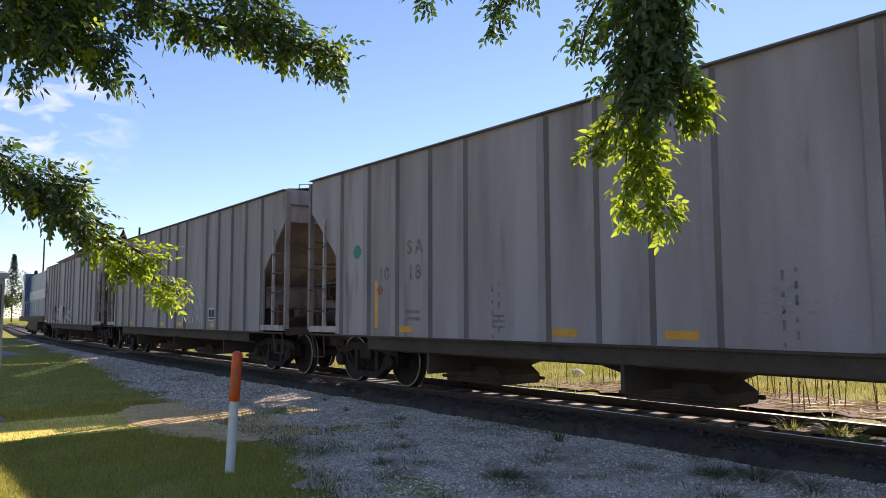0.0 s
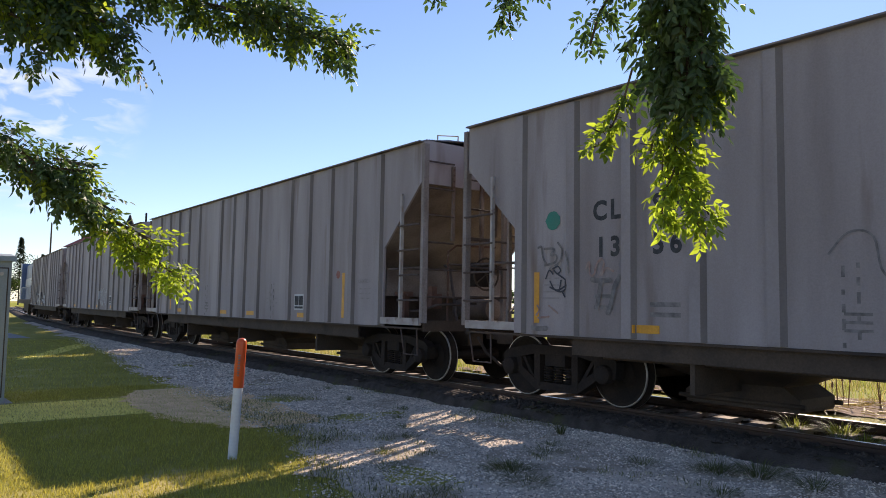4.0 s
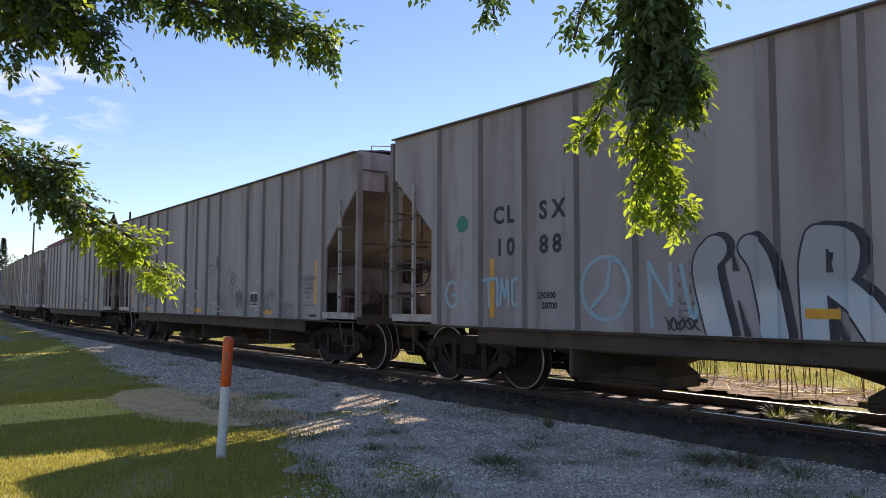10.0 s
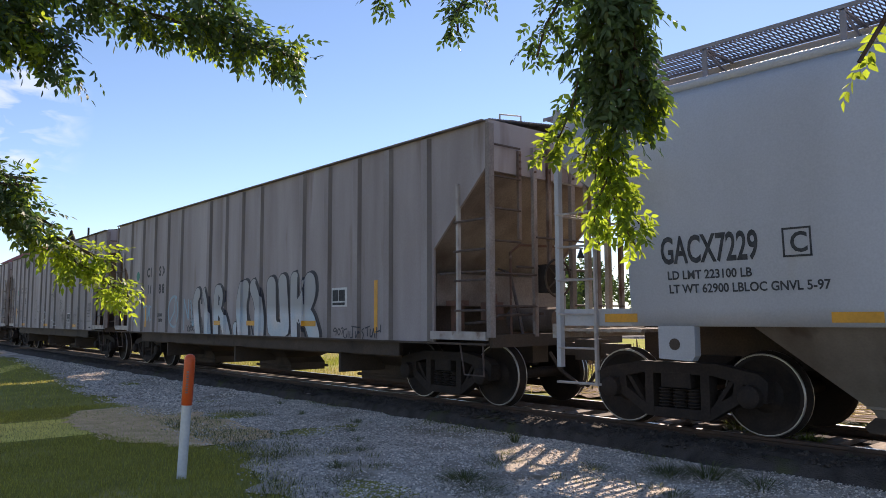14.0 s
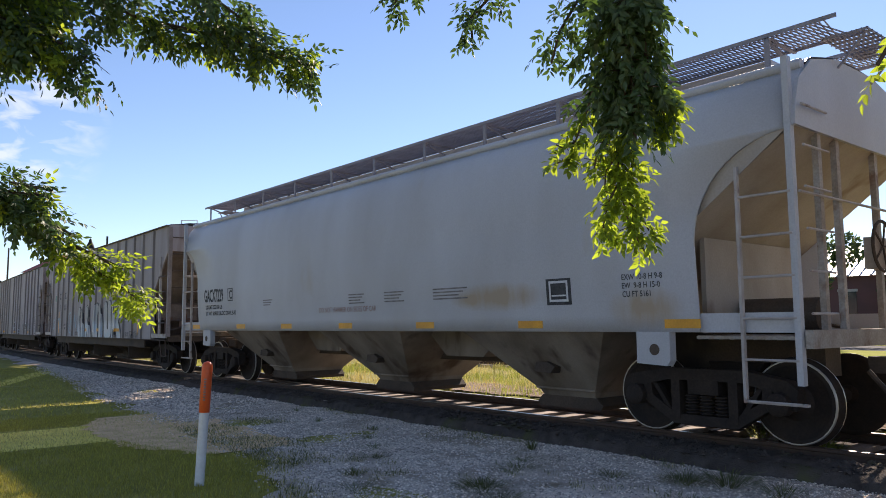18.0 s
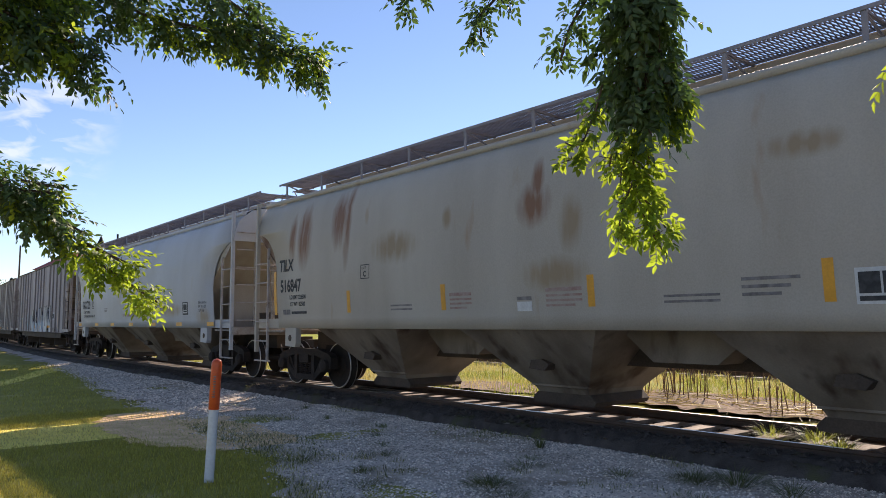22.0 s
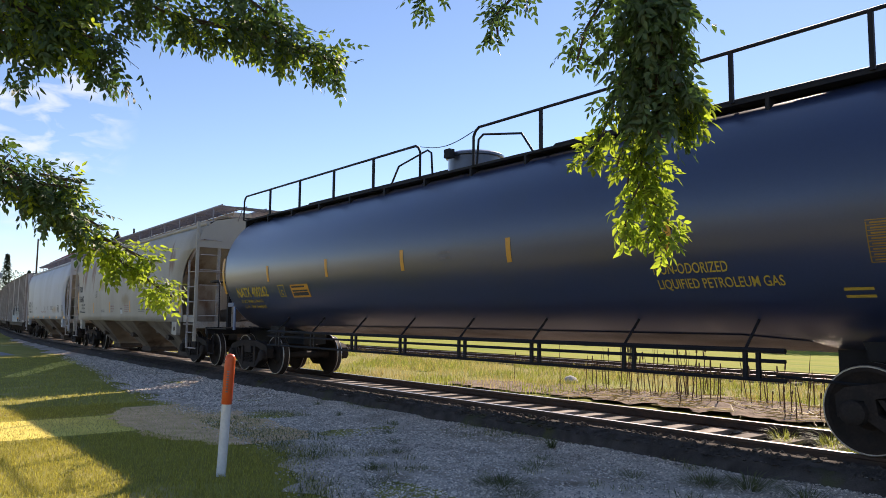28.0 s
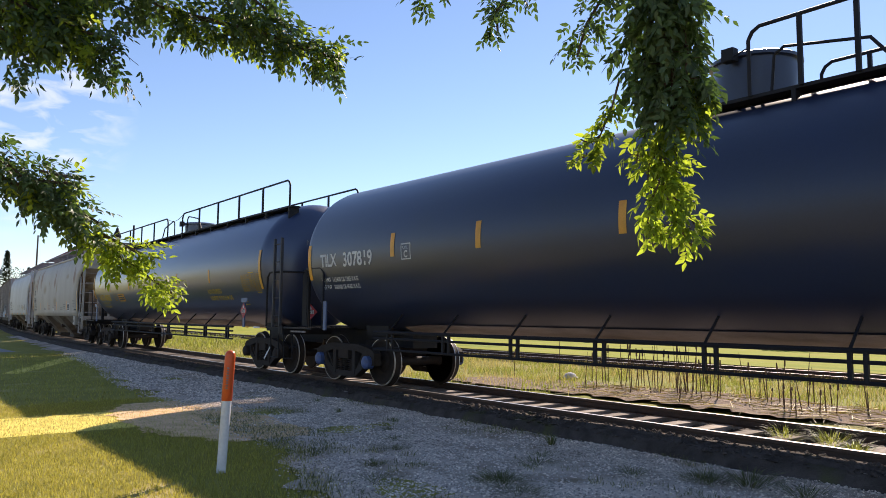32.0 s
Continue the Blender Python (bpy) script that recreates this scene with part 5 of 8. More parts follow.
        for y in (-1.55, -0.95, -0.5, 0.55, 1.55):
            i = e - q * 0.05
            part("end_post", Shape().box(i - 0.032, i + 0.032, y - 0.04, y + 0.04, 0.7 if abs(y) > 1.4 else 1.1, 4.0 if abs(y) > 1.4 else 3.55), paint if abs(y) > 1.4 else TAN_END, car)
        part("ladder_post", Shape().box(e - q * 0.62 - 0.016, e - q * 0.62 + 0.016, -1.6, -1.55, 0.5, 2.95), PALE_EDGE, car)
        for k in range(6):
            z = 0.52 + 0.42 * k
            part("rung", Shape().tube([(e - q * 0.62, -1.585, z), (e - q * 0.05, -1.585, z)], 0.014), PALE_EDGE, car)
        for k in range(6):
            z = 1.4 + 0.42 * k
            part("rung", Shape().tube([(e + q * 0.06, -1.5, z), (e + q * 0.06, -0.92, z)], 0.014), PALE_EDGE, car)
        part("sill_step", Shape().box(min(e, e - q * 0.64), max(e, e - q * 0.64), -1.58, -1.52, 0.50, 0.525), PALE_EDGE, car)
        part("cross_brace", Shape().tube([(e, -1.5, 2.62), (e, 1.5, 2.62)], 0.016), PALE_EDGE, car)
        deck = Shape()
        for k in range(10):
            deck.box(e - q * 0.1 + q * 0.05 * k - 0.006, e - q * 0.1 + q * 0.05 * k + 0.006, -0.5, 0.5, 4.44, 4.465)
        for k in range(9):
            deck.box(min(e - q * 0.12, e + q * 0.37), max(e - q * 0.12, e + q * 0.37), -0.5 + 0.124 * k, -0.49 + 0.124 * k, 4.435, 4.46)
        part("roof_platform", deck, MESH_STEEL, car, "steel mesh end platform", kind="stuff")
        for y in (-0.45, 0.45):
            part("platform_brace", Shape().tube([(e + q * 0.34, y, 4.44), (e + q * 0.02, y, 4.1)], 0.014), MESH_STEEL, car)
        part("brake_line", Shape().tube([(e - q * 0.3, 0.2, 1.25), (e - q * 0.9, 0.5, 1.32), (e - q * 1.2, -0.3, 1.2)], 0.025), UNDER, car)
        part("brake_line", Shape().tube([(e - q * 0.2, -0.6, 1.22), (e - q * 1.1, -0.5, 1.22)], 0.02), UNDER, car)
        truck(car, e - q * 1.39, phase=q)
        coupler(car, e, q)
    wheel = Shape()
    c = Vector((h + 0.16, 0.1, 2.15))
    ring = [c + Vector((0, math.cos(a) * 0.28, math.sin(a) * 0.28)) for a in [2 * math.pi * i / 20 for i in range(21)]]
    wheel.tube(ring, 0.018)
    for i in range(0, 20, 4):
        wheel.rod(c, ring[i], 0.012)
    part("brake_wheel", wheel, UNDER, car, "spoked black hand brake wheel")
    part("brake_gearbox", Shape().box(h + 0.02, h + 0.14, -0.06, 0.26, 1.9, 2.25), slope, car)
    part("air_reservoir", Shape().turned([(-0.5, 0.05), (-0.45, 0.2), (0.45, 0.2), (0.5, 0.05)], "x", (h - 0.8, -0.3, 1.4), 14), UNDER, car, smooth=40)
    for x in (-4.22, 0.05, 4.25):
        def ring4(hx, hy, z):
            return [(x - hx, -hy, z), (x + hx, -hy, z), (x + hx, hy, z), (x - hx, hy, z)]
        bay = part("hopper_bay", Shape().loft([ring4(0.46, 0.60, 0.26), ring4(0.50, 0.66, 0.36), ring4(1.31, 1.48, 1.215)]), BAY, car, "tapered hopper bay streaked with grime")
        part("outlet_gate", Shape().prism([(x - 0.56, 0.13), (x + 0.56, 0.13), (x + 0.6, 0.19), (x + 0.5, 0.29), (x - 0.5, 0.29), (x - 0.6, 0.19)], -0.62, 0.62), UNDER, bay)
        part("weld_seam", Shape().box(x - 0.54, x + 0.54, -0.72, -0.66, 0.385, 0.41), BAY, bay)
        part("vibrator_bracket", Shape().prism([(x - 0.18, 0.66), (x + 0.12, 0.64), (x + 0.2, 0.73), (x + 0.05, 0.80), (x - 0.14, 0.78)], -1.14, -0.95), UNDER, bay)
    for x in (-2.08, 2.15):
        part("ridge_sheet", Shape().prism([(x - 0.95, 1.21), (x - 0.45, 0.80), (x + 0.45, 0.80), (x + 0.95, 1.21)], -0.75, 0.75), BAY, car, "brown inner slope sheet")
    part("centre_sill", Shape().box(-h + 0.4, h - 0.4, -0.2, 0.2, 0.7, 1.2), UNDER, car)
    return car


def b_mark(car, half, name, text, size, x, z, mat, bold=0.006, width=0.9, label=""):
    if size >= 0.2:
        return lay_letters(name, lettering(text, size, bold, width), mat, car, x - half, z, b_side)
    return lay(name, lettering(text, size, bold, width), mat, car, x - half, z, b_side, label)


def b_bar(car, half, name, w, h, x, z, mat, label=""):
    return lay(name, plate(w, h, 1, 6), mat, car, x - half, z, b_side, label)


LEN_C, LEN_D = 16.1, 16.2
car_c = smooth_car("hopper_car", "pale blue-white smooth-sided covered hopper car", LEN_C, WHITE_HOPPER, PALE_SLOPE)
TRAIN.append((car_c, -12.65 + LEN_C / 2))
hc = LEN_C / 2
b_mark(car_c, hc, "stencil_letter", "GACX7229", 0.30, 1.55, 1.91, BLACK_INK, 0.010, 0.56)
b_mark(car_c, hc, "stencil_letter", "C", 0.20, 2.98, 1.95, BLACK_INK)
for x, z, w, h_ in ((2.91, 1.90, 0.28, 0.02), (2.91, 2.17, 0.28, 0.02), (2.91, 1.90, 0.02, 0.29), (3.17, 1.90, 0.02, 0.29)):
    b_bar(car_c, hc, "stencil_frame", w, h_, x, z, BLACK_INK)
b_mark(car_c, hc, "stencil_line", "LD LMT 223100 LB", 0.095, 1.62, 1.73, BLACK_INK, 0.003, 0.92)
b_mark(car_c, hc, "stencil_line", "LT WT 62900 LBLOC GNVL 5-97", 0.095, 1.63, 1.58, BLACK_INK, 0.003, 0.92)
for x in (0.75, 3.32, 5.45, 7.67, 9.98, 12.25, 14.55):
    b_bar(car_c, hc, "reflective_strip", 0.45, 0.10, x, 1.26, YELLOW)
for x, w, n in ((4.7, 0.42, 3), (8.05, 0.5, 4), (9.15, 0.55, 4), (10.45, 0.8, 4)):
    for k in range(n):
        b_bar(car_c, hc, "stencil_line", w * (1 - 0.12 * (k * 7 % 3)), 0.022, x, 1.85 - 0.05 * k, FADED_INK)
b_mark(car_c, hc, "stencil_line", "DO NOT HAMMER ON SIDES OF CAR", 0.095, 7.0, 1.56, FADED_RED, 0.002, 0.86)
for k, t in enumerate(("EXW 10-8 H 9-8", "EW  9-8 H 15-0", "CU FT 5161")):
    b_mark(car_c, hc, "stencil_line", t, 0.07, 14.0, 1.83 - 0.10 * k, BLACK_INK, 0.001, 0.84)
lay("data_plate", plate(0.42, 0.34, 2, 2), BLACK_INK, car_c, 12.80 - hc, 1.56, b_side, "black data plate with white lines")
for x, z, w, h_ in ((0.05, 0.28, 0.32, 0.03), (0.05, 0.04, 0.32, 0.03), (0.05, 0.04, 0.03, 0.27), (0.34, 0.04, 0.03, 0.27), (0.09, 0.11, 0.24, 0.02)):
    lay("plate_line", plate(w, h_, 1, 1), WHITE_INK, car_c, 12.80 - hc + x, 1.56 + z, b_side, proud=0.008)
stain(WHITE_HOPPER, [(11.85 - hc, 1.70, 0.95, 0.2), (11.3 - hc, 1.68, 0.4, 0.14), (14.3 - hc, 1.5, 0.5, 0.25)], (0.40, 0.30, 0.19), 1.8)

car_d = smooth_car("hopper_car", "cream smooth-sided covered hopper car with rust stains", LEN_D, BEIGE_HOPPER, TAN_SLOPE)
TRAIN.append((car_d, 4.70 + LEN_D / 2))
hd = LEN_D / 2
b_mark(car_d, hd, "stencil_letter", "TILX", 0.24, 1.22, 2.40, BLACK_INK, 0.012, 0.86)
b_mark(car_d, hd, "stencil_figure", "516847", 0.25, 1.28, 1.97, BLACK_INK, 0.012, 0.84)
b_mark(car_d, hd, "stencil_line", "LD LMT 223500", 0.085, 1.66, 1.81, BLACK_INK, 0.003, 0.86)
b_mark(car_d, hd, "stencil_line", "LT WT  62500", 0.085, 1.68, 1.67, BLACK_INK, 0.003, 0.86)
b_bar(car_d, hd, "stencil_line", 0.62, 0.05, 1.72, 1.51, BLACK_INK)
for k, t in enumerate(("EXW 10-8 H  9-8", "EW  9-8  H 15-0", "CU FT 5181")):
    b_mark(car_d, hd, "stencil_line", t, 0.075, 13.9, 1.88 - 0.13 * k, FADED_INK, 0.002, 0.8)
b_bar(car_d, hd, "stencil_line", 0.6, 0.055, 14.25, 1.48, BLACK_INK)
for x, z, h_ in ((0.98, 1.50, 0.9), (3.84, 1.51, 0.40), (6.55, 1.51, 0.40), (9.45, 1.51, 0.40), (12.33, 1.50, 0.42), (14.9, 1.47, 0.88)):
    b_bar(car_d, hd, "yellow_stripe", 0.11, h_, x, z, YELLOW, "upright yellow reflective stripe")
for x, w in ((5.2, 0.6), (10.55, 0.7)):
    for k in range(2):
        b_bar(car_d, hd, "stencil_line", w, 0.028, x, 1.53 + 0.065 * k, FADED_INK)
for k in range(3):
    b_bar(car_d, hd, "stencil_line", 0.62 - 0.1 * k, 0.035, 11.5, 1.74 - 0.08 * k, FADED_INK)
for x, z, w, h_ in ((4.32, 2.10, 0.28, 0.016), (4.32, 2.34, 0.28, 0.016), (4.32, 2.10, 0.016, 0.25), (4.584, 2.10, 0.016, 0.25)):
    b_bar(car_d, hd, "stencil_frame", w, h_, x, z, BLACK_INK)
b_mark(car_d, hd, "stencil_letter", "C", 0.10, 4.41, 2.14, BLACK_INK)
for x, w in ((6.76, 0.5), (8.74, 0.62)):
    for k in range(4):
        b_bar(car_d, hd, "stencil_line", w - 0.12 * (k == 3), 0.03 if k else 0.05, x, 1.72 - 0.065 * k, FADED_RED)
b_bar(car_d, hd, "notice_plate", 0.28, 0.13, 8.2, 1.47, WHITE_INK, "white notice plate")
b_bar(car_d, hd, "stencil_line", 0.28, 0.05, 8.2, 1.62, FADED_INK)
for x in (0.0, 0.16):
    b_bar(car_d, hd, "stencil_frame", 0.14, 0.1, 1.36 + x, 1.50, FADED_INK)
data_panel(car_d, 12.62 - hd, 1.47, b_side)
b_mark(car_d, hd, "stencil_line", "PLATE", 0.05, 4.35, 2.27, BLACK_INK, 0.0, 0.8)
stain(BEIGE_HOPPER, [(x - hd, z, w, h_) for x, z, w, h_ in ((1.72, 3.05, 0.16, 0.55), (2.2, 3.05, 0.30, 0.7), (3.5, 3.25, 0.3, 0.6), (3.8, 3.2, 0.14, 0.9), (8.55, 2.92, 0.34, 0.34), (8.6, 3.2, 0.14, 0.4), (14.1, 3.0, 0.24, 0.4), (13.9, 3.1, 0.14, 0.6))], (0.22, 0.09, 0.035))
stain(BEIGE_HOPPER, [(x - hd, z, w, h_) for x, z, w, h_ in ((6.7, 2.95, 0.12, 0.2), (9.2, 2.6, 0.22, 0.4), (8.9, 1.95, 0.6, 0.25), (12.2, 3.08, 0.45, 0.16), (5.3, 2.6, 0.7, 0.3))], (0.33, 0.24, 0.14))

# ---- tank cars ----
T_R, T_Z = 1.52, 2.54


def t_side(z):
    """Used by lay(): heights on a tank run along its skin, so the mapping is done afterwards."""
    return T_R


def wrap(ob):
    """Bends a part that lay() put on the flat onto the tank's round skin."""
    for v in ob.data.vertices:
        proud = -v.co.y - T_R
        a = (v.co.z - T_Z) / T_R
        v.co.y, v.co.z = -(T_R + proud) * math.cos(a), T_Z + (T_R + proud) * math.sin(a)
    return ob


def on_skin(z):
    """The length along the skin that reaches the height z."""
    return T_Z + T_R * math.asin(max(-1, min(1, (z - T_Z) / T_R)))


def tank_car(label, length, tank_half, long_rail, caps, dome, paint):
    car = thing("tank_car", label, "tank car", "cars of the freight train")
    h = length / 2
    prof = [(-tank_half, 0.02)] + [(-tank_half + 0.75 * (1 - math.cos(a)), T_R * math.sin(a)) for a in [radians(k) for k in range(10, 91, 8)]]
    prof += [(-x, r) for x, r in prof[::-1]]
    part("tank", Shape().turned(prof, "x", (0, 0, T_Z), 56), paint, car, "glossy black cylindrical tank", 50)
    belly = []
    for x, f in ((-tank_half + 2.2, 0.1), (-tank_half + 2.9, 0.85), (-tank_half + 3.6, 1.0), (tank_half - 3.6, 1.0), (tank_half - 2.9, 0.85), (tank_half - 2.2, 0.1)):
        belly.append([(x, -math.sin(a) * (T_R + 0.012), T_Z - math.cos(a) * (T_R + 0.012)) for a in [radians(f * (-28 + 4 * k)) for k in range(15)]])
    part("belly_jacket", Shape().loft(belly, closed=False, caps=False), TANK_DIRT, car, "dusty brown tank belly", 60)
    # ends: stub sills, platforms, rails and ladders
    for q in (-1, 1):
        e = q * h
        part("stub_sill", Shape().box(min(e - q * 3.2, e), max(e - q * 3.2, e), -0.3, 0.3, 0.72, 1.12), TANK_IRON, car)
        part("saddle", Shape().prism([(e - q * 2.4 - 0.35, 0.95), (e - q * 2.4 + 0.35, 0.95), (e - q * 2.4 + 0.55, 1.6), (e - q * 2.4 - 0.55, 1.6)], -0.6, 0.6), TANK_IRON, car)
        part("end_platform", grating(e - q * 0.02, q, 1.3, 1.05, 1.09), TANK_IRON, car, "black steel grating platform", kind="stuff")
        part("end_sill", Shape().box(min(e, e - q * 0.08), max(e, e - q * 0.08), -1.52, 1.52, 0.92, 1.1), TANK_IRON, car)
        a, b = (0.8, 0.04) if long_rail else (1.75, 0.95)
        rail = [(e - q * a, -1.48, 1.08), (e - q * a, -1.48, 2.2), (e - q * (a - 0.12), -1.48, 2.3), (e - q * (b + 0.1), -1.48, 2.3), (e - q * b, -1.38, 2.3), (e - q * b, 1.38, 2.3), (e - q * (b + 0.1), 1.48, 2.3), (e - q * (a - 0.12), 1.48, 2.3), (e - q * a, 1.48, 2.2), (e - q * a, 1.48, 1.08)]
        if not long_rail:
            part("railing_post", Shape().tube([(e - q * b, -1.38, 1.08), (e - q * b, -1.38, 2.3)], 0.024, 8), TANK_IRON, car, smooth=50)
        part("end_railing", Shape().tube(rail, 0.024, 8), TANK_IRON, car, smooth=50)
        for y in (-0.9, 0.9):
            part("end_post", Shape().box(e - q * 0.04 - 0.05, e - q * 0.04 + 0.05, y - 0.05, y + 0.05, 1.08, 2.35), TANK_IRON, car)
        if q > 0 and long_rail:
            for d in (0.42, 0.06):
                part("ladder_post", Shape().box(e - d - 0.022, e - d + 0.022, -1.52, -1.46, 1.08, 3.05), LADDER_GREY, car, "dusty grey ladder rail")
            for k in range(5):
                part("rung", Shape().tube([(e - 0.42, -1.49, 1.32 + 0.4 * k), (e - 0.06, -1.49, 1.32 + 0.4 * k)], 0.013), LADDER_GREY, car)
        part("sill_step", Shape().tube([(e - q * 0.1, -1.5, 1.0), (e - q * 0.12, -1.48, 0.42), (e - q * 0.5, -1.48, 0.42), (e - q * 0.52, -1.5, 1.0)], 0.018), TANK_IRON, car)
        part("placard_holder", Shape().box(e - q * 1.95 - 0.05, e - q * 1.95 + 0.05, -1.56, -1.53, 1.05, 1.62), LOCO_BLUE, car)
        truck(car, e - q * (1.82 if long_rail else 1.97), caps, phase=q, frames=MESH_FRAME_DUSTY if caps is MESH_CAP_BLUE else None)
        coupler(car, e, q)
        part("brake_rod", Shape().tube([(e - q * 0.4, -0.9, 0.62), (e - q * 3.6, -0.9, 0.75)], 0.018), TANK_IRON, car)
    # side safety rails below the tank
    for y in (-1.28,):
        for z in (1.04, 0.93, 0.73):
            part("side_rail", Shape().tube([(-h + 3.3, y, z), (h - 3.3, y, z)], 0.022 if z < 1 else 0.03, 6), TANK_IRON, car)
        count = int((length - 7.5) / 1.58)
        for k in range(count + 1):
            x = -h + 3.75 + k * (length - 7.5) / count
            part("rail_strut", Shape().rod((x, y, 1.04), (x, -0.94, 1.39), 0.018, 5), TANK_IRON, car)
            for dx in (0.0, 0.15):
                part("rail_bracket", Shape().box(x + dx - 0.022, x + dx + 0.022, y - 0.02, y + 0.02, 0.72, 1.05), TANK_IRON, car)

    # top fittings
    part("manway_dome", Shape().turned([(3.9, dome[1]), (dome[2] - 0.1, dome[1]), (dome[2] - 0.09, dome[1] + 0.05), (dome[2] - 0.05, dome[1] + 0.05), (dome[2] - 0.02, dome[1]), (dome[2], 0.05)], "z", (dome[0], 0, 0), 28), paint, car, "dark painted steel manway dome", 40)
    for y in (-0.62, 0.62):
        part("dome_lug", Shape().box(dome[0] - 0.08, dome[0] + 0.08, y - 0.06, y + 0.06, dome[2] - 0.16, dome[2]), TANK_IRON, car)
    runs = [(-h + 0.9, -0.75), (0.75, h - 0.9)] if long_rail else [(0.45, 2.85)]
    deck = (-h + 0.9, h - 0.9) if long_rail else (-0.9, 2.8)
    for y in (-0.92, 0.66):
        part("top_walkway", Shape().box(deck[0], deck[1], y, y + 0.26, 3.89, 3.93), TANK_IRON, car, "black running board on the tank top")
        n = int((deck[1] - deck[0]) / 1.3)
        for k in range(n + 1):
            x = deck[0] + 0.1 + k * (deck[1] - deck[0] - 0.2) / n
            part("walkway_bracket", Shape().box(x - 0.025, x + 0.025, y, y + 0.26, 3.61, 3.89), TANK_IRON, car)
    for y in (-0.94, 0.92):
        for x0, x1 in runs:
            out0, out1 = (1, 0) if x0 < 0 else (0, 1)
            top = 4.54 if long_rail else 4.72
            pts = [(x0, y, 3.91), (x0, y, top - 0.14), (x0 + 0.05, y, top - 0.05), (x0 + 0.14, y, top), (x1 - 0.14, y, top), (x1 - 0.05, y, top - 0.05), (x1, y, top - 0.14), (x1, y, 3.91)]
            part("top_railing", Shape().tube(pts, 0.024, 8), TANK_IRON, car, smooth=50)
            n = max(1, int((x1 - x0) / (1.45 if long_rail else 0.6)))
            for k in range(1, n):
                x = x0 + k * (x1 - x0) / n
                part("railing_post", Shape().box(x - 0.025, x + 0.025, y - 0.02, y + 0.02, 3.91, top - 0.01), TANK_IRON, car)
    for q in (-1, 1) if long_rail else (1,):
        part("dome_guard", Shape().tube([(q * 0.62, -0.75, 3.97), (q * 0.66, -0.75, 4.40), (q * 0.78, -0.75, 4.47), (q * 1.7, -0.75, 4.31), (q * 1.95, -0.75, 3.98)], 0.02, 6), TANK_IRON, car, smooth=50)
    chain = [(-0.75 + (1.5 if long_rail else 1.2) * k / 8, -0.94, 4.5 - 0.12 * math.sin(math.pi * k / 8)) for k in range(9)]
    part("gate_chain", Shape().tube(chain, 0.008, 4), TANK_IRON, car)
    return car


def t_mark(car, name, text, size, x, z, mat, bold=0.006, width=0.9):
    if size >= 0.2:
        return [wrap(ob) for ob in lay_letters(name, lettering(text, size, bold, width), mat, car, x, on_skin(z), t_side)]
    return wrap(lay(name, lettering(text, size, bold, width), mat, car, x, on_skin(z), t_side))


def t_bar(car, name, w, h, x, z, mat, label="", tilt=0.0, proud=0.004):
    return wrap(lay(name, plate(w, h, 1, 6), mat, car, x, on_skin(z), t_side, label, tilt=tilt, proud=proud))


def placard(car, at, figures):
    """A diamond hazard placard with its figures; at is the pose of its middle, facing -y."""
    d = 0.19
    base = part("placard", Shape().add([(-d, 0, 0), (0, 0, -d), (d, 0, 0), (0, 0, d)], [(0, 1, 2, 3)]), RED, car, "red diamond hazard placard", at=at)
    part("panel", Shape().add([(-0.1, -0.003, -0.045), (0.1, -0.003, -0.045), (0.1, -0.003, 0.045), (-0.1, -0.003, 0.045)], [(0, 1, 2, 3)]), WHITE_INK, base)
    for text, size, dx, dz, mat in ((figures, 0.075, -0.092, -0.036, BLACK_INK), ("2", 0.045, -0.014, -0.135, WHITE_INK)):
        me = lettering(text, size, 0.002, 0.86)
        me.materials.clear()
        part("figure_line", me, None, base, at=pose(dx, -0.006, dz)).data.materials.append(mat)
    part("flame", Shape().add([(-0.04, -0.004, 0.06), (0.04, -0.004, 0.06), (0.03, -0.004, 0.1), (0, -0.004, 0.15), (-0.03, -0.004, 0.1)], [(0, 1, 2, 3, 4)]), WHITE_INK, base)


LEN_E, LEN_F = 18.9, 20.2
car_e = tank_car("black tank car with yellow stencils and top railing", LEN_E, 8.95, True, MESH_CAP, (-0.3, 0.5, 4.42), TANK)
TRAIN.append((car_e, 31.05))
o = 22.3 - 31.05
for x in (2.9, 5.58, 8.22, 10.9, 13.6):
    t_bar(car_e, "yellow_stripe", 0.10, 0.36, x + o, 2.18, YELLOW, "upright yellow reflective stripe")
for x in (0.32, 16.92):
    t_bar(car_e, "yellow_stripe", 0.12, 0.92, x + o, 1.95, YELLOW, "tall yellow reflective stripe")
t_mark(car_e, "stencil_letter", "NATX 400262", 0.24, 1.04 + o, 1.86, YELLOW_INK, 0.010, 0.86)
t_mark(car_e, "stencil_line", "LD LMT 164000 LB 74400 KG", 0.085, 1.10 + o, 1.72, YELLOW_INK, 0.002, 0.84)
t_mark(car_e, "stencil_line", "LT WT   99000 LB 44900 KG", 0.085, 1.14 + o, 1.59, YELLOW_INK, 0.002, 0.84)
for x, z, w, h_ in ((3.36, 1.83, 0.28, 0.02), (3.36, 2.07, 0.28, 0.02), (3.36, 1.83, 0.02, 0.26), (3.62, 1.83, 0.02, 0.26)):
    t_bar(car_e, "stencil_frame", w, h_, x + o, z, YELLOW_INK)
t_mark(car_e, "stencil_letter", "C", 0.12, 3.44 + o, 1.87, YELLOW_INK)
t_bar(car_e, "notice_plate", 0.80, 0.30, 3.95 + o, 1.80, YELLOW, "yellow notice plate with black lines")
for k in range(3):
    t_bar(car_e, "notice_line", 0.68 - 0.1 * (k == 0), 0.035 + 0.04 * (k == 2), 4.01 + o, 2.01 - 0.085 * k, BLACK_INK, proud=0.008)
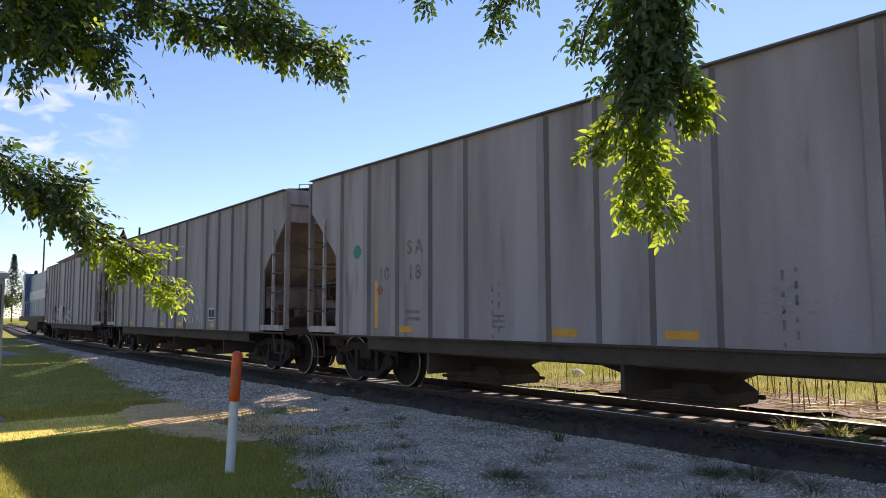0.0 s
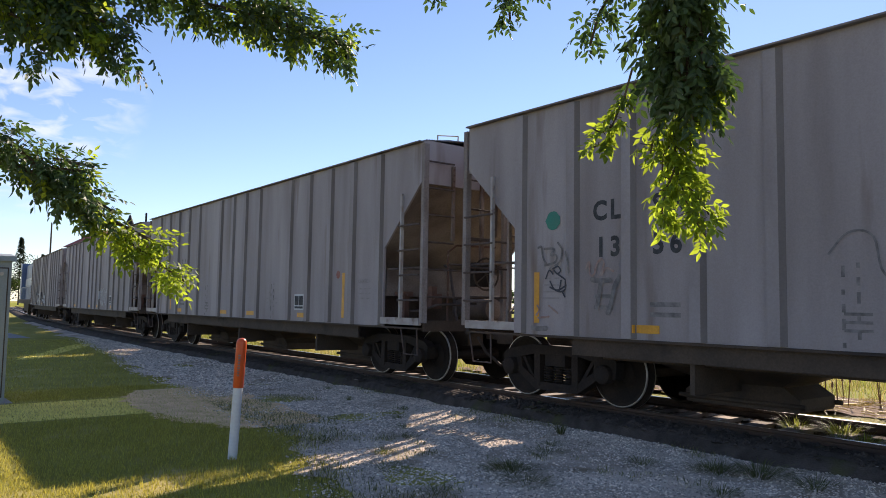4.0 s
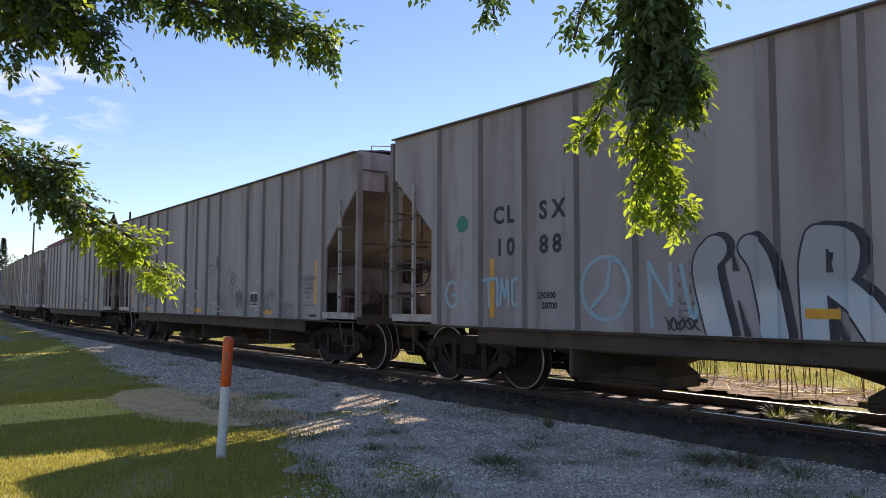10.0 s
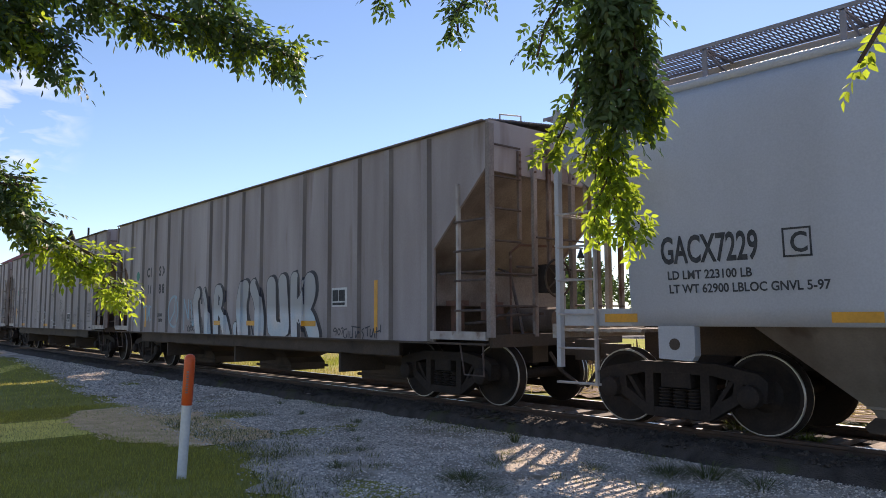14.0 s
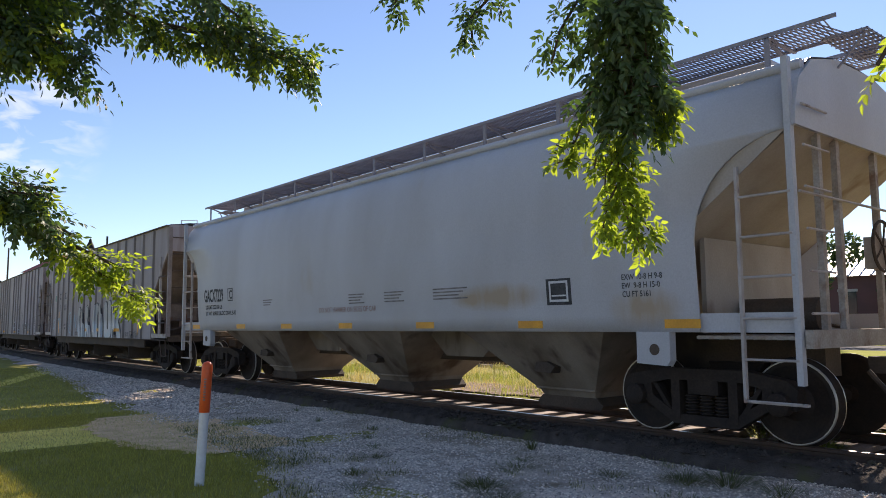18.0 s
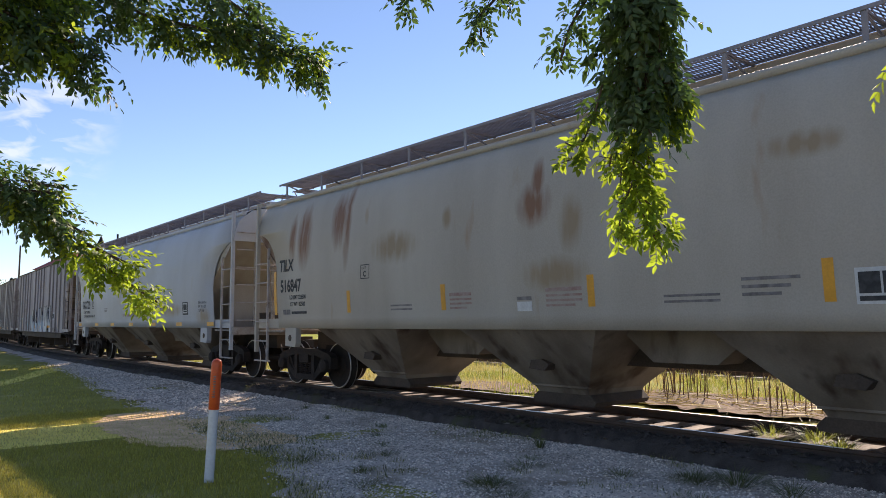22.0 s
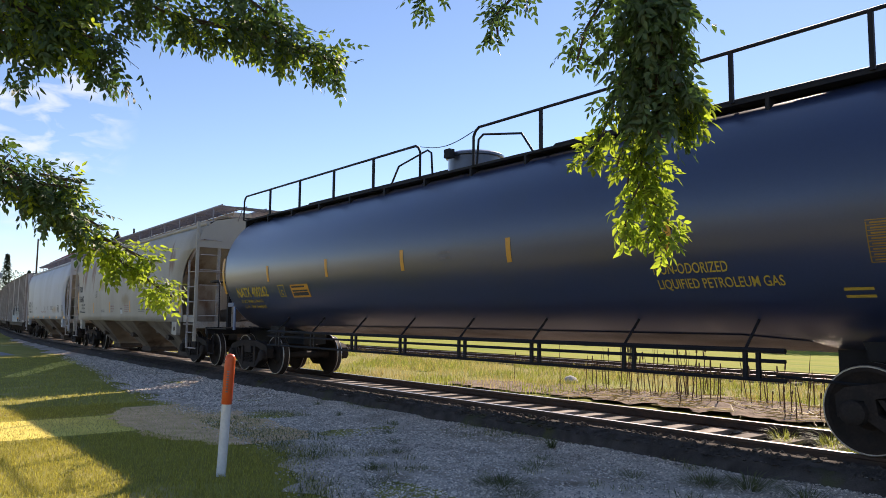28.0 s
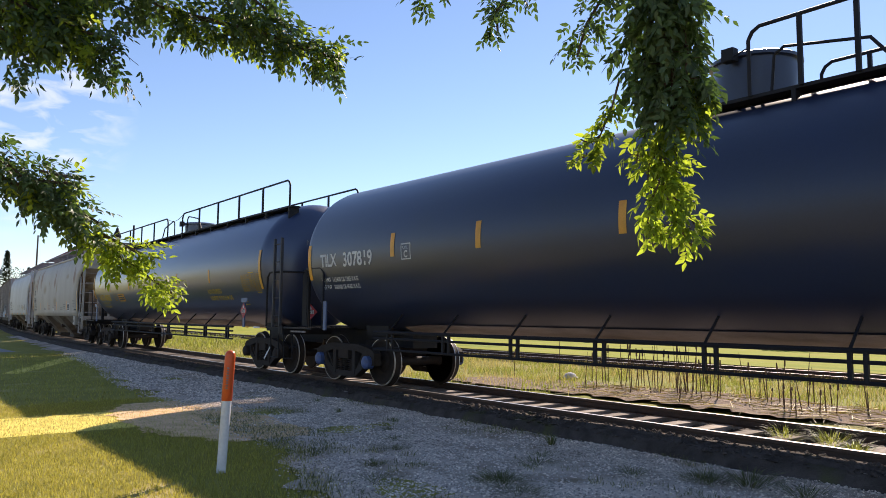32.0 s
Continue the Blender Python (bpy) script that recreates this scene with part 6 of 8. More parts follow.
t_mark(car_e, "stencil_line", "NON-ODORIZED", 0.13, 13.36 + o, 1.90, YELLOW_INK, 0.002, 0.70)
t_mark(car_e, "stencil_line", "LIQUIFIED PETROLEUM GAS", 0.13, 13.38 + o, 1.73, YELLOW_INK, 0.002, 0.70)
for k in range(2):
    t_bar(car_e, "stencil_line", 0.28, 0.035, 15.5 + o, 1.66 - 0.07 * k, YELLOW_INK)
    t_bar(car_e, "stencil_line", 0.3, 0.04, 9.3 + o, 2.4 - 0.09 * k, FADED_INK)
for i in range(9):
    t_bar(car_e, "data_table_line", 1.08, 0.009, 15.82 + o, 1.91 + 0.049 * i, WORN_YELLOW)
for x in (0.0, 0.50, 0.70, 0.90, 1.07):
    t_bar(car_e, "data_table_rule", 0.012, 0.40, 15.82 + o + x, 1.91, WORN_YELLOW)
for i in range(8):
    for x, w in ((0.04, 0.42 - 0.06 * (i % 3)), (0.54, 0.11), (0.75, 0.1), (0.94, 0.09)):
        t_bar(car_e, "data_table_entry", w, 0.016, 15.82 + o + x, 1.93 + 0.049 * i, WORN_YELLOW)
t_bar(car_e, "data_table_title", 0.3, 0.03, 16.3 + o, 2.33, YELLOW_INK)
t_bar(car_e, "data_table_title", 0.24, 0.03, 16.62 + o, 1.86, YELLOW_INK)
for x, w, m in ((16.32, 0.16, YELLOW), (16.78, 0.34, POST_WHITE), (17.15, 0.30, YELLOW)):
    part("sill_label", Shape().box(x + o, x + o + w, -1.525, -1.515, 1.04, 1.075), m, car_e)
part("frame_stencil", Shape().box(-0.2, 0.08, -0.004, 0.0, -0.025, 0.025).box(0.1, 0.3, -0.004, 0.0, -0.02, 0.02), SPRAY_PALE, car_e, "faded white stencil on the truck frame", at=pose(LEN_E / 2 - 1.82 + 0.33, -1.14, 0.44, 0, -42, 0))
placard(car_e, pose(16.26 + o, -1.57, 1.44), "1075")
part("placard_holder", Shape().box(16.26 + o - 0.16, 16.26 + o + 0.16, -1.565, -1.545, 1.64, 1.74), LOCO_BLUE, car_e)
part("placard_holder", Shape().box(1.0 + o - 0.17, 1.0 + o + 0.17, -1.545, -1.53, 1.62, 1.72), LOCO_BLUE, car_e)
part("placard_holder", Shape().box(8.985, 9.015, -0.55, -0.52, 1.08, 1.6), TANK_IRON, car_e)
placard(car_e, pose(9.0, -0.57, 1.42, 0, 0, 35), "1075")
head = lay("stencil_letter", lettering("NATX 400262", 0.13, 0.002, 0.74), FADED_INK, car_e, 0, 0, lambda z: 0.0)
for v in head.data.vertices:
    y, z = -0.62 + v.co.x, 2.98 + v.co.z
    v.co = (8.95 - 0.75 * (1 - math.sqrt(max(0.0, 1 - (y * y + (z - T_Z) ** 2) / T_R ** 2))) + 0.012, y, z)

car_f = tank_car("black tank car with white stencils and blue bearing caps", LEN_F, 9.6, False, MESH_CAP_BLUE, (0.03, 0.52, 4.67), TANK_BLACK)
TRAIN.append((car_f, 50.6))
o = 41.3 - 50.6
for x in (3.33, 5.6, 8.3, 13.8):
    t_bar(car_f, "yellow_stripe", 0.12, 0.42, x + o, 2.38, YELLOW, "upright yellow reflective stripe")
t_bar(car_f, "yellow_stripe", 0.12, 0.72, 0.36 + o, 2.06, YELLOW, "tall yellow reflective stripe")
t_mark(car_f, "stencil_letter", "TILX", 0.25, 0.87 + o, 2.31, WHITE_INK, 0.008, 0.86)
t_mark(car_f, "stencil_figure", "307819", 0.27, 1.72 + o, 2.29, WHITE_INK, 0.008, 0.92)
t_mark(car_f, "stencil_line", "LD LMT  162400 LB 7365 0 KG", 0.09, 0.82 + o, 2.01, WHITE_INK, 0.002, 0.84)
t_mark(car_f, "stencil_line", "LT WT   100600 LB 4565 0 KG", 0.09, 0.82 + o, 1.87, WHITE_INK, 0.002, 0.84)
for x, z, w, h_ in ((3.65, 2.31, 0.28, 0.02), (3.65, 2.57, 0.28, 0.02), (3.65, 2.31, 0.02, 0.28), (3.91, 2.31, 0.02, 0.28)):
    t_bar(car_f, "stencil_frame", w, h_, x + o, z, WHITE_INK)
t_mark(car_f, "stencil_letter", "C", 0.12, 3.73 + o, 2.35, WHITE_INK)
t_mark(car_f, "stencil_line", "PLATE", 0.055, 3.68 + o, 2.49, WHITE_INK, 0.0, 0.8)
part("sill_stencil", Shape().box(o - 0.3, o + 0.35, -1.535, -1.525, 0.985, 1.02), FADED_INK, car_f)

# ---- locomotive far ahead ----
def locomotive():
    loco = thing("locomotive", "blue and grey-white diesel locomotive with striped flank", "locomotive", "cars of the freight train")
    part("underframe", Shape().box(-8.5, 8.5, -1.5, 1.5, 1.0, 1.35), UNDER, loco)
    part("fuel_tank", Shape().prism([(-3, 0.4), (3, 0.4), (3.3, 1.0), (-3.3, 1.0)], -1.3, 1.3), UNDER, loco)
    part("long_hood", Shape().prism([(-4.6, 1.35), (8.1, 1.35), (8.1, 3.9), (7.7, 4.25), (-4.6, 4.25)], -1.15, 1.15), LOCO_BLUE, loco)
    part("hood_stripe", Shape().box(-4.6, 8.1, -1.18, -1.16, 2.5, 3.1), LOCO_WHITE, loco, "grey-white flank stripe")
    part("cab", Shape().prism([(-6.8, 1.35), (-4.6, 1.35), (-4.6, 4.5), (-6.6, 4.5)], -1.5, 1.5), LOCO_BLUE, loco)
    part("cab_window", Shape().box(-6.2, -5.2, -1.52, -1.50, 3.3, 4.0), GLASS_DARK, loco)
    part("nose", Shape().prism([(-8.2, 1.35), (-6.8, 1.35), (-6.8, 3.2), (-8.0, 3.0)], -0.9, 0.9), LOCO_BLUE, loco)
    part("walkway_rail", Shape().tube([(-4.5, -1.48, 2.35), (8.2, -1.48, 2.35)], 0.02), LOCO_WHITE, loco)
    for k in range(10):
        part("rail_stanchion", Shape().tube([(-4.5 + 1.4 * k, -1.48, 1.35), (-4.5 + 1.4 * k, -1.48, 2.36)], 0.018), LOCO_WHITE, loco)
    for q in (-1, 1):
        truck(loco, q * 5.6, phase=q)
        coupler(loco, q * 8.5, q)
    return loco


TRAIN.append((locomotive(), -108.4))


# ---- ground and track ----
GZ = -0.30


def sheet(name, xs, edge0, edge1, z, material, label="", rows=1, rough=0.0, seed=0):
    """A strip of ground between two edges, each a function of x, in the setting."""
    rng = random.Random(seed)
    rings = []
    for x in xs:
        a, b = edge0(x), edge1(x)
        rings.append([(x, a + (b - a) * k / rows, z(x, a + (b - a) * k / rows) + rng.uniform(-rough, rough)) for k in range(rows + 1)])
    ob = part(name, Shape().loft(rings[::-1], closed=False, caps=False), material)
    return tagged(ob, label, kind="structure")


def steps(a, b, d):
    n = max(1, round((b - a) / d))
    return [a + (b - a) * k / n for k in range(n + 1)]


def wobble(x, seed, size=0.25):
    return size * (noise.noise((x * 0.9, seed, 0)) + 0.6 * noise.noise((x * 2.7, seed, 3)) + 0.4 * noise.noise((x * 7.1, seed, 6)))


tagged(part("ground", Shape().add([(-900, -700, GZ), (700, -700, GZ), (700, 900, GZ), (-900, 900, GZ)], [(0, 1, 2, 3)]), LAWN), "mown green lawn", kind="structure")
GRAVEL_EDGE = [(-60.0, 9.8), (-32.7, 7.5), (-25.1, 6.65), (-17.0, 5.3), (-11.8, 4.8), (-8.3, 4.45), (-6.3, 3.67), (-4.8, 2.65), (-3.24, 1.06), (3.0, -0.9), (40.0, -3.0)]


def gravel_edge(x):
    for (x0, y0), (x1, y1) in zip(GRAVEL_EDGE, GRAVEL_EDGE[1:]):
        if x <= x1:
            return y0 + (y1 - y0) * (x - x0) / (x1 - x0)
    return -0.5


def gravel_z(x, y):
    return GZ + 0.008 + 0.05 * max(0, min(1, (y - track_y(x) + 2.3) / 0.9)) + 0.02 * noise.noise((x * 0.8, y * 0.8, 4))


sheet("gravel", steps(-60, 38, 0.14), lambda x: gravel_edge(x) + wobble(x, 1.5, 0.45), lambda x: track_y(x) - 1.3, lambda x, y: gravel_z(x, y), GRAVEL, "pale crushed limestone gravel", 14)
# a band of bounced sunlight, painted from the lawn into bare ground
sheet("dry_grass", steps(-13.3, -11.3, 0.06), lambda x: 0.2, lambda x: 4.35 + wobble(x, 7, 0.35) - 0.6 * abs((x + 12.3) / 1.0) ** 4, lambda x, y: GZ + 0.004, BAND_LIT, "band of lawn painted yellow as if sunlit", 8)
sheet("bare_soil", steps(-14.2, -9.2, 0.06), lambda x: 4.55 - 1.05 * math.sqrt(max(0, 1 - ((x + 11.7) / 2.7) ** 2)) + wobble(x, 9, 0.3), lambda x: 4.85 + 0.75 * math.sqrt(max(0, 1 - ((x + 11.7) / 2.7) ** 2)) + wobble(x, 11, 0.3), lambda x, y: GZ + 0.012, SOIL_LIT, "bare soil painted brighter as if sunlit", 6)
# a thinner strip of the same painted light
sheet("dry_grass", steps(-31, -23, 0.2), lambda x: 3.6 + 0.42 * (-23 - x) + wobble(x, 15, 0.25), lambda x: 4.1 + 0.46 * (-23 - x) + wobble(x, 17, 0.25), lambda x, y: GZ + 0.004, BAND_LIT, "thin strip of lawn painted as if sunlit")
# asphalt added out of view to darken what the tanks mirror
sheet("road", [-32, 30], lambda x: -31, lambda x: -5, lambda x, y: GZ + 0.004, ASPHALT, "unseen grey asphalt sheet added behind the viewer")
sheet("pavement", [-50, -36], lambda x: -20, lambda x: 6.2, lambda x, y: GZ + 0.004, CONCRETE, "pale concrete driveway")


def bed(name, shift, zs, material, x0, x1, label):
    """A ballast bed along the bent line: zs are (offset, height) across it."""
    rng = random.Random(4)
    rings = []
    for x in steps(x0, x1, 0.5):
        rings.append([(x, track_y(x) + shift + o + rng.uniform(-0.05, 0.05), z + rng.uniform(-0.012, 0.012)) for o, z in zs])
    return tagged(part(name, Shape().loft(rings[::-1], closed=False, caps=False), material, smooth=60), label, kind="structure")


bed("ballast", 0.0, [(-1.55, GZ - 0.02), (-1.38, -0.13), (-1.0, -0.08), (-0.84, -0.085), (-0.66, -0.185), (-0.4, -0.19), (0.4, -0.19), (1.0, -0.18), (1.5, -0.18), (2.3, -0.26)], BALLAST, -170, 24, "dark cinder ballast with weeds")
sheet("field", steps(-170, 24, 1.0), lambda x: track_y(x) + 1.9, lambda x: track_y(x) + 13.8, lambda x, y: -0.22 + 0.03 * noise.noise((x * 0.4, y * 0.4, 0)), FIELD, "rough sunlit grass between the tracks", 14, 0.02, 3)
sheet("dead_litter", steps(-14.2, -1.5, 0.15), lambda x: 11.6 + wobble(x, 21, 0.4), lambda x: 13.2 + 1.1 * math.sin((x + 14.2) / 12.7 * math.pi) + wobble(x, 23, 0.5), lambda x, y: -0.165 + 0.03 * noise.noise((x * 2, y * 2, 0)), MULCH, "litter of fallen dead stalks", 6, 0.012, 8)
sheet("verge", [-400, 24], lambda x: track_y(max(x, -170)) + 13.7, lambda x: 40.0 - 0.16 * x, lambda x, y: -0.2, GREENFIELD, "bright mown grass verge")
sheet("road", [-400, 60], lambda x: 40.0 - 0.16 * x, lambda x: 48.0 - 0.16 * x, lambda x, y: -0.19, ASPHALT, "grey asphalt road")
sheet("verge", [-400, 60], lambda x: 48.0 - 0.16 * x, lambda x: 300.0, lambda x, y: -0.2, GREENFIELD, "mown grass beyond the road")

RAIL_SECTION = [(-0.07, -0.132), (0.07, -0.132), (0.07, -0.122), (0.012, -0.108), (0.012, -0.05), (0.036, -0.038), (0.036, -0.006), (0.028, 0.0), (-0.028, 0.0), (-0.036, -0.006), (-0.036, -0.038), (-0.012, -0.05), (-0.012, -0.108), (-0.07, -0.122)]


def rail(name, shift, lift, label):
    rings = [[(x, track_y(x) + shift + o, z + lift) for o, z in RAIL_SECTION] for x in steps(-170, 24, 1.0)]
    me = Shape().loft(rings).mesh(name, RAIL)
    me.materials.append(RAILTOP)
    for p in me.polygons:
        if p.normal.z > 0.9 and p.center.z > lift - 0.02:
            p.material_index = 1
    return tagged(part(name, me, None), label, kind="structure")


rail("rail", -0.7535, 0.0, "rusty rail with a bright worn head")
rail("rail", 0.7535, 0.0, "rusty rail with a bright worn head")
rail("rail", 11.0 - 0.7535, -0.03, "rusty rail of the second track")
rail("rail", 11.0 + 0.7535, -0.03, "rusty rail of the second track")

# ---- lawn and gravel cover ----
def blades(name, count, region, tall, wide, material, label, seed, keep=None, lean=0.6, base=GZ):
    """Many single grass blades as one object."""
    rng = random.Random(seed)
    v, f = [], []
    while count:
        x, y = rng.uniform(region[0], region[1]), rng.uniform(region[2], region[3])
        if keep and not keep(x, y, rng):
            continue
        count -= 1
        h, w, a = rng.uniform(*tall), rng.uniform(*wide), rng.uniform(0, 2 * math.pi)
        z = base(x, y) if callable(base) else base
        dx, dy = math.cos(a), math.sin(a)
        lx, ly = rng.uniform(-lean, lean) * h, rng.uniform(-lean, lean) * h
        b = len(v)
        v += [(x - dx * w, y - dy * w, z - 0.005), (x + dx * w, y + dy * w, z - 0.005), (x + lx * 0.4 + dx * w * 0.7, y + ly * 0.4 + dy * w * 0.7, z + h * 0.6), (x + lx * 0.4 - dx * w * 0.7, y + ly * 0.4 - dy * w * 0.7, z + h * 0.6), (x + lx, y + ly, z + h)]
        f += [(b, b + 1, b + 2, b + 3), (b + 3, b + 2, b + 4)]
    me = bpy.data.meshes.new(name)
    me.from_pydata(v, [], f)
    me.materials.append(material)
    return tagged(new(name, me), label, "grass", kind="stuff")


def on_lawn(x, y, rng):
    # green blades thin out over the painted light band and soil patch
    band = 1 - abs((x + 12.3) / 1.2) ** 3
    if y < 4.6 and band > 0 and rng.random() < 0.6 + 0.4 * band:
        return False
    if ((x + 11.7) / 2.7) ** 2 + ((y - 4.6) / 1.0) ** 2 < 1 and rng.random() < 0.93:
        return False
    return y < gravel_edge(x) + rng.uniform(-0.5, 0.35) and y > 0.3


blades("lawn_grass", 46000, (-15, -5, 0.7, 5.2), (0.02, 0.055), (0.002, 0.005), GRASS_BLADE, "short mown lawn grass", 11, on_lawn)
blades("lawn_grass", 16000, (-34, -15, 0.8, 8.2), (0.025, 0.06), (0.004, 0.009), GRASS_BLADE, "short mown lawn grass", 12, on_lawn)
# pale blades that brighten the painted light band
blades("straw_grass", 11000, (-14.0, -9.6, 0.8, 5.4), (0.015, 0.04), (0.002, 0.005), STRAW, "straw-coloured blades over the painted light band", 13, lambda x, y, r: abs(x + 12.3) < r.triangular(0.2, 1.4, 0.9) or (y > 3.6 and abs(x + 11.7) < 2.3))


def stones(name, count, region, size, material, label, seed, keep=None, base=GZ):
    rng = random.Random(seed)
    v, f = [], []
    while count:
        x, y = rng.uniform(region[0], region[1]), rng.uniform(region[2], region[3])
        if keep and not keep(x, y, rng):
            continue
        count -= 1
        r = rng.uniform(*size) * rng.uniform(0.6, 1.0)
        z = (base(x, y) if callable(base) else base) + r * 0.2
        a = rng.uniform(0, 6.28)
        b = len(v)
        for k in range(5):
            q = a + k * 2 * math.pi / 5
            rr = r * rng.uniform(0.75, 1.2)
            v.append((x + math.cos(q) * rr, y + math.sin(q) * rr, z + rng.uniform(-0.2, 0.25) * r))
        v += [(x + rng.uniform(-0.3, 0.3) * r, y + rng.uniform(-0.3, 0.3) * r, z + r * rng.uniform(0.5, 0.8)), (x, y, z - r * 0.6)]
        for k in range(5):
            f += [(b + k, b + (k + 1) % 5, b + 5), (b + (k + 1) % 5, b + k, b + 6)]
    me = bpy.data.meshes.new(name)
    me.from_pydata(v, [], f)
    me.materials.append(material)
    return tagged(new(name, me), label, "gravel", kind="stuff")


def on_gravel(x, y, rng):
    bare = noise.noise((x * 0.9, y * 0.9, 5)) + 0.5 * noise.noise((x * 3.1, y * 3.1, 8)) > 0.12
    return gravel_edge(x) + rng.uniform(-0.4, 0.5) < y < track_y(x) - 1.35 and not (bare and rng.random() < 0.7)


stones("gravel_stones", 56000, (-14, -1.5, 1.8, 8.0), (0.006, 0.021), STONE, "loose pale limestone chips", 21, on_gravel, gravel_z)
stones("gravel_stones", 14000, (-34, -14, 4.5, 9.9), (0.015, 0.035), STONE, "loose pale limestone chips", 22, on_gravel, gravel_z)
stones("ballast_stones", 16000, (-30, 0, 7.0, 11.4), (0.02, 0.05), BALLAST, "dark ballast stones", 23, lambda x, y, r: -1.4 < y - track_y(x) < 1.5 and abs(abs(y - track_y(x)) - 0.75) > 0.09, lambda x, y: -0.085 - 0.12 * max(0, track_y(x) - 1.0 - y) if y < track_y(x) - 0.8 else -0.195)


# ---- weeds ----
def tuft(x, y, z, n, tall, spread, material, label, seed):
    rng = random.Random(seed)
    v, f = [], []
    for _ in range(n):
        a, r, h = rng.uniform(0, 6.28), spread * rng.random() ** 0.7, rng.uniform(0.4, 1.0) * tall
        px, py = math.cos(a) * r * 0.4, math.sin(a) * r * 0.4
        ex, ey = math.cos(a) * (r + 0.35 * h), math.sin(a) * (r + 0.35 * h)
        w = rng.uniform(0.002, 0.005) if tall > 0.13 else rng.uniform(0.0012, 0.003)
        nx, ny = -math.sin(a) * w, math.cos(a) * w
        b = len(v)
        v += [(px - nx, py - ny, 0), (px + nx, py + ny, 0), ((px + ex) / 2 + nx, (py + ey) / 2 + ny, h * 0.75), ((px + ex) / 2 - nx, (py + ey) / 2 - ny, h * 0.75), (ex, ey, h * rng.uniform(0.75, 1.0))]
        f += [(b, b + 1, b + 2, b + 3), (b + 3, b + 2, b + 4)]
    me = bpy.data.meshes.new("weed_tuft")
    me.from_pydata(v, [], f)
    me.materials.append(material)
    ob = new("weed_tuft", me)
    ob.matrix_basis = pose(x, y, z)
    return tagged(ob, label, "weed", "weeds by the track")


for i, (x, y, n, tall, spread) in enumerate(((-5.55, 5.3, 60, 0.12, 0.2), (-6.9, 4.7, 40, 0.10, 0.16), (-7.6, 5.5, 36, 0.10, 0.15), (-4.9, 6.6, 40, 0.12, 0.2), (-4.3, 6.9, 46, 0.16, 0.22), (-6.2, 6.6, 26, 0.09, 0.14), (-8.9, 6.3, 24, 0.10, 0.12), (-9.6, 6.9, 20, 0.12, 0.1), (-5.2, 4.1, 30, 0.08, 0.2), (-10.9, 6.7, 20, 0.14, 0.08), (-12.5, 7.2, 20, 0.12, 0.1), (-3.7, 6.1, 34, 0.12, 0.18), (-6.6, 7.2, 18, 0.2, 0.08), (-5.4, 5.2, 70, 0.13, 0.3), (-5.0, 5.0, 50, 0.1, 0.26), (-4.2, 6.9, 60, 0.14, 0.3), (-3.9, 7.1, 60, 0.18, 0.3), (-3.3, 7.0, 50, 0.16, 0.24), (-5.9, 6.2, 40, 0.1, 0.25), (-8.2, 5.9, 30, 0.1, 0.2), (-7.9, 4.5, 40, 0.1, 0.25), (-6.3, 4.3, 40, 0.09, 0.25))):
    tuft(x, y, gravel_z(x, y) - 0.005, n * 3, tall * 0.75, spread * 1.7, WEED_DULL, "low dull green weed growing in gravel", 300 + i)
for i in range(18):
    rng = random.Random(400 + i)
    x = rng.uniform(-4.9, -2.0)
    y = track_y(x) + rng.choice((rng.uniform(-0.45, 0.55), rng.uniform(0.95, 1.5), rng.uniform(0.3, 0.6)))
    tuft(x, y, -0.18, 90, rng.uniform(0.12, 0.28), 0.34, WEED, "bushy yellow-green weed between the rails", 500 + i)


def weedy(x, y, rng):
    if not gravel_edge(x) - 0.2 < y < track_y(x) - 1.2:
        return False
    near_edge = max(0, 1 - (y - gravel_edge(x)) / 0.9) * 0.5 + max(0, 1 - (track_y(x) - 1.5 - y) / 0.5) * 0.4
    return noise.noise((x * 0.9, y * 0.9, 5)) + 0.5 * noise.noise((x * 3.1, y * 3.1, 8)) + near_edge > 0.25 + 0.35 * rng.random()


blades("gravel_weeds", 7000, (-13, -1.5, 2.0, 7.9), (0.015, 0.07), (0.002, 0.005), WEED_DULL, "sparse dull weeds in the gravel", 41, weedy, 0.9, gravel_z)
blades("gravel_straw", 4500, (-13, -1.5, 2.0, 7.9), (0.01, 0.04), (0.001, 0.003), STRAW, "dead straw scattered in the gravel", 42, weedy, 2.2, gravel_z)


def field_z(x, y):
    return -0.24


blades("field_grass", 15000, (-34, -2, 11.2, 18.8), (0.06, 0.26), (0.005, 0.012), WEED, "tall yellow-green field grass", 31, lambda x, y, r: (noise.noise((x * 0.5, y * 0.5, 2)) > -0.12 + 0.2 * r.random()) and not (-10.5 < x < -2.5 and y < 13.6), 0.5, field_z)
blades("field_straw", 9000, (-34, -2, 11.0, 18.8), (0.07, 0.34), (0.004, 0.009), STRAW, "tall dry field grass", 32, lambda x, y, r: noise.noise((x * 0.5, y * 0.5, 9)) > -0.05 and not (-10.0 < x < -2.5 and y < 13.2), 0.5, field_z)
blades("field_grass", 9000, (-90, -34, 12, 26), (0.10, 0.4), (0.012, 0.03), WEED, "tall yellow-green field grass", 33, lambda x, y, r: 2.3 < y - track_y(x) < 9.5, 0.5, field_z)
rng = random.Random(77)
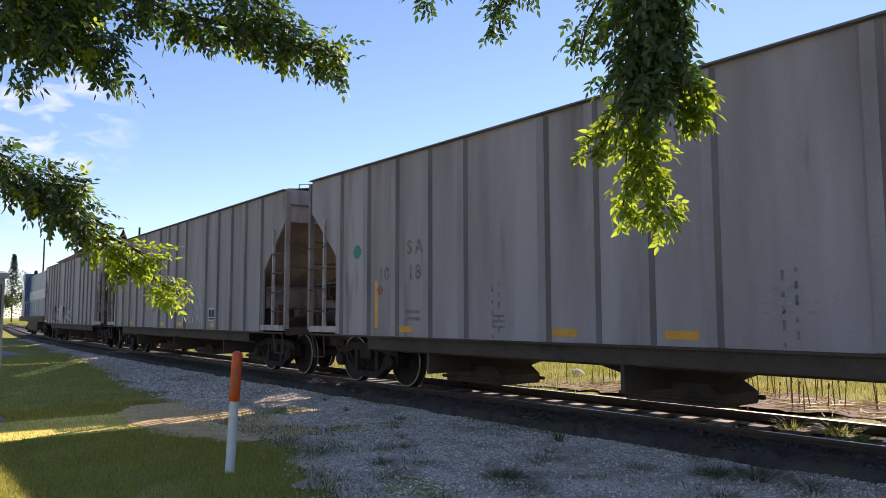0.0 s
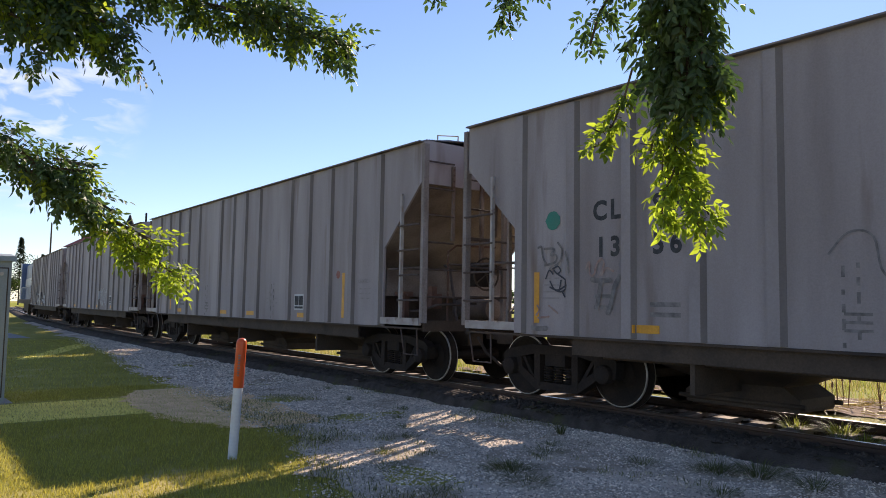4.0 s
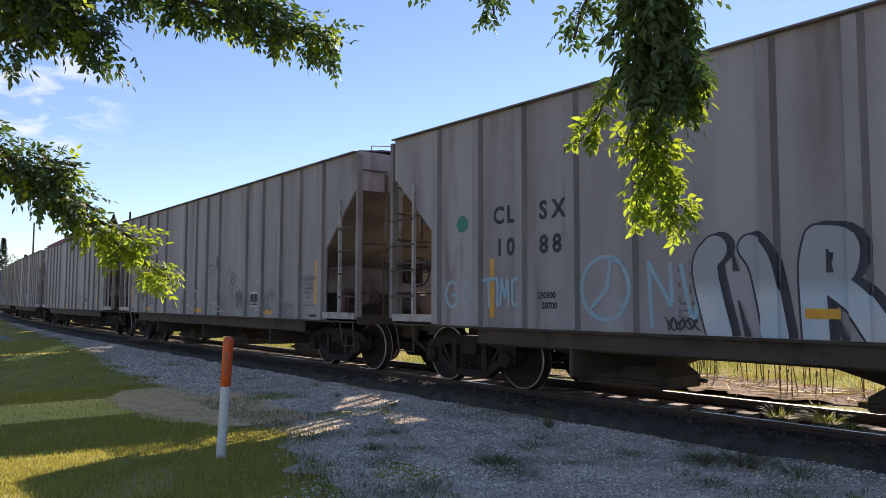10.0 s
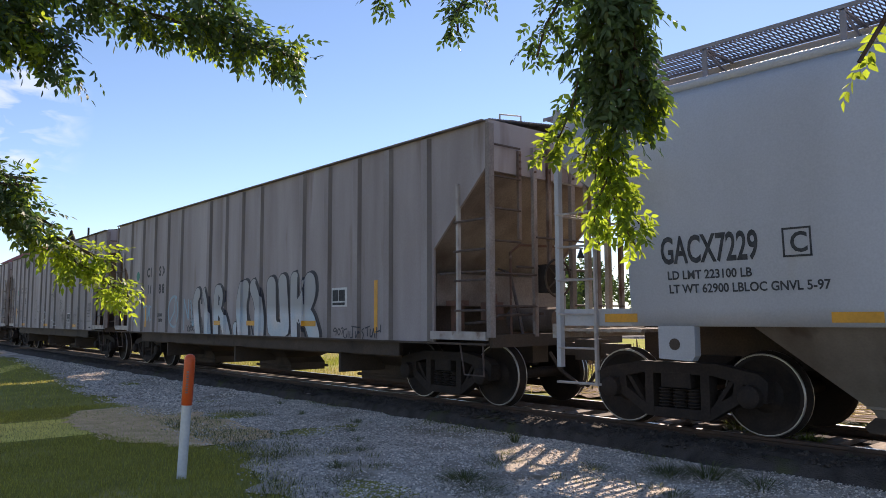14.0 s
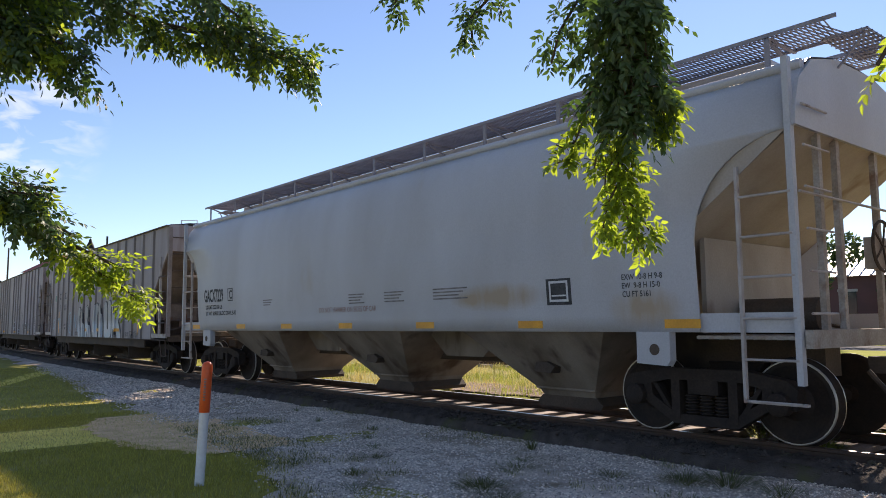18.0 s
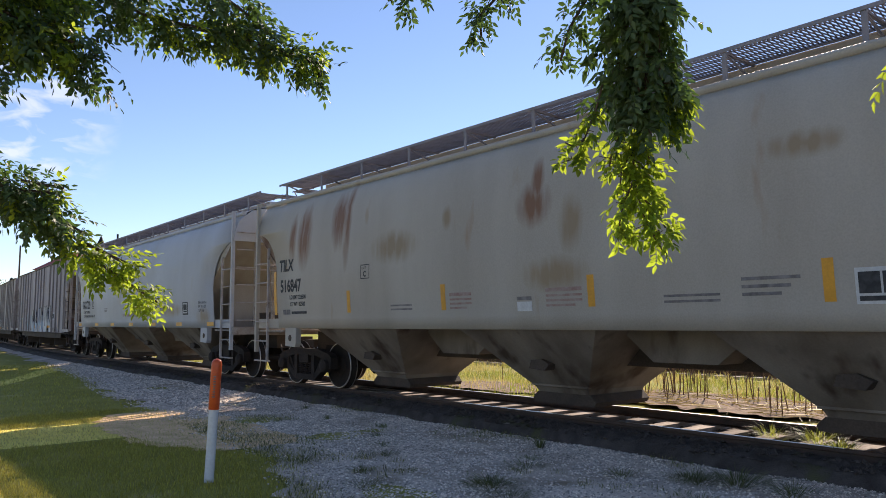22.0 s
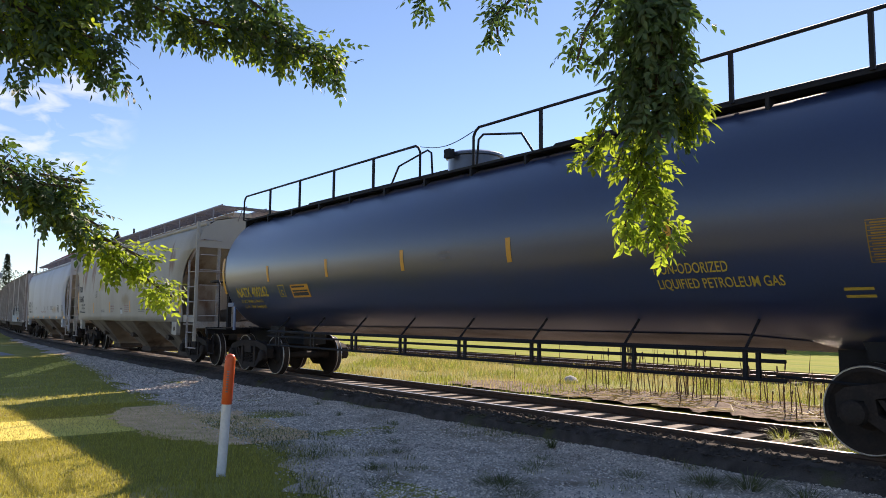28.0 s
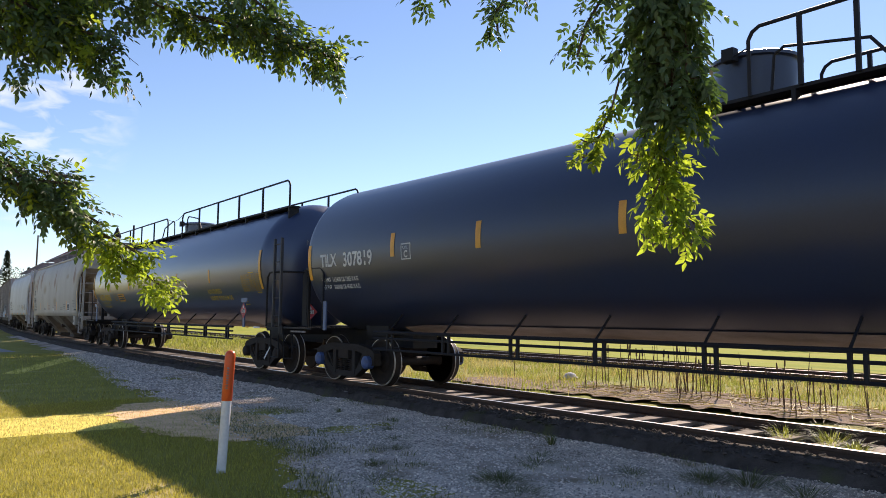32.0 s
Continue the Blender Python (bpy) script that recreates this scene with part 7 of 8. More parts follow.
for i in range(84):
    x = rng.gauss(-9.0, 1.2) if i < 54 else rng.uniform(-8, -2.6)
    y = rng.uniform(12.6, 15.0) if i < 54 else rng.uniform(11.8, 14.4)
    h = rng.uniform(0.45, 1.15) if i < 54 else rng.uniform(0.3, 0.75)
    lx, ly = rng.uniform(-0.12, 0.12) * h, rng.uniform(-0.12, 0.12) * h
    s = Shape().rod((0, 0, 0), (lx * 0.6, ly * 0.6, h * 0.6), 0.011, 5, 0.009).rod((lx * 0.6, ly * 0.6, h * 0.6), (lx, ly, h), 0.009, 5, 0.004)
    if i % 2:
        s.rod((lx * 0.85, ly * 0.85, h * 0.85), (lx, ly, h * 1.04), 0.02, 5, 0.012)
    ob = part("dead_stalk", s, STALK, at=pose(x, y, -0.23))
    tagged(ob, "bare brown dead weed stalk standing in litter", "weed", "dead stalks beyond the track")
fl = Shape()
for i in range(420):
    x, y, a, L = rng.uniform(-10.8, -2.0), rng.uniform(11.4, 13.8), rng.uniform(0, 6.28), rng.uniform(0.15, 0.6)
    z = -0.15 + rng.uniform(0, 0.05)
    fl.rod((x, y, z), (x + math.cos(a) * L, y + math.sin(a) * L, z + rng.uniform(-0.02, 0.05)), 0.006, 3)
tagged(part("fallen_stalks", fl, STRAW), "fallen pale dead stalks", "litter", kind="stuff")
rs = Shape()
for k in range(5):
    rs.turned([(-0.01, 0.14), (0.07, 0.2 - 0.02 * k), (0.16, 0.13), (0.2, 0.03)], "z", (0.06 * math.cos(k * 1.3), 0.05 * math.sin(k * 1.3), 0), 9) if k < 2 else None
tagged(part("rock", rs, shade("white_limestone_rock", (0.62, 0.6, 0.57), 0.9, second=(0.4, 0.38, 0.36), amount=0.8, scale=6, bump=0.5), at=pose(-12.7, 14.5, -0.22), smooth=60), "white limestone rock in dry grass", "rock")

# ---- marker post, cabinet ----
post = thing("marker_post", "white marker post with an orange top sleeve", "marker post", at=pose(-7.56, 3.24, GZ, -2.4, 0.6, 0))
part("shaft", Shape().turned([(0.0, 0.049), (0.76, 0.049)], "z", seg=20), POST_WHITE, post, "white plastic shaft", 40)
part("sleeve", Shape().turned([(0.735, 0.052), (0.74, 0.055), (1.19, 0.055), (1.22, 0.052), (1.245, 0.04), (1.257, 0.01)], "z", seg=20), POST_ORANGE, post, "orange plastic sleeve", 50)
for k in range(9):
    part("sleeve_print", Shape().box(-0.012, 0.012, -0.058, -0.054, 0.86 + 0.026 * k, 0.874 + 0.026 * k), FADED_INK, post, at=pose(0, 0, 0, 0, 0, 55))

cab = thing("utility_cabinet", "tall grey steel utility cabinet on the lawn", "cabinet", at=pose(-13.4, 1.99, GZ))
part("body", Shape().box(-1.0, 0.0, -1.5, 0.0, 0.0, 2.22), CABINET, cab)
part("lid", Shape().prism([(-1.05, 2.22), (0.05, 2.22), (0.04, 2.30), (-0.5, 2.36), (-1.04, 2.30)], -1.55, 0.05), CABINET, cab, "overhanging cabinet lid")
part("door", Shape().box(0.002, 0.022, -1.44, -0.06, 0.12, 2.1), CABINET, cab)
part("door_seal", Shape().box(0.0, 0.006, -1.46, -0.04, 0.1, 2.12), UNDER, cab)
part("lock", Shape().turned([(0.02, 0.03), (0.04, 0.03), (0.042, 0.01)], "x", (0, -0.14, 2.02), 12), PALE_EDGE, cab, smooth=40)
part("bolt", Shape().turned([(0.02, 0.018), (0.035, 0.018)], "x", (0, -0.1, 0.3), 8), PALE_EDGE, cab)
part("plinth", Shape().box(-1.1, 0.1, -1.6, 0.1, -0.06, 0.03), CONCRETE, cab)


# ---- background beyond the train ----
def foliage(name, centre, radii, count, leaf, material, parent, seed, label="", hollow=0.55):
    rng = random.Random(seed)
    v, f = [], []
    lobes = [(rng.gauss(0, 0.5), rng.gauss(0, 0.5), rng.gauss(0, 0.42), rng.uniform(0.35, 0.6)) for _ in range(9)]
    for _ in range(count):
        lx, ly, lz, lr = rng.choice(lobes)
        d = Vector((rng.gauss(0, 1), rng.gauss(0, 1), rng.gauss(0, 1))).normalized() * lr * rng.uniform(hollow, 1.0)
        c = Vector((centre[0] + (lx + d.x) * radii[0], centre[1] + (ly + d.y) * radii[1], centre[2] + (lz + d.z) * radii[2]))
        u = Vector((rng.gauss(0, 1), rng.gauss(0, 1), rng.gauss(0, 1))).normalized() * leaf * rng.uniform(0.6, 1.3)
        w = u.orthogonal().normalized() * leaf * 0.5
        b = len(v)
        v += [tuple(c - u), tuple(c + w), tuple(c + u), tuple(c - w)]
        f.append((b, b + 1, b + 2, b + 3))
    me = bpy.data.meshes.new(name)
    me.from_pydata(v, [], f)
    me.materials.append(material)
    ob = new(name, me)
    ob.parent = parent
    return tagged(ob, label)


def far_tree(x, y, h, r, seed, label, material=FARLEAF, count=2600):
    t = thing("tree", label, "tree", "trees beyond the tracks", pose(x, y, -0.2))
    rng = random.Random(seed)
    s = Shape().rod((0, 0, 0), (0.1, 0, h * 0.45), 0.022 * h + 0.06, 8, 0.015 * h)
    for k in range(6):
        a = k * 1.05 + rng.uniform(-0.3, 0.3)
        s.rod((0.1, 0, h * (0.35 + 0.03 * k)), (math.cos(a) * r * 0.6, math.sin(a) * r * 0.6, h * rng.uniform(0.6, 0.85)), 0.008 * h, 5, 0.003 * h)
    part("trunk", s, BARK, t, smooth=60)
    foliage("crown", (0, 0, h * 0.66), (r, r, h * 0.4), count, r * 0.055 + 0.03, material, t, seed + 1)
    return t


def conifer(x, y, h, seed):
    t = thing("conifer", "tall dark narrow conifer far away", "tree", "trees beyond the tracks", pose(x, y, -0.2))
    part("trunk", Shape().rod((0, 0, 0), (0, 0, h), h * 0.012, 6, 0.02), BARK, t)
    rng = random.Random(seed)
    v, f = [], []
    for _ in range(1500):
        u = rng.random() ** 0.8
        a, rr = rng.uniform(0, 6.28), (1 - u) * h * 0.17 * rng.uniform(0.5, 1.1) + 0.05
        c = Vector((math.cos(a) * rr, math.sin(a) * rr, h * (0.08 + 0.92 * u)))
        d = Vector((math.cos(a), math.sin(a), -0.5)) * h * 0.02
        w = Vector((-math.sin(a), math.cos(a), 0)) * h * 0.012
        b = len(v)
        v += [tuple(c), tuple(c + d + w), tuple(c + d * 1.6), tuple(c + d - w)]
        f.append((b, b + 1, b + 2, b + 3))
    me = bpy.data.meshes.new("needles")
    me.from_pydata(v, [], f)
    me.materials.append(CONIFER)
    part("needles", me, None, t)


far_tree(-22.6, 49.5, 8.2, 3.6, 61, "broad green tree beside the far building")
far_tree(-16.5, 58, 7.0, 3.0, 63, "broad green tree beside the far building")
far_tree(-44, 60, 8.0, 3.4, 64, "broad green tree across the road")
for i, (x, y, h, r) in enumerate(((-38.5, 49.5, 4.6, 2.6), (-43, 52, 5.0, 2.8), (-48.5, 53, 4.4, 2.6), (-55, 56, 5.2, 3.0), (-33, 52, 4.2, 2.4), (-70, 62, 6, 3.2), (-82, 64, 6.4, 3.4))):
    far_tree(x, y, h, r, 900 + 3 * i, "low spreading tree across the road", count=1800)
far_tree(-62, 66, 7.4, 3.4, 65, "broad green tree across the road")
for i in range(13):
    rng = random.Random(700 + i)
    far_tree(-230 - 8 * i + rng.uniform(-4, 4), 26 + 7.5 * i + rng.uniform(-5, 5), rng.uniform(9, 15), rng.uniform(4, 6), 710 + 2 * i, "far dark tree on the skyline", count=1200)
for i, (x, y, h) in enumerate(((-236, 37, 19), (-244, 44, 15), (-240, 33, 13))):
    conifer(x, y, h, 730 + i)
for i in range(16):
    x = -48 + 3.1 * i
    hd_ = thing("hedge_bush", "clipped green hedge bush across the road", "hedge", "hedge across the road", pose(x, 50.6 - 0.16 * x, -0.2))
    part("stems", Shape().rod((0, 0, 0), (0, 0, 1.0), 0.06, 5), BARK, hd_)
    foliage("leaves", (0, 0, 0.95), (1.9, 1.0, 0.85), 700, 0.12, FARLEAF, hd_, 800 + i)


def building(name, x, y, turn, w, d, wall_h, roof_h, wall, roof, label, over=0.5, seams=0):
    b = thing(name, label, "building", at=pose(x, y, -0.2, 0, 0, turn))
    for x0, x1, y0, y1 in ((-w / 2, w / 2, -d / 2, -d / 2 + 0.2), (-w / 2, w / 2, d / 2 - 0.2, d / 2), (-w / 2, -w / 2 + 0.2, -d / 2 + 0.2, d / 2 - 0.2), (w / 2 - 0.2, w / 2, -d / 2 + 0.2, d / 2 - 0.2)):
        part("wall", Shape().box(x0, x1, y0, y1, 0, wall_h), wall, b)
    r = Shape()
    hip = d * 0.4 if roof is ROOF_RED else 0.0
    ridge0, ridge1 = (-w / 2 + hip, 0, wall_h + roof_h), (w / 2 - hip, 0, wall_h + roof_h)
    e = [(-w / 2 - over, -d / 2 - over, wall_h - 0.1), (w / 2 + over, -d / 2 - over, wall_h - 0.1), (w / 2 + over, d / 2 + over, wall_h - 0.1), (-w / 2 - over, d / 2 + over, wall_h - 0.1)]
    r.add(e + [ridge0, ridge1], [(0, 1, 5, 4), (1, 2, 5), (2, 3, 4, 5), (3, 0, 4), (3, 2, 1, 0)])
    rf = part("roof", r, roof, b)
    for k in range(seams):
        u = -w / 2 + w * k / max(1, seams - 1)
        part("roof_seam", Shape().rod((u, -d / 2 - over, wall_h - 0.06), (u, 0, wall_h + roof_h + 0.03), 0.05, 4), roof, rf)
    for k in range(int(w / 4)):
        u = -w / 2 + 2 + k * 4
        win = part("window", Shape().box(u - 0.6, u + 0.6, -d / 2 - 0.04, -d / 2 - 0.005, wall_h * 0.4, wall_h * 0.75), GLASS_DARK, b)
        part("lintel", Shape().box(u - 0.7, u + 0.7, -d / 2 - 0.06, -d / 2 - 0.01, wall_h * 0.75, wall_h * 0.79), STUCCO, win)
        part("sill", Shape().box(u - 0.7, u + 0.7, -d / 2 - 0.08, -d / 2 - 0.01, wall_h * 0.37, wall_h * 0.40), STUCCO, win)
    return b


building("barn", -24, 66, 4, 26, 12, 5.0, 2.6, BRICK_WALL, ROOF_METAL, "brown-red metal building with a ribbed pale roof", seams=34)
building("station_house", -146, 36, 12, 9.0, 8.0, 11.4, 3.2, STUCCO, ROOF_RED, "tall cream house with a red tiled hip roof", 0.8)
building("house", -118, 33, 8, 9.0, 8.0, 9.2, 1.6, STUCCO, ROOF_METAL, "cream house with a flat-pitched grey roof", 0.8)


def lamp(x, y, h, turn):
    s = thing("street_lamp", "black street lamp with a bell shade on a curved arm", "street lamp", "street lamps", pose(x, y, -0.2, 0, 0, turn))
    part("pole", Shape().rod((0, 0, 0), (0, 0, h), 0.11, 8, 0.07), TANK_IRON, s, smooth=60)
    arm = [(0, 0, h - 0.15)] + [(-0.55 + 0.55 * math.cos(a), 0, h - 0.15 + 0.42 * math.sin(a)) for a in [radians(k) for k in range(0, 181, 20)]]
    part("arm", Shape().tube(arm, 0.045), TANK_IRON, s)
    part("shade", Shape().turned([(-0.75, 0.28), (-0.72, 0.30), (-0.45, 0.22), (-0.25, 0.12), (-0.1, 0.09), (0.0, 0.03)], "z", (-1.1, 0, h - 0.2), 14), TANK_IRON, s, smooth=50)
    part("globe", Shape().turned([(-0.95, 0.05), (-0.88, 0.14), (-0.75, 0.16)], "z", (-1.1, 0, h - 0.2), 10), POST_WHITE, s, smooth=50)


lamp(-57.0, 17.0, 8.1, 75)
lamp(-98, 22.6, 8.4, 160)
lamp(-34.5, 47, 7.0, 30)
up = thing("utility_pole", "bare grey wooden utility pole", "utility pole", at=pose(-118.2, 22.2, -0.2))
part("pole", Shape().rod((0, 0, 0), (0, 0, 12.6), 0.16, 8, 0.1), BARK, up)


# unseen trees added to close the lawn behind the viewer and darken the tanks' reflections
for i, (x, y, h, r) in enumerate(((8, -34, 9.0, 5.0), (-2, -38, 10.5, 5.5), (-13, -35, 8.6, 5.2), (-24, -39, 10.0, 5.6), (-36, -36, 9.2, 5.4), (-49, -40, 10.5, 5.8), (-63, -38, 9.4, 5.6))):
    far_tree(x, y, h, r, 1100 + 3 * i, "unseen dark tree added behind the viewer", count=1500)


# ---- the ash tree overhead ----
ash = thing("ash_tree", "leafy ash tree whose branches hang overhead", "tree", at=pose(0, 0, 0))
trunk = Shape()
trunk.rod((-3.0, -4.2, GZ), (-3.0, -4.1, 2.2), 0.24, 12, 0.2).rod((-3.0, -4.1, 2.2), (-2.9, -3.8, 4.6), 0.2, 12, 0.15)
BOUGHS = [[(-2.915, -3.765, 4.381), (-3.217, -1.76, 4.757), (-3.912, -0.372, 3.737), (-4.268, 0.37, 3.026)], [(-2.916, -3.761, 4.681), (-3.618, -0.957, 5.045), (-4.413, 0.431, 4.025), (-4.51, 0.963, 3.318)], [(-3.01, -3.976, 3.383), (-4.011, -2.174, 3.557), (-4.357, -0.583, 2.837), (-4.395, 0.38, 2.226)], [(-2.916, -3.761, 4.681), (-2.219, -0.956, 5.152), (-1.615, 1.435, 4.327), (-1.46, 2.072, 3.22)], [(-2.916, -3.76, 4.781), (-2.82, -0.553, 5.344), (-2.715, 1.935, 4.316), (-2.611, 2.725, 3.507)]]
for limb in BOUGHS:
    for k, (a, b) in enumerate(zip(limb, limb[1:])):
        trunk.rod(a, b, 0.075 - 0.02 * k, 8, 0.055 - 0.02 * k)
part("trunk", trunk, BARK, ash, "grey-brown trunk and limbs", 60)
# crown added above the view to shade the lawn the tanks mirror
tagged(foliage("crown", (-2.4, -2.6, 7.4), (3.2, 3.1, 1.5), 9000, 0.10, LEAF, ash, 140, "broad leafy crown added overhead, out of view", 0.3), kind="stuff")


def spray(name, spines, density, radius, leaf, material, seed, origin, label="", reach=2.6):
    """A leafy branch: woody spines with compound leaves of seven leaflets, drooping outward."""
    rng = random.Random(seed)
    wood, v, f = Shape(), [], []
    o = Vector(origin)
    for spine in spines:
        pts = [Vector(p) for p in spine]
        for k, (a, b) in enumerate(zip(pts, pts[1:])):
            r = (0.011 if reach > 2 else 0.0045) * (1 - 0.6 * k / len(pts))
            wood.rod(a - o, b - o, r, 6, r * 0.8)
        lengths = [(b - a).length for a, b in zip(pts, pts[1:])]
        total = sum(lengths)
        for _ in range(int(1.35 * density * total)):
            u = rng.random() * total
            k = 0
            while k < len(lengths) - 1 and u > lengths[k]:
                u -= lengths[k]
                k += 1
            c = pts[k].lerp(pts[k + 1], u / lengths[k])
            along = (pts[k + 1] - pts[k]).normalized()
            out = Vector((rng.gauss(0, 1), rng.gauss(0, 1), rng.gauss(0, 0.8)))
            out = (out - along * out.dot(along)).normalized()
            base = c + out * radius * rng.random() * 0.9
            if rng.random() < 0.4:
                wood.rod(c - o, base - o, 0.0025, 3, 0.0015)
            d = (out * 0.8 + along * 0.6 + Vector((0, 0, -0.75)) + Vector((rng.gauss(0, 0.3), rng.gauss(0, 0.3), rng.gauss(0, 0.3)))).normalized()
            side = d.cross(Vector((rng.gauss(0, 0.4), rng.gauss(0, 0.4), 1))).normalized()
            L = leaf * rng.uniform(0.55, 1.0) * reach
            slots = [(0.25, 1), (0.25, -1), (0.5, 1), (0.5, -1), (0.75, 1), (0.75, -1), (1.0, 0)]
            up = side.cross(d)
            for s, q in slots:
                root = base + d * L * s
                t = (d * (0.6 if q else 1.0) + side * q * rng.uniform(0.6, 1.1) + up * rng.uniform(-0.6, 0.4) + Vector((rng.gauss(0, 0.2), rng.gauss(0, 0.2), -0.15 + rng.gauss(0, 0.2)))).normalized()
                ln = leaf * rng.uniform(0.6, 1.05)
                w = t.cross(up + Vector((rng.gauss(0, 0.35), rng.gauss(0, 0.35), 0))).normalized() * ln * 0.23
                fold = up * ln * 0.05
                b0 = len(v)
                p = root - o
                v += [tuple(p), tuple(p + t * ln * 0.35 + w + fold), tuple(p + t * ln * 0.72 + w * 0.62 + fold), tuple(p + t * ln), tuple(p + t * ln * 0.72 - w * 0.62 + fold), tuple(p + t * ln * 0.35 - w + fold), tuple(p + t * ln * 0.5)]
                f += [(b0, b0 + 1, b0 + 6), (b0 + 1, b0 + 2, b0 + 6), (b0 + 2, b0 + 3, b0 + 6), (b0 + 6, b0 + 3, b0 + 4), (b0 + 6, b0 + 4, b0 + 5), (b0 + 6, b0 + 5, b0)]
    br = part(name, wood, BARK, ash, label, at=pose(*origin))
    me = bpy.data.meshes.new("leaves")
    me.from_pydata(v, [], f)
    me.materials.append(material)
    part("leaves", me, None, br, kind="stuff")
    return br


HANG = (-1.46, 2.072, 3.22)
hang = spray("hanging_branch", [[HANG, (-1.547, 2.235, 2.588), (-1.616, 2.302, 2.377), (-1.684, 2.35, 2.146)], [(-1.557, 2.225, 2.588), (-1.696, 2.293, 2.417), (-1.755, 2.32, 2.226)], [(-1.537, 2.245, 2.618), (-1.555, 2.342, 2.367), (-1.604, 2.38, 2.166)], [(-1.557, 2.266, 2.718), (-1.605, 2.312, 2.317), (-1.644, 2.369, 2.066)]], 150, 0.115, 0.052, LEAF, 91, HANG, "drooping branch of leaves coloured as if in shade")
# sunlit twigs get their brightness from the lit leaf colour
hang2 = spray("hanging_twig", [[(-1.696, 2.327, 2.127), (-1.699, 2.330, 2.030), (-1.709, 2.343, 1.904), (-1.698, 2.362, 1.785), (-1.680, 2.388, 1.699), (-1.652, 2.416, 1.624)], [(-1.707, 2.341, 1.914), (-1.741, 2.311, 1.829), (-1.767, 2.308, 1.745), (-1.755, 2.325, 1.686)], [(-1.705, 2.357, 1.850), (-1.681, 2.419, 1.800), (-1.669, 2.464, 1.726)], [(-1.719, 2.296, 2.094), (-1.748, 2.263, 2.008), (-1.763, 2.264, 1.963)], [(-1.683, 2.353, 2.075), (-1.685, 2.408, 2.007), (-1.685, 2.432, 1.959)], [(-1.704, 2.334, 2.015), (-1.739, 2.306, 1.955), (-1.749, 2.306, 1.895)], [(-1.701, 2.336, 1.995), (-1.679, 2.396, 1.925), (-1.671, 2.426, 1.845)]], 70, 0.055, 0.046, LEAF_LIT, 92, HANG, "hanging twig coloured yellow-green as if sunlit", 1.6)
hang3 = spray("hanging_twig", [[(-1.705, 2.245, 2.225), (-1.732, 2.228, 2.109), (-1.763, 2.198, 2.008), (-1.79, 2.175, 1.923)], [(-1.763, 2.198, 2.008), (-1.787, 2.16, 1.979), (-1.801, 2.132, 1.992)], [(-1.787, 2.173, 1.938), (-1.809, 2.133, 1.921)]], 48, 0.03, 0.046, LEAF_LIT, 104, HANG, "thin side twig in the sunlit-looking leaf colour", 1.6)
hang4 = spray("hanging_twig", [[(-1.53, 2.424, 2.24), (-1.528, 2.474, 2.174), (-1.527, 2.507, 2.114)], [(-1.553, 2.438, 2.162), (-1.547, 2.492, 2.083), (-1.545, 2.52, 2.033)], [(-1.586, 2.429, 2.124), (-1.589, 2.468, 2.033)]], 75, 0.03, 0.05, LEAF_LIT, 105, HANG, "thin side twig in the sunlit-looking leaf colour", 1.6)
mid = spray("overhead_branch", [[(-2.111, 2.926, 3.507), (-2.25, 3.032, 3.165), (-2.488, 2.998, 2.874), (-2.567, 3.016, 2.724)], [(-2.31, 2.973, 3.306), (-2.208, 3.069, 2.955)]], 85, 0.10, 0.052, LEAF, 93, (-2.111, 2.926, 3.507))
mid2 = spray("overhead_branch", [[(-2.611, 2.725, 3.507), (-2.73, 2.872, 3.235), (-2.949, 2.78, 3.035), (-2.978, 2.819, 2.924)], [(-2.761, 2.625, 3.508), (-3.06, 2.502, 3.247), (-3.209, 2.431, 3.108)]], 85, 0.09, 0.052, LEAF, 94, (-2.611, 2.725, 3.507))
topl = spray("upper_branch", [[(-4.268, 0.37, 3.026), (-4.268, 0.788, 2.881), (-4.217, 1.117, 2.798), (-4.297, 1.045, 2.668)], [(-4.31, 0.223, 3.328), (-4.309, 0.622, 3.223), (-4.309, 1.02, 3.069)], [(-4.408, 0.318, 2.926), (-4.307, 0.567, 2.784), (-4.307, 0.765, 2.672)]], 190, 0.2, 0.06, LEAF, 95, (-4.268, 0.37, 3.026), "thick branch of dark ash leaves")
topm = spray("upper_branch", [[(-4.51, 0.963, 3.318), (-4.419, 1.521, 3.132), (-4.249, 1.961, 3.098), (-4.139, 2.259, 3.005), (-4.049, 2.439, 2.973)], [(-4.241, 1.614, 3.422), (-4.19, 1.932, 3.249), (-4.149, 2.141, 3.106)], [(-4.41, 1.124, 3.417), (-4.31, 1.423, 3.314)]], 160, 0.14, 0.06, LEAF, 96, (-4.51, 0.963, 3.318), "long branch of ash leaves")
left = spray("side_branch", [[(-4.395, 0.38, 2.226), (-4.394, 0.589, 2.143), (-4.383, 0.827, 1.97), (-4.343, 1.076, 1.78)], [(-4.384, 0.708, 2.022), (-4.344, 0.968, 2.019)]], 260, 0.13, 0.050, LEAF, 97, (-4.395, 0.38, 2.226), "low branch of ash leaves")
left2 = spray("side_twig", [[(-4.363, 0.986, 1.82), (-4.342, 1.075, 1.74), (-4.292, 1.314, 1.57), (-4.231, 1.49, 1.44)], [(-4.33, 1.12, 1.76), (-4.27, 1.36, 1.64)]], 105, 0.08, 0.052, LEAF_LIT, 98, (-4.395, 0.38, 2.226), "tip of the low branch coloured as if sunlit")
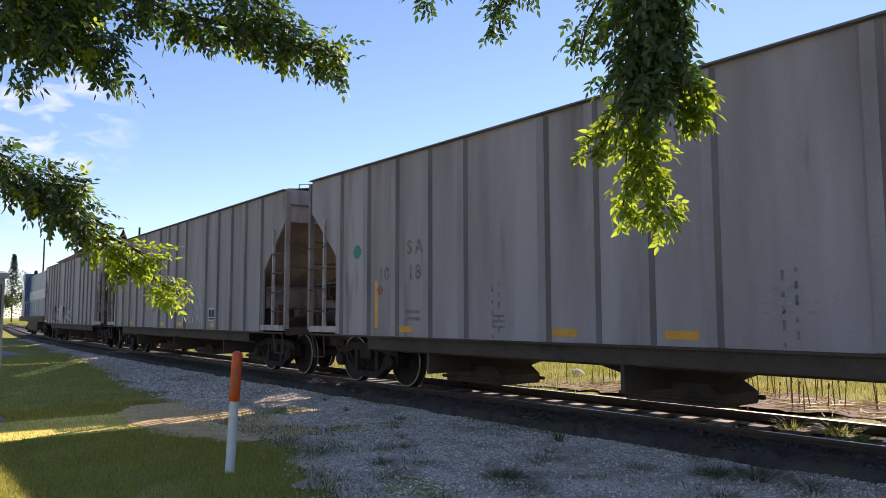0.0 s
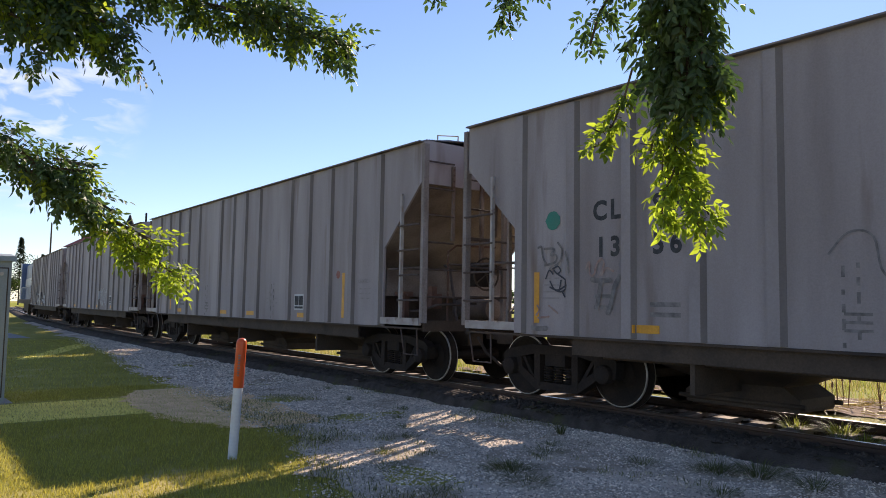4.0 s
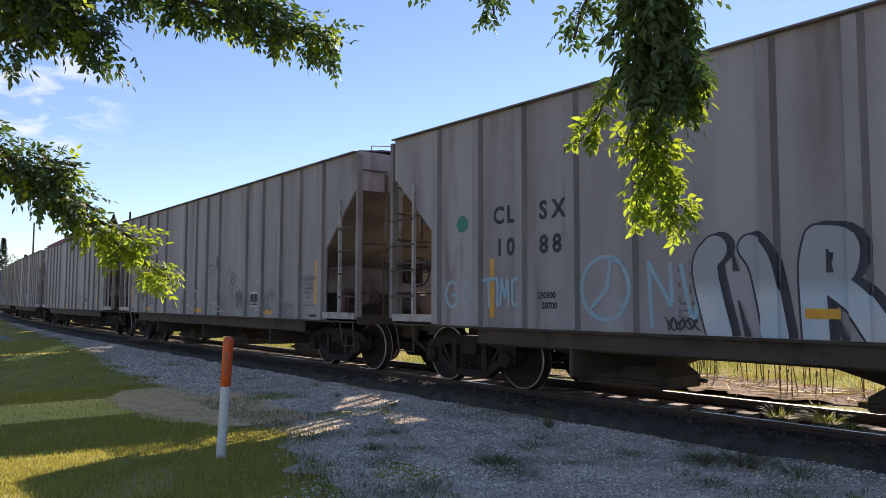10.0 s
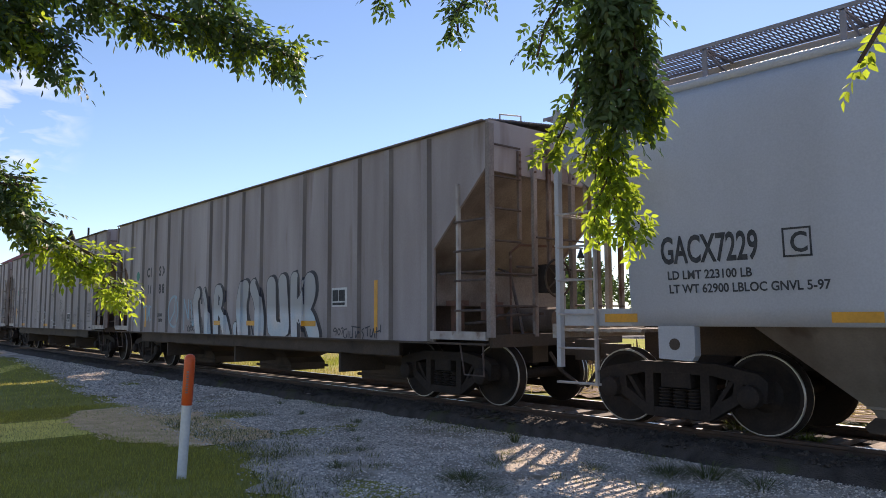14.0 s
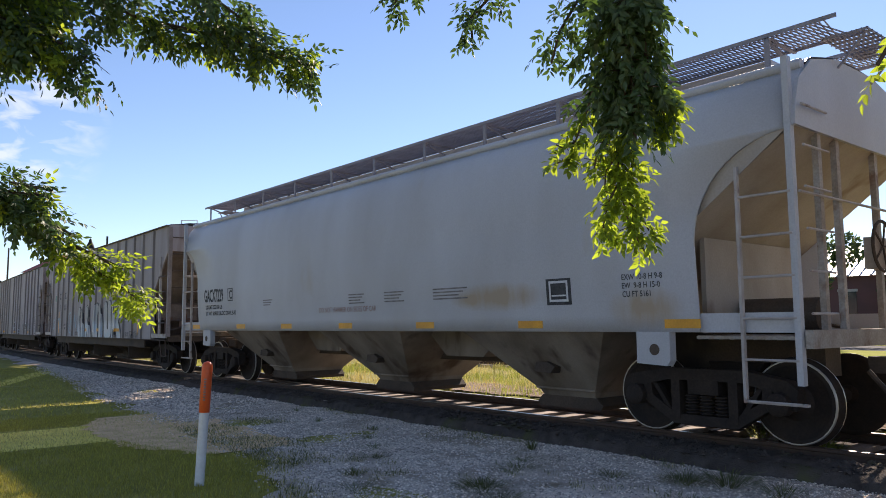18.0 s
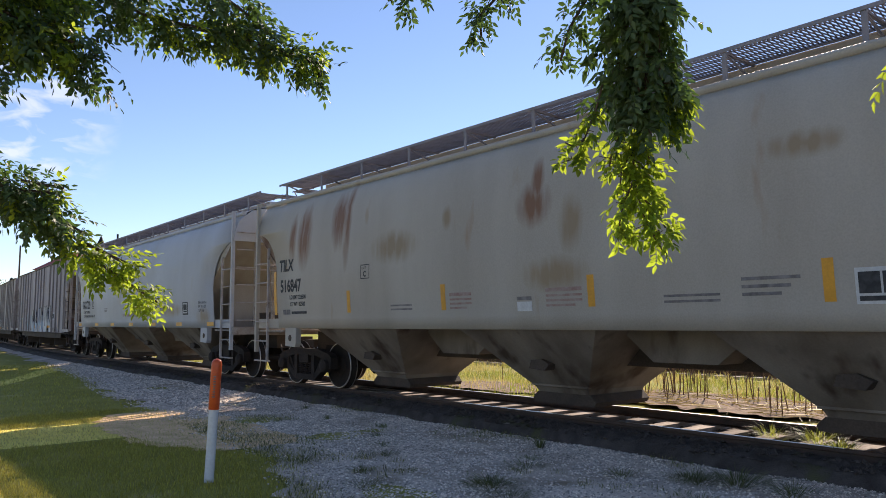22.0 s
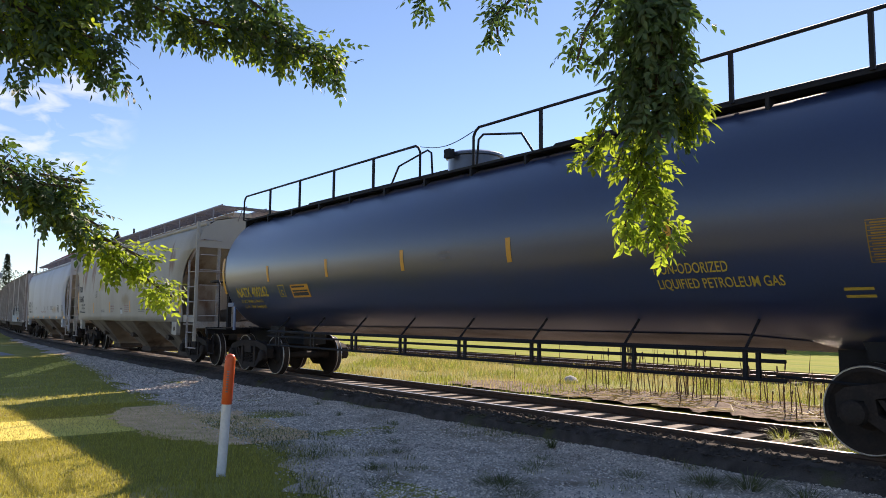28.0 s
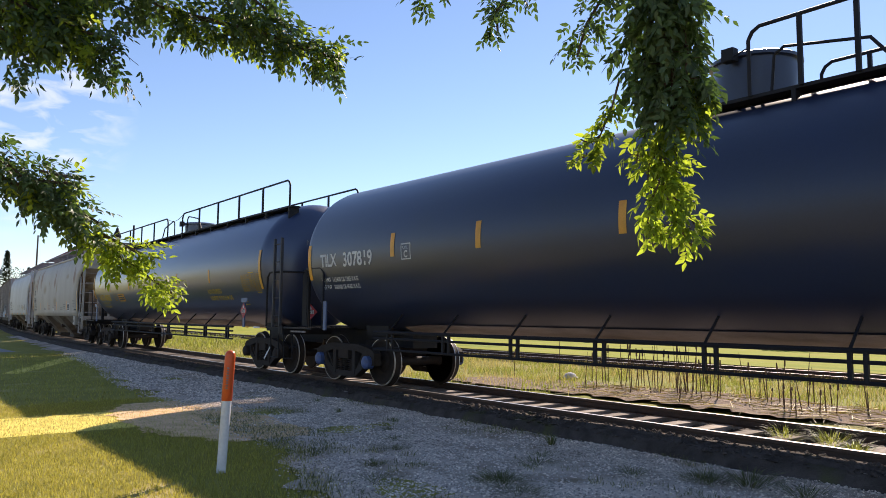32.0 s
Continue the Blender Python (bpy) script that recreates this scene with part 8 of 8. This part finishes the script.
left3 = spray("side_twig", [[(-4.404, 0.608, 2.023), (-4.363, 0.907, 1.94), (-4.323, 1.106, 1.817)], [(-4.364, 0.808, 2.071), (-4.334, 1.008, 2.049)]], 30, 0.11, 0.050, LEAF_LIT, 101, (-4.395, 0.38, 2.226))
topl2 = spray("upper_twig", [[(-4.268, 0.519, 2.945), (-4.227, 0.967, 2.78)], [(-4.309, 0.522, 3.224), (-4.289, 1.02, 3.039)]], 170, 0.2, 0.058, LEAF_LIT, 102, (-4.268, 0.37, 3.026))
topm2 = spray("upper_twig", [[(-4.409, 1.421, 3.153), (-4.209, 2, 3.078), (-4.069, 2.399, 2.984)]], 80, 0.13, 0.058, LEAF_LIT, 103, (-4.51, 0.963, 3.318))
edge = spray("side_twig", [[(-3.956, 0.214, 2.53), (-4.005, 0.462, 2.407)]], 24, 0.06, 0.056, LEAF, 99, (-3.956, 0.214, 2.53))
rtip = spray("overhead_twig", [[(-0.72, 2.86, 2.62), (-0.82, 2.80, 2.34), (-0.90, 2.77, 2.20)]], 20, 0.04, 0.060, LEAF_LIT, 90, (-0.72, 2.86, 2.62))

# ---- track timbers ----
TIE_MESH = Shape().box(-0.11, 0.11, -1.295, 1.295, -0.30, -0.125).mesh("tie", TIE)
track = tagged(new("railway_track"), "wooden ties of the near track", kind="structure")
rng = random.Random(9)
for k in range(150):
    x = 6.0 - 0.53 * k
    part("tie", TIE_MESH, None, track, at=pose(x + rng.uniform(-0.03, 0.03), track_y(x) + rng.uniform(-0.04, 0.04), rng.uniform(-0.006, 0.004), 0, rng.uniform(-0.6, 0.6), track_turn(x) + rng.uniform(-1.5, 1.5)))
far_ties = Shape()
for k in range(150, 320):
    x = 6.0 - 0.53 * k
    far_ties.box(-0.11, 0.11, -1.295, 1.295, -0.30, -0.128, pose(x, track_y(x), 0, 0, 0, track_turn(x)))
for k in range(190):
    x = 6.0 - 0.56 * k
    far_ties.box(-0.11, 0.11, -1.295, 1.295, -0.30, -0.13, pose(x, track_y(x) + 11.0, -0.02, 0, 0, track_turn(x)))
tagged(part("far_ties", far_ties, TIE, track), kind="stuff")


# ---- what moves ----
def motions():
    """The train rolls along the track, its wheels turn, and the hanging branch sways."""
    for car, s in TRAIN:
        walk(car, [(t, pose(s - gone(t), track_y(s - gone(t)), 0, 0, 0, track_turn(s - gone(t)))) for t in range(33)])
    for w, x, phase in WHEELSETS:
        rows = [(k / 6, pose(x, 0, 0.457) @ Matrix.Rotation(phase - gone(k / 6) / 0.457, 4, "Y")) for k in range(193)]
        walk(w, rows)
    sway = ((0, 0), (1, 1.0), (2, 2.2), (3, 5.6), (4.5, 7.0), (6, 7.6), (7, 6.4), (8, 4.2), (9, 2.8), (10, 4.6), (11, 3.2), (12, 2.8), (13, 3.8), (14, 3.4), (15.5, 2.6), (17, 2.4), (19, 1.6), (21, 2.6), (23, 3.9), (24, 3.0), (26.5, 2.8), (28, 1.5), (29, 2.0), (30, 2.8), (31, 4.0), (32, 6.4))
    axis = Vector((-0.62, 0.78, 0.05)).normalized()
    for b, origin in ((hang, HANG), (hang2, HANG)):
        walk(b, [(t, Matrix.Translation(Vector(origin) - Vector((0, 0, 0.05 * min(1, t / 3)))) @ Matrix.Rotation(-radians(a * 0.65), 4, axis)) for t, a in sway])


motions()
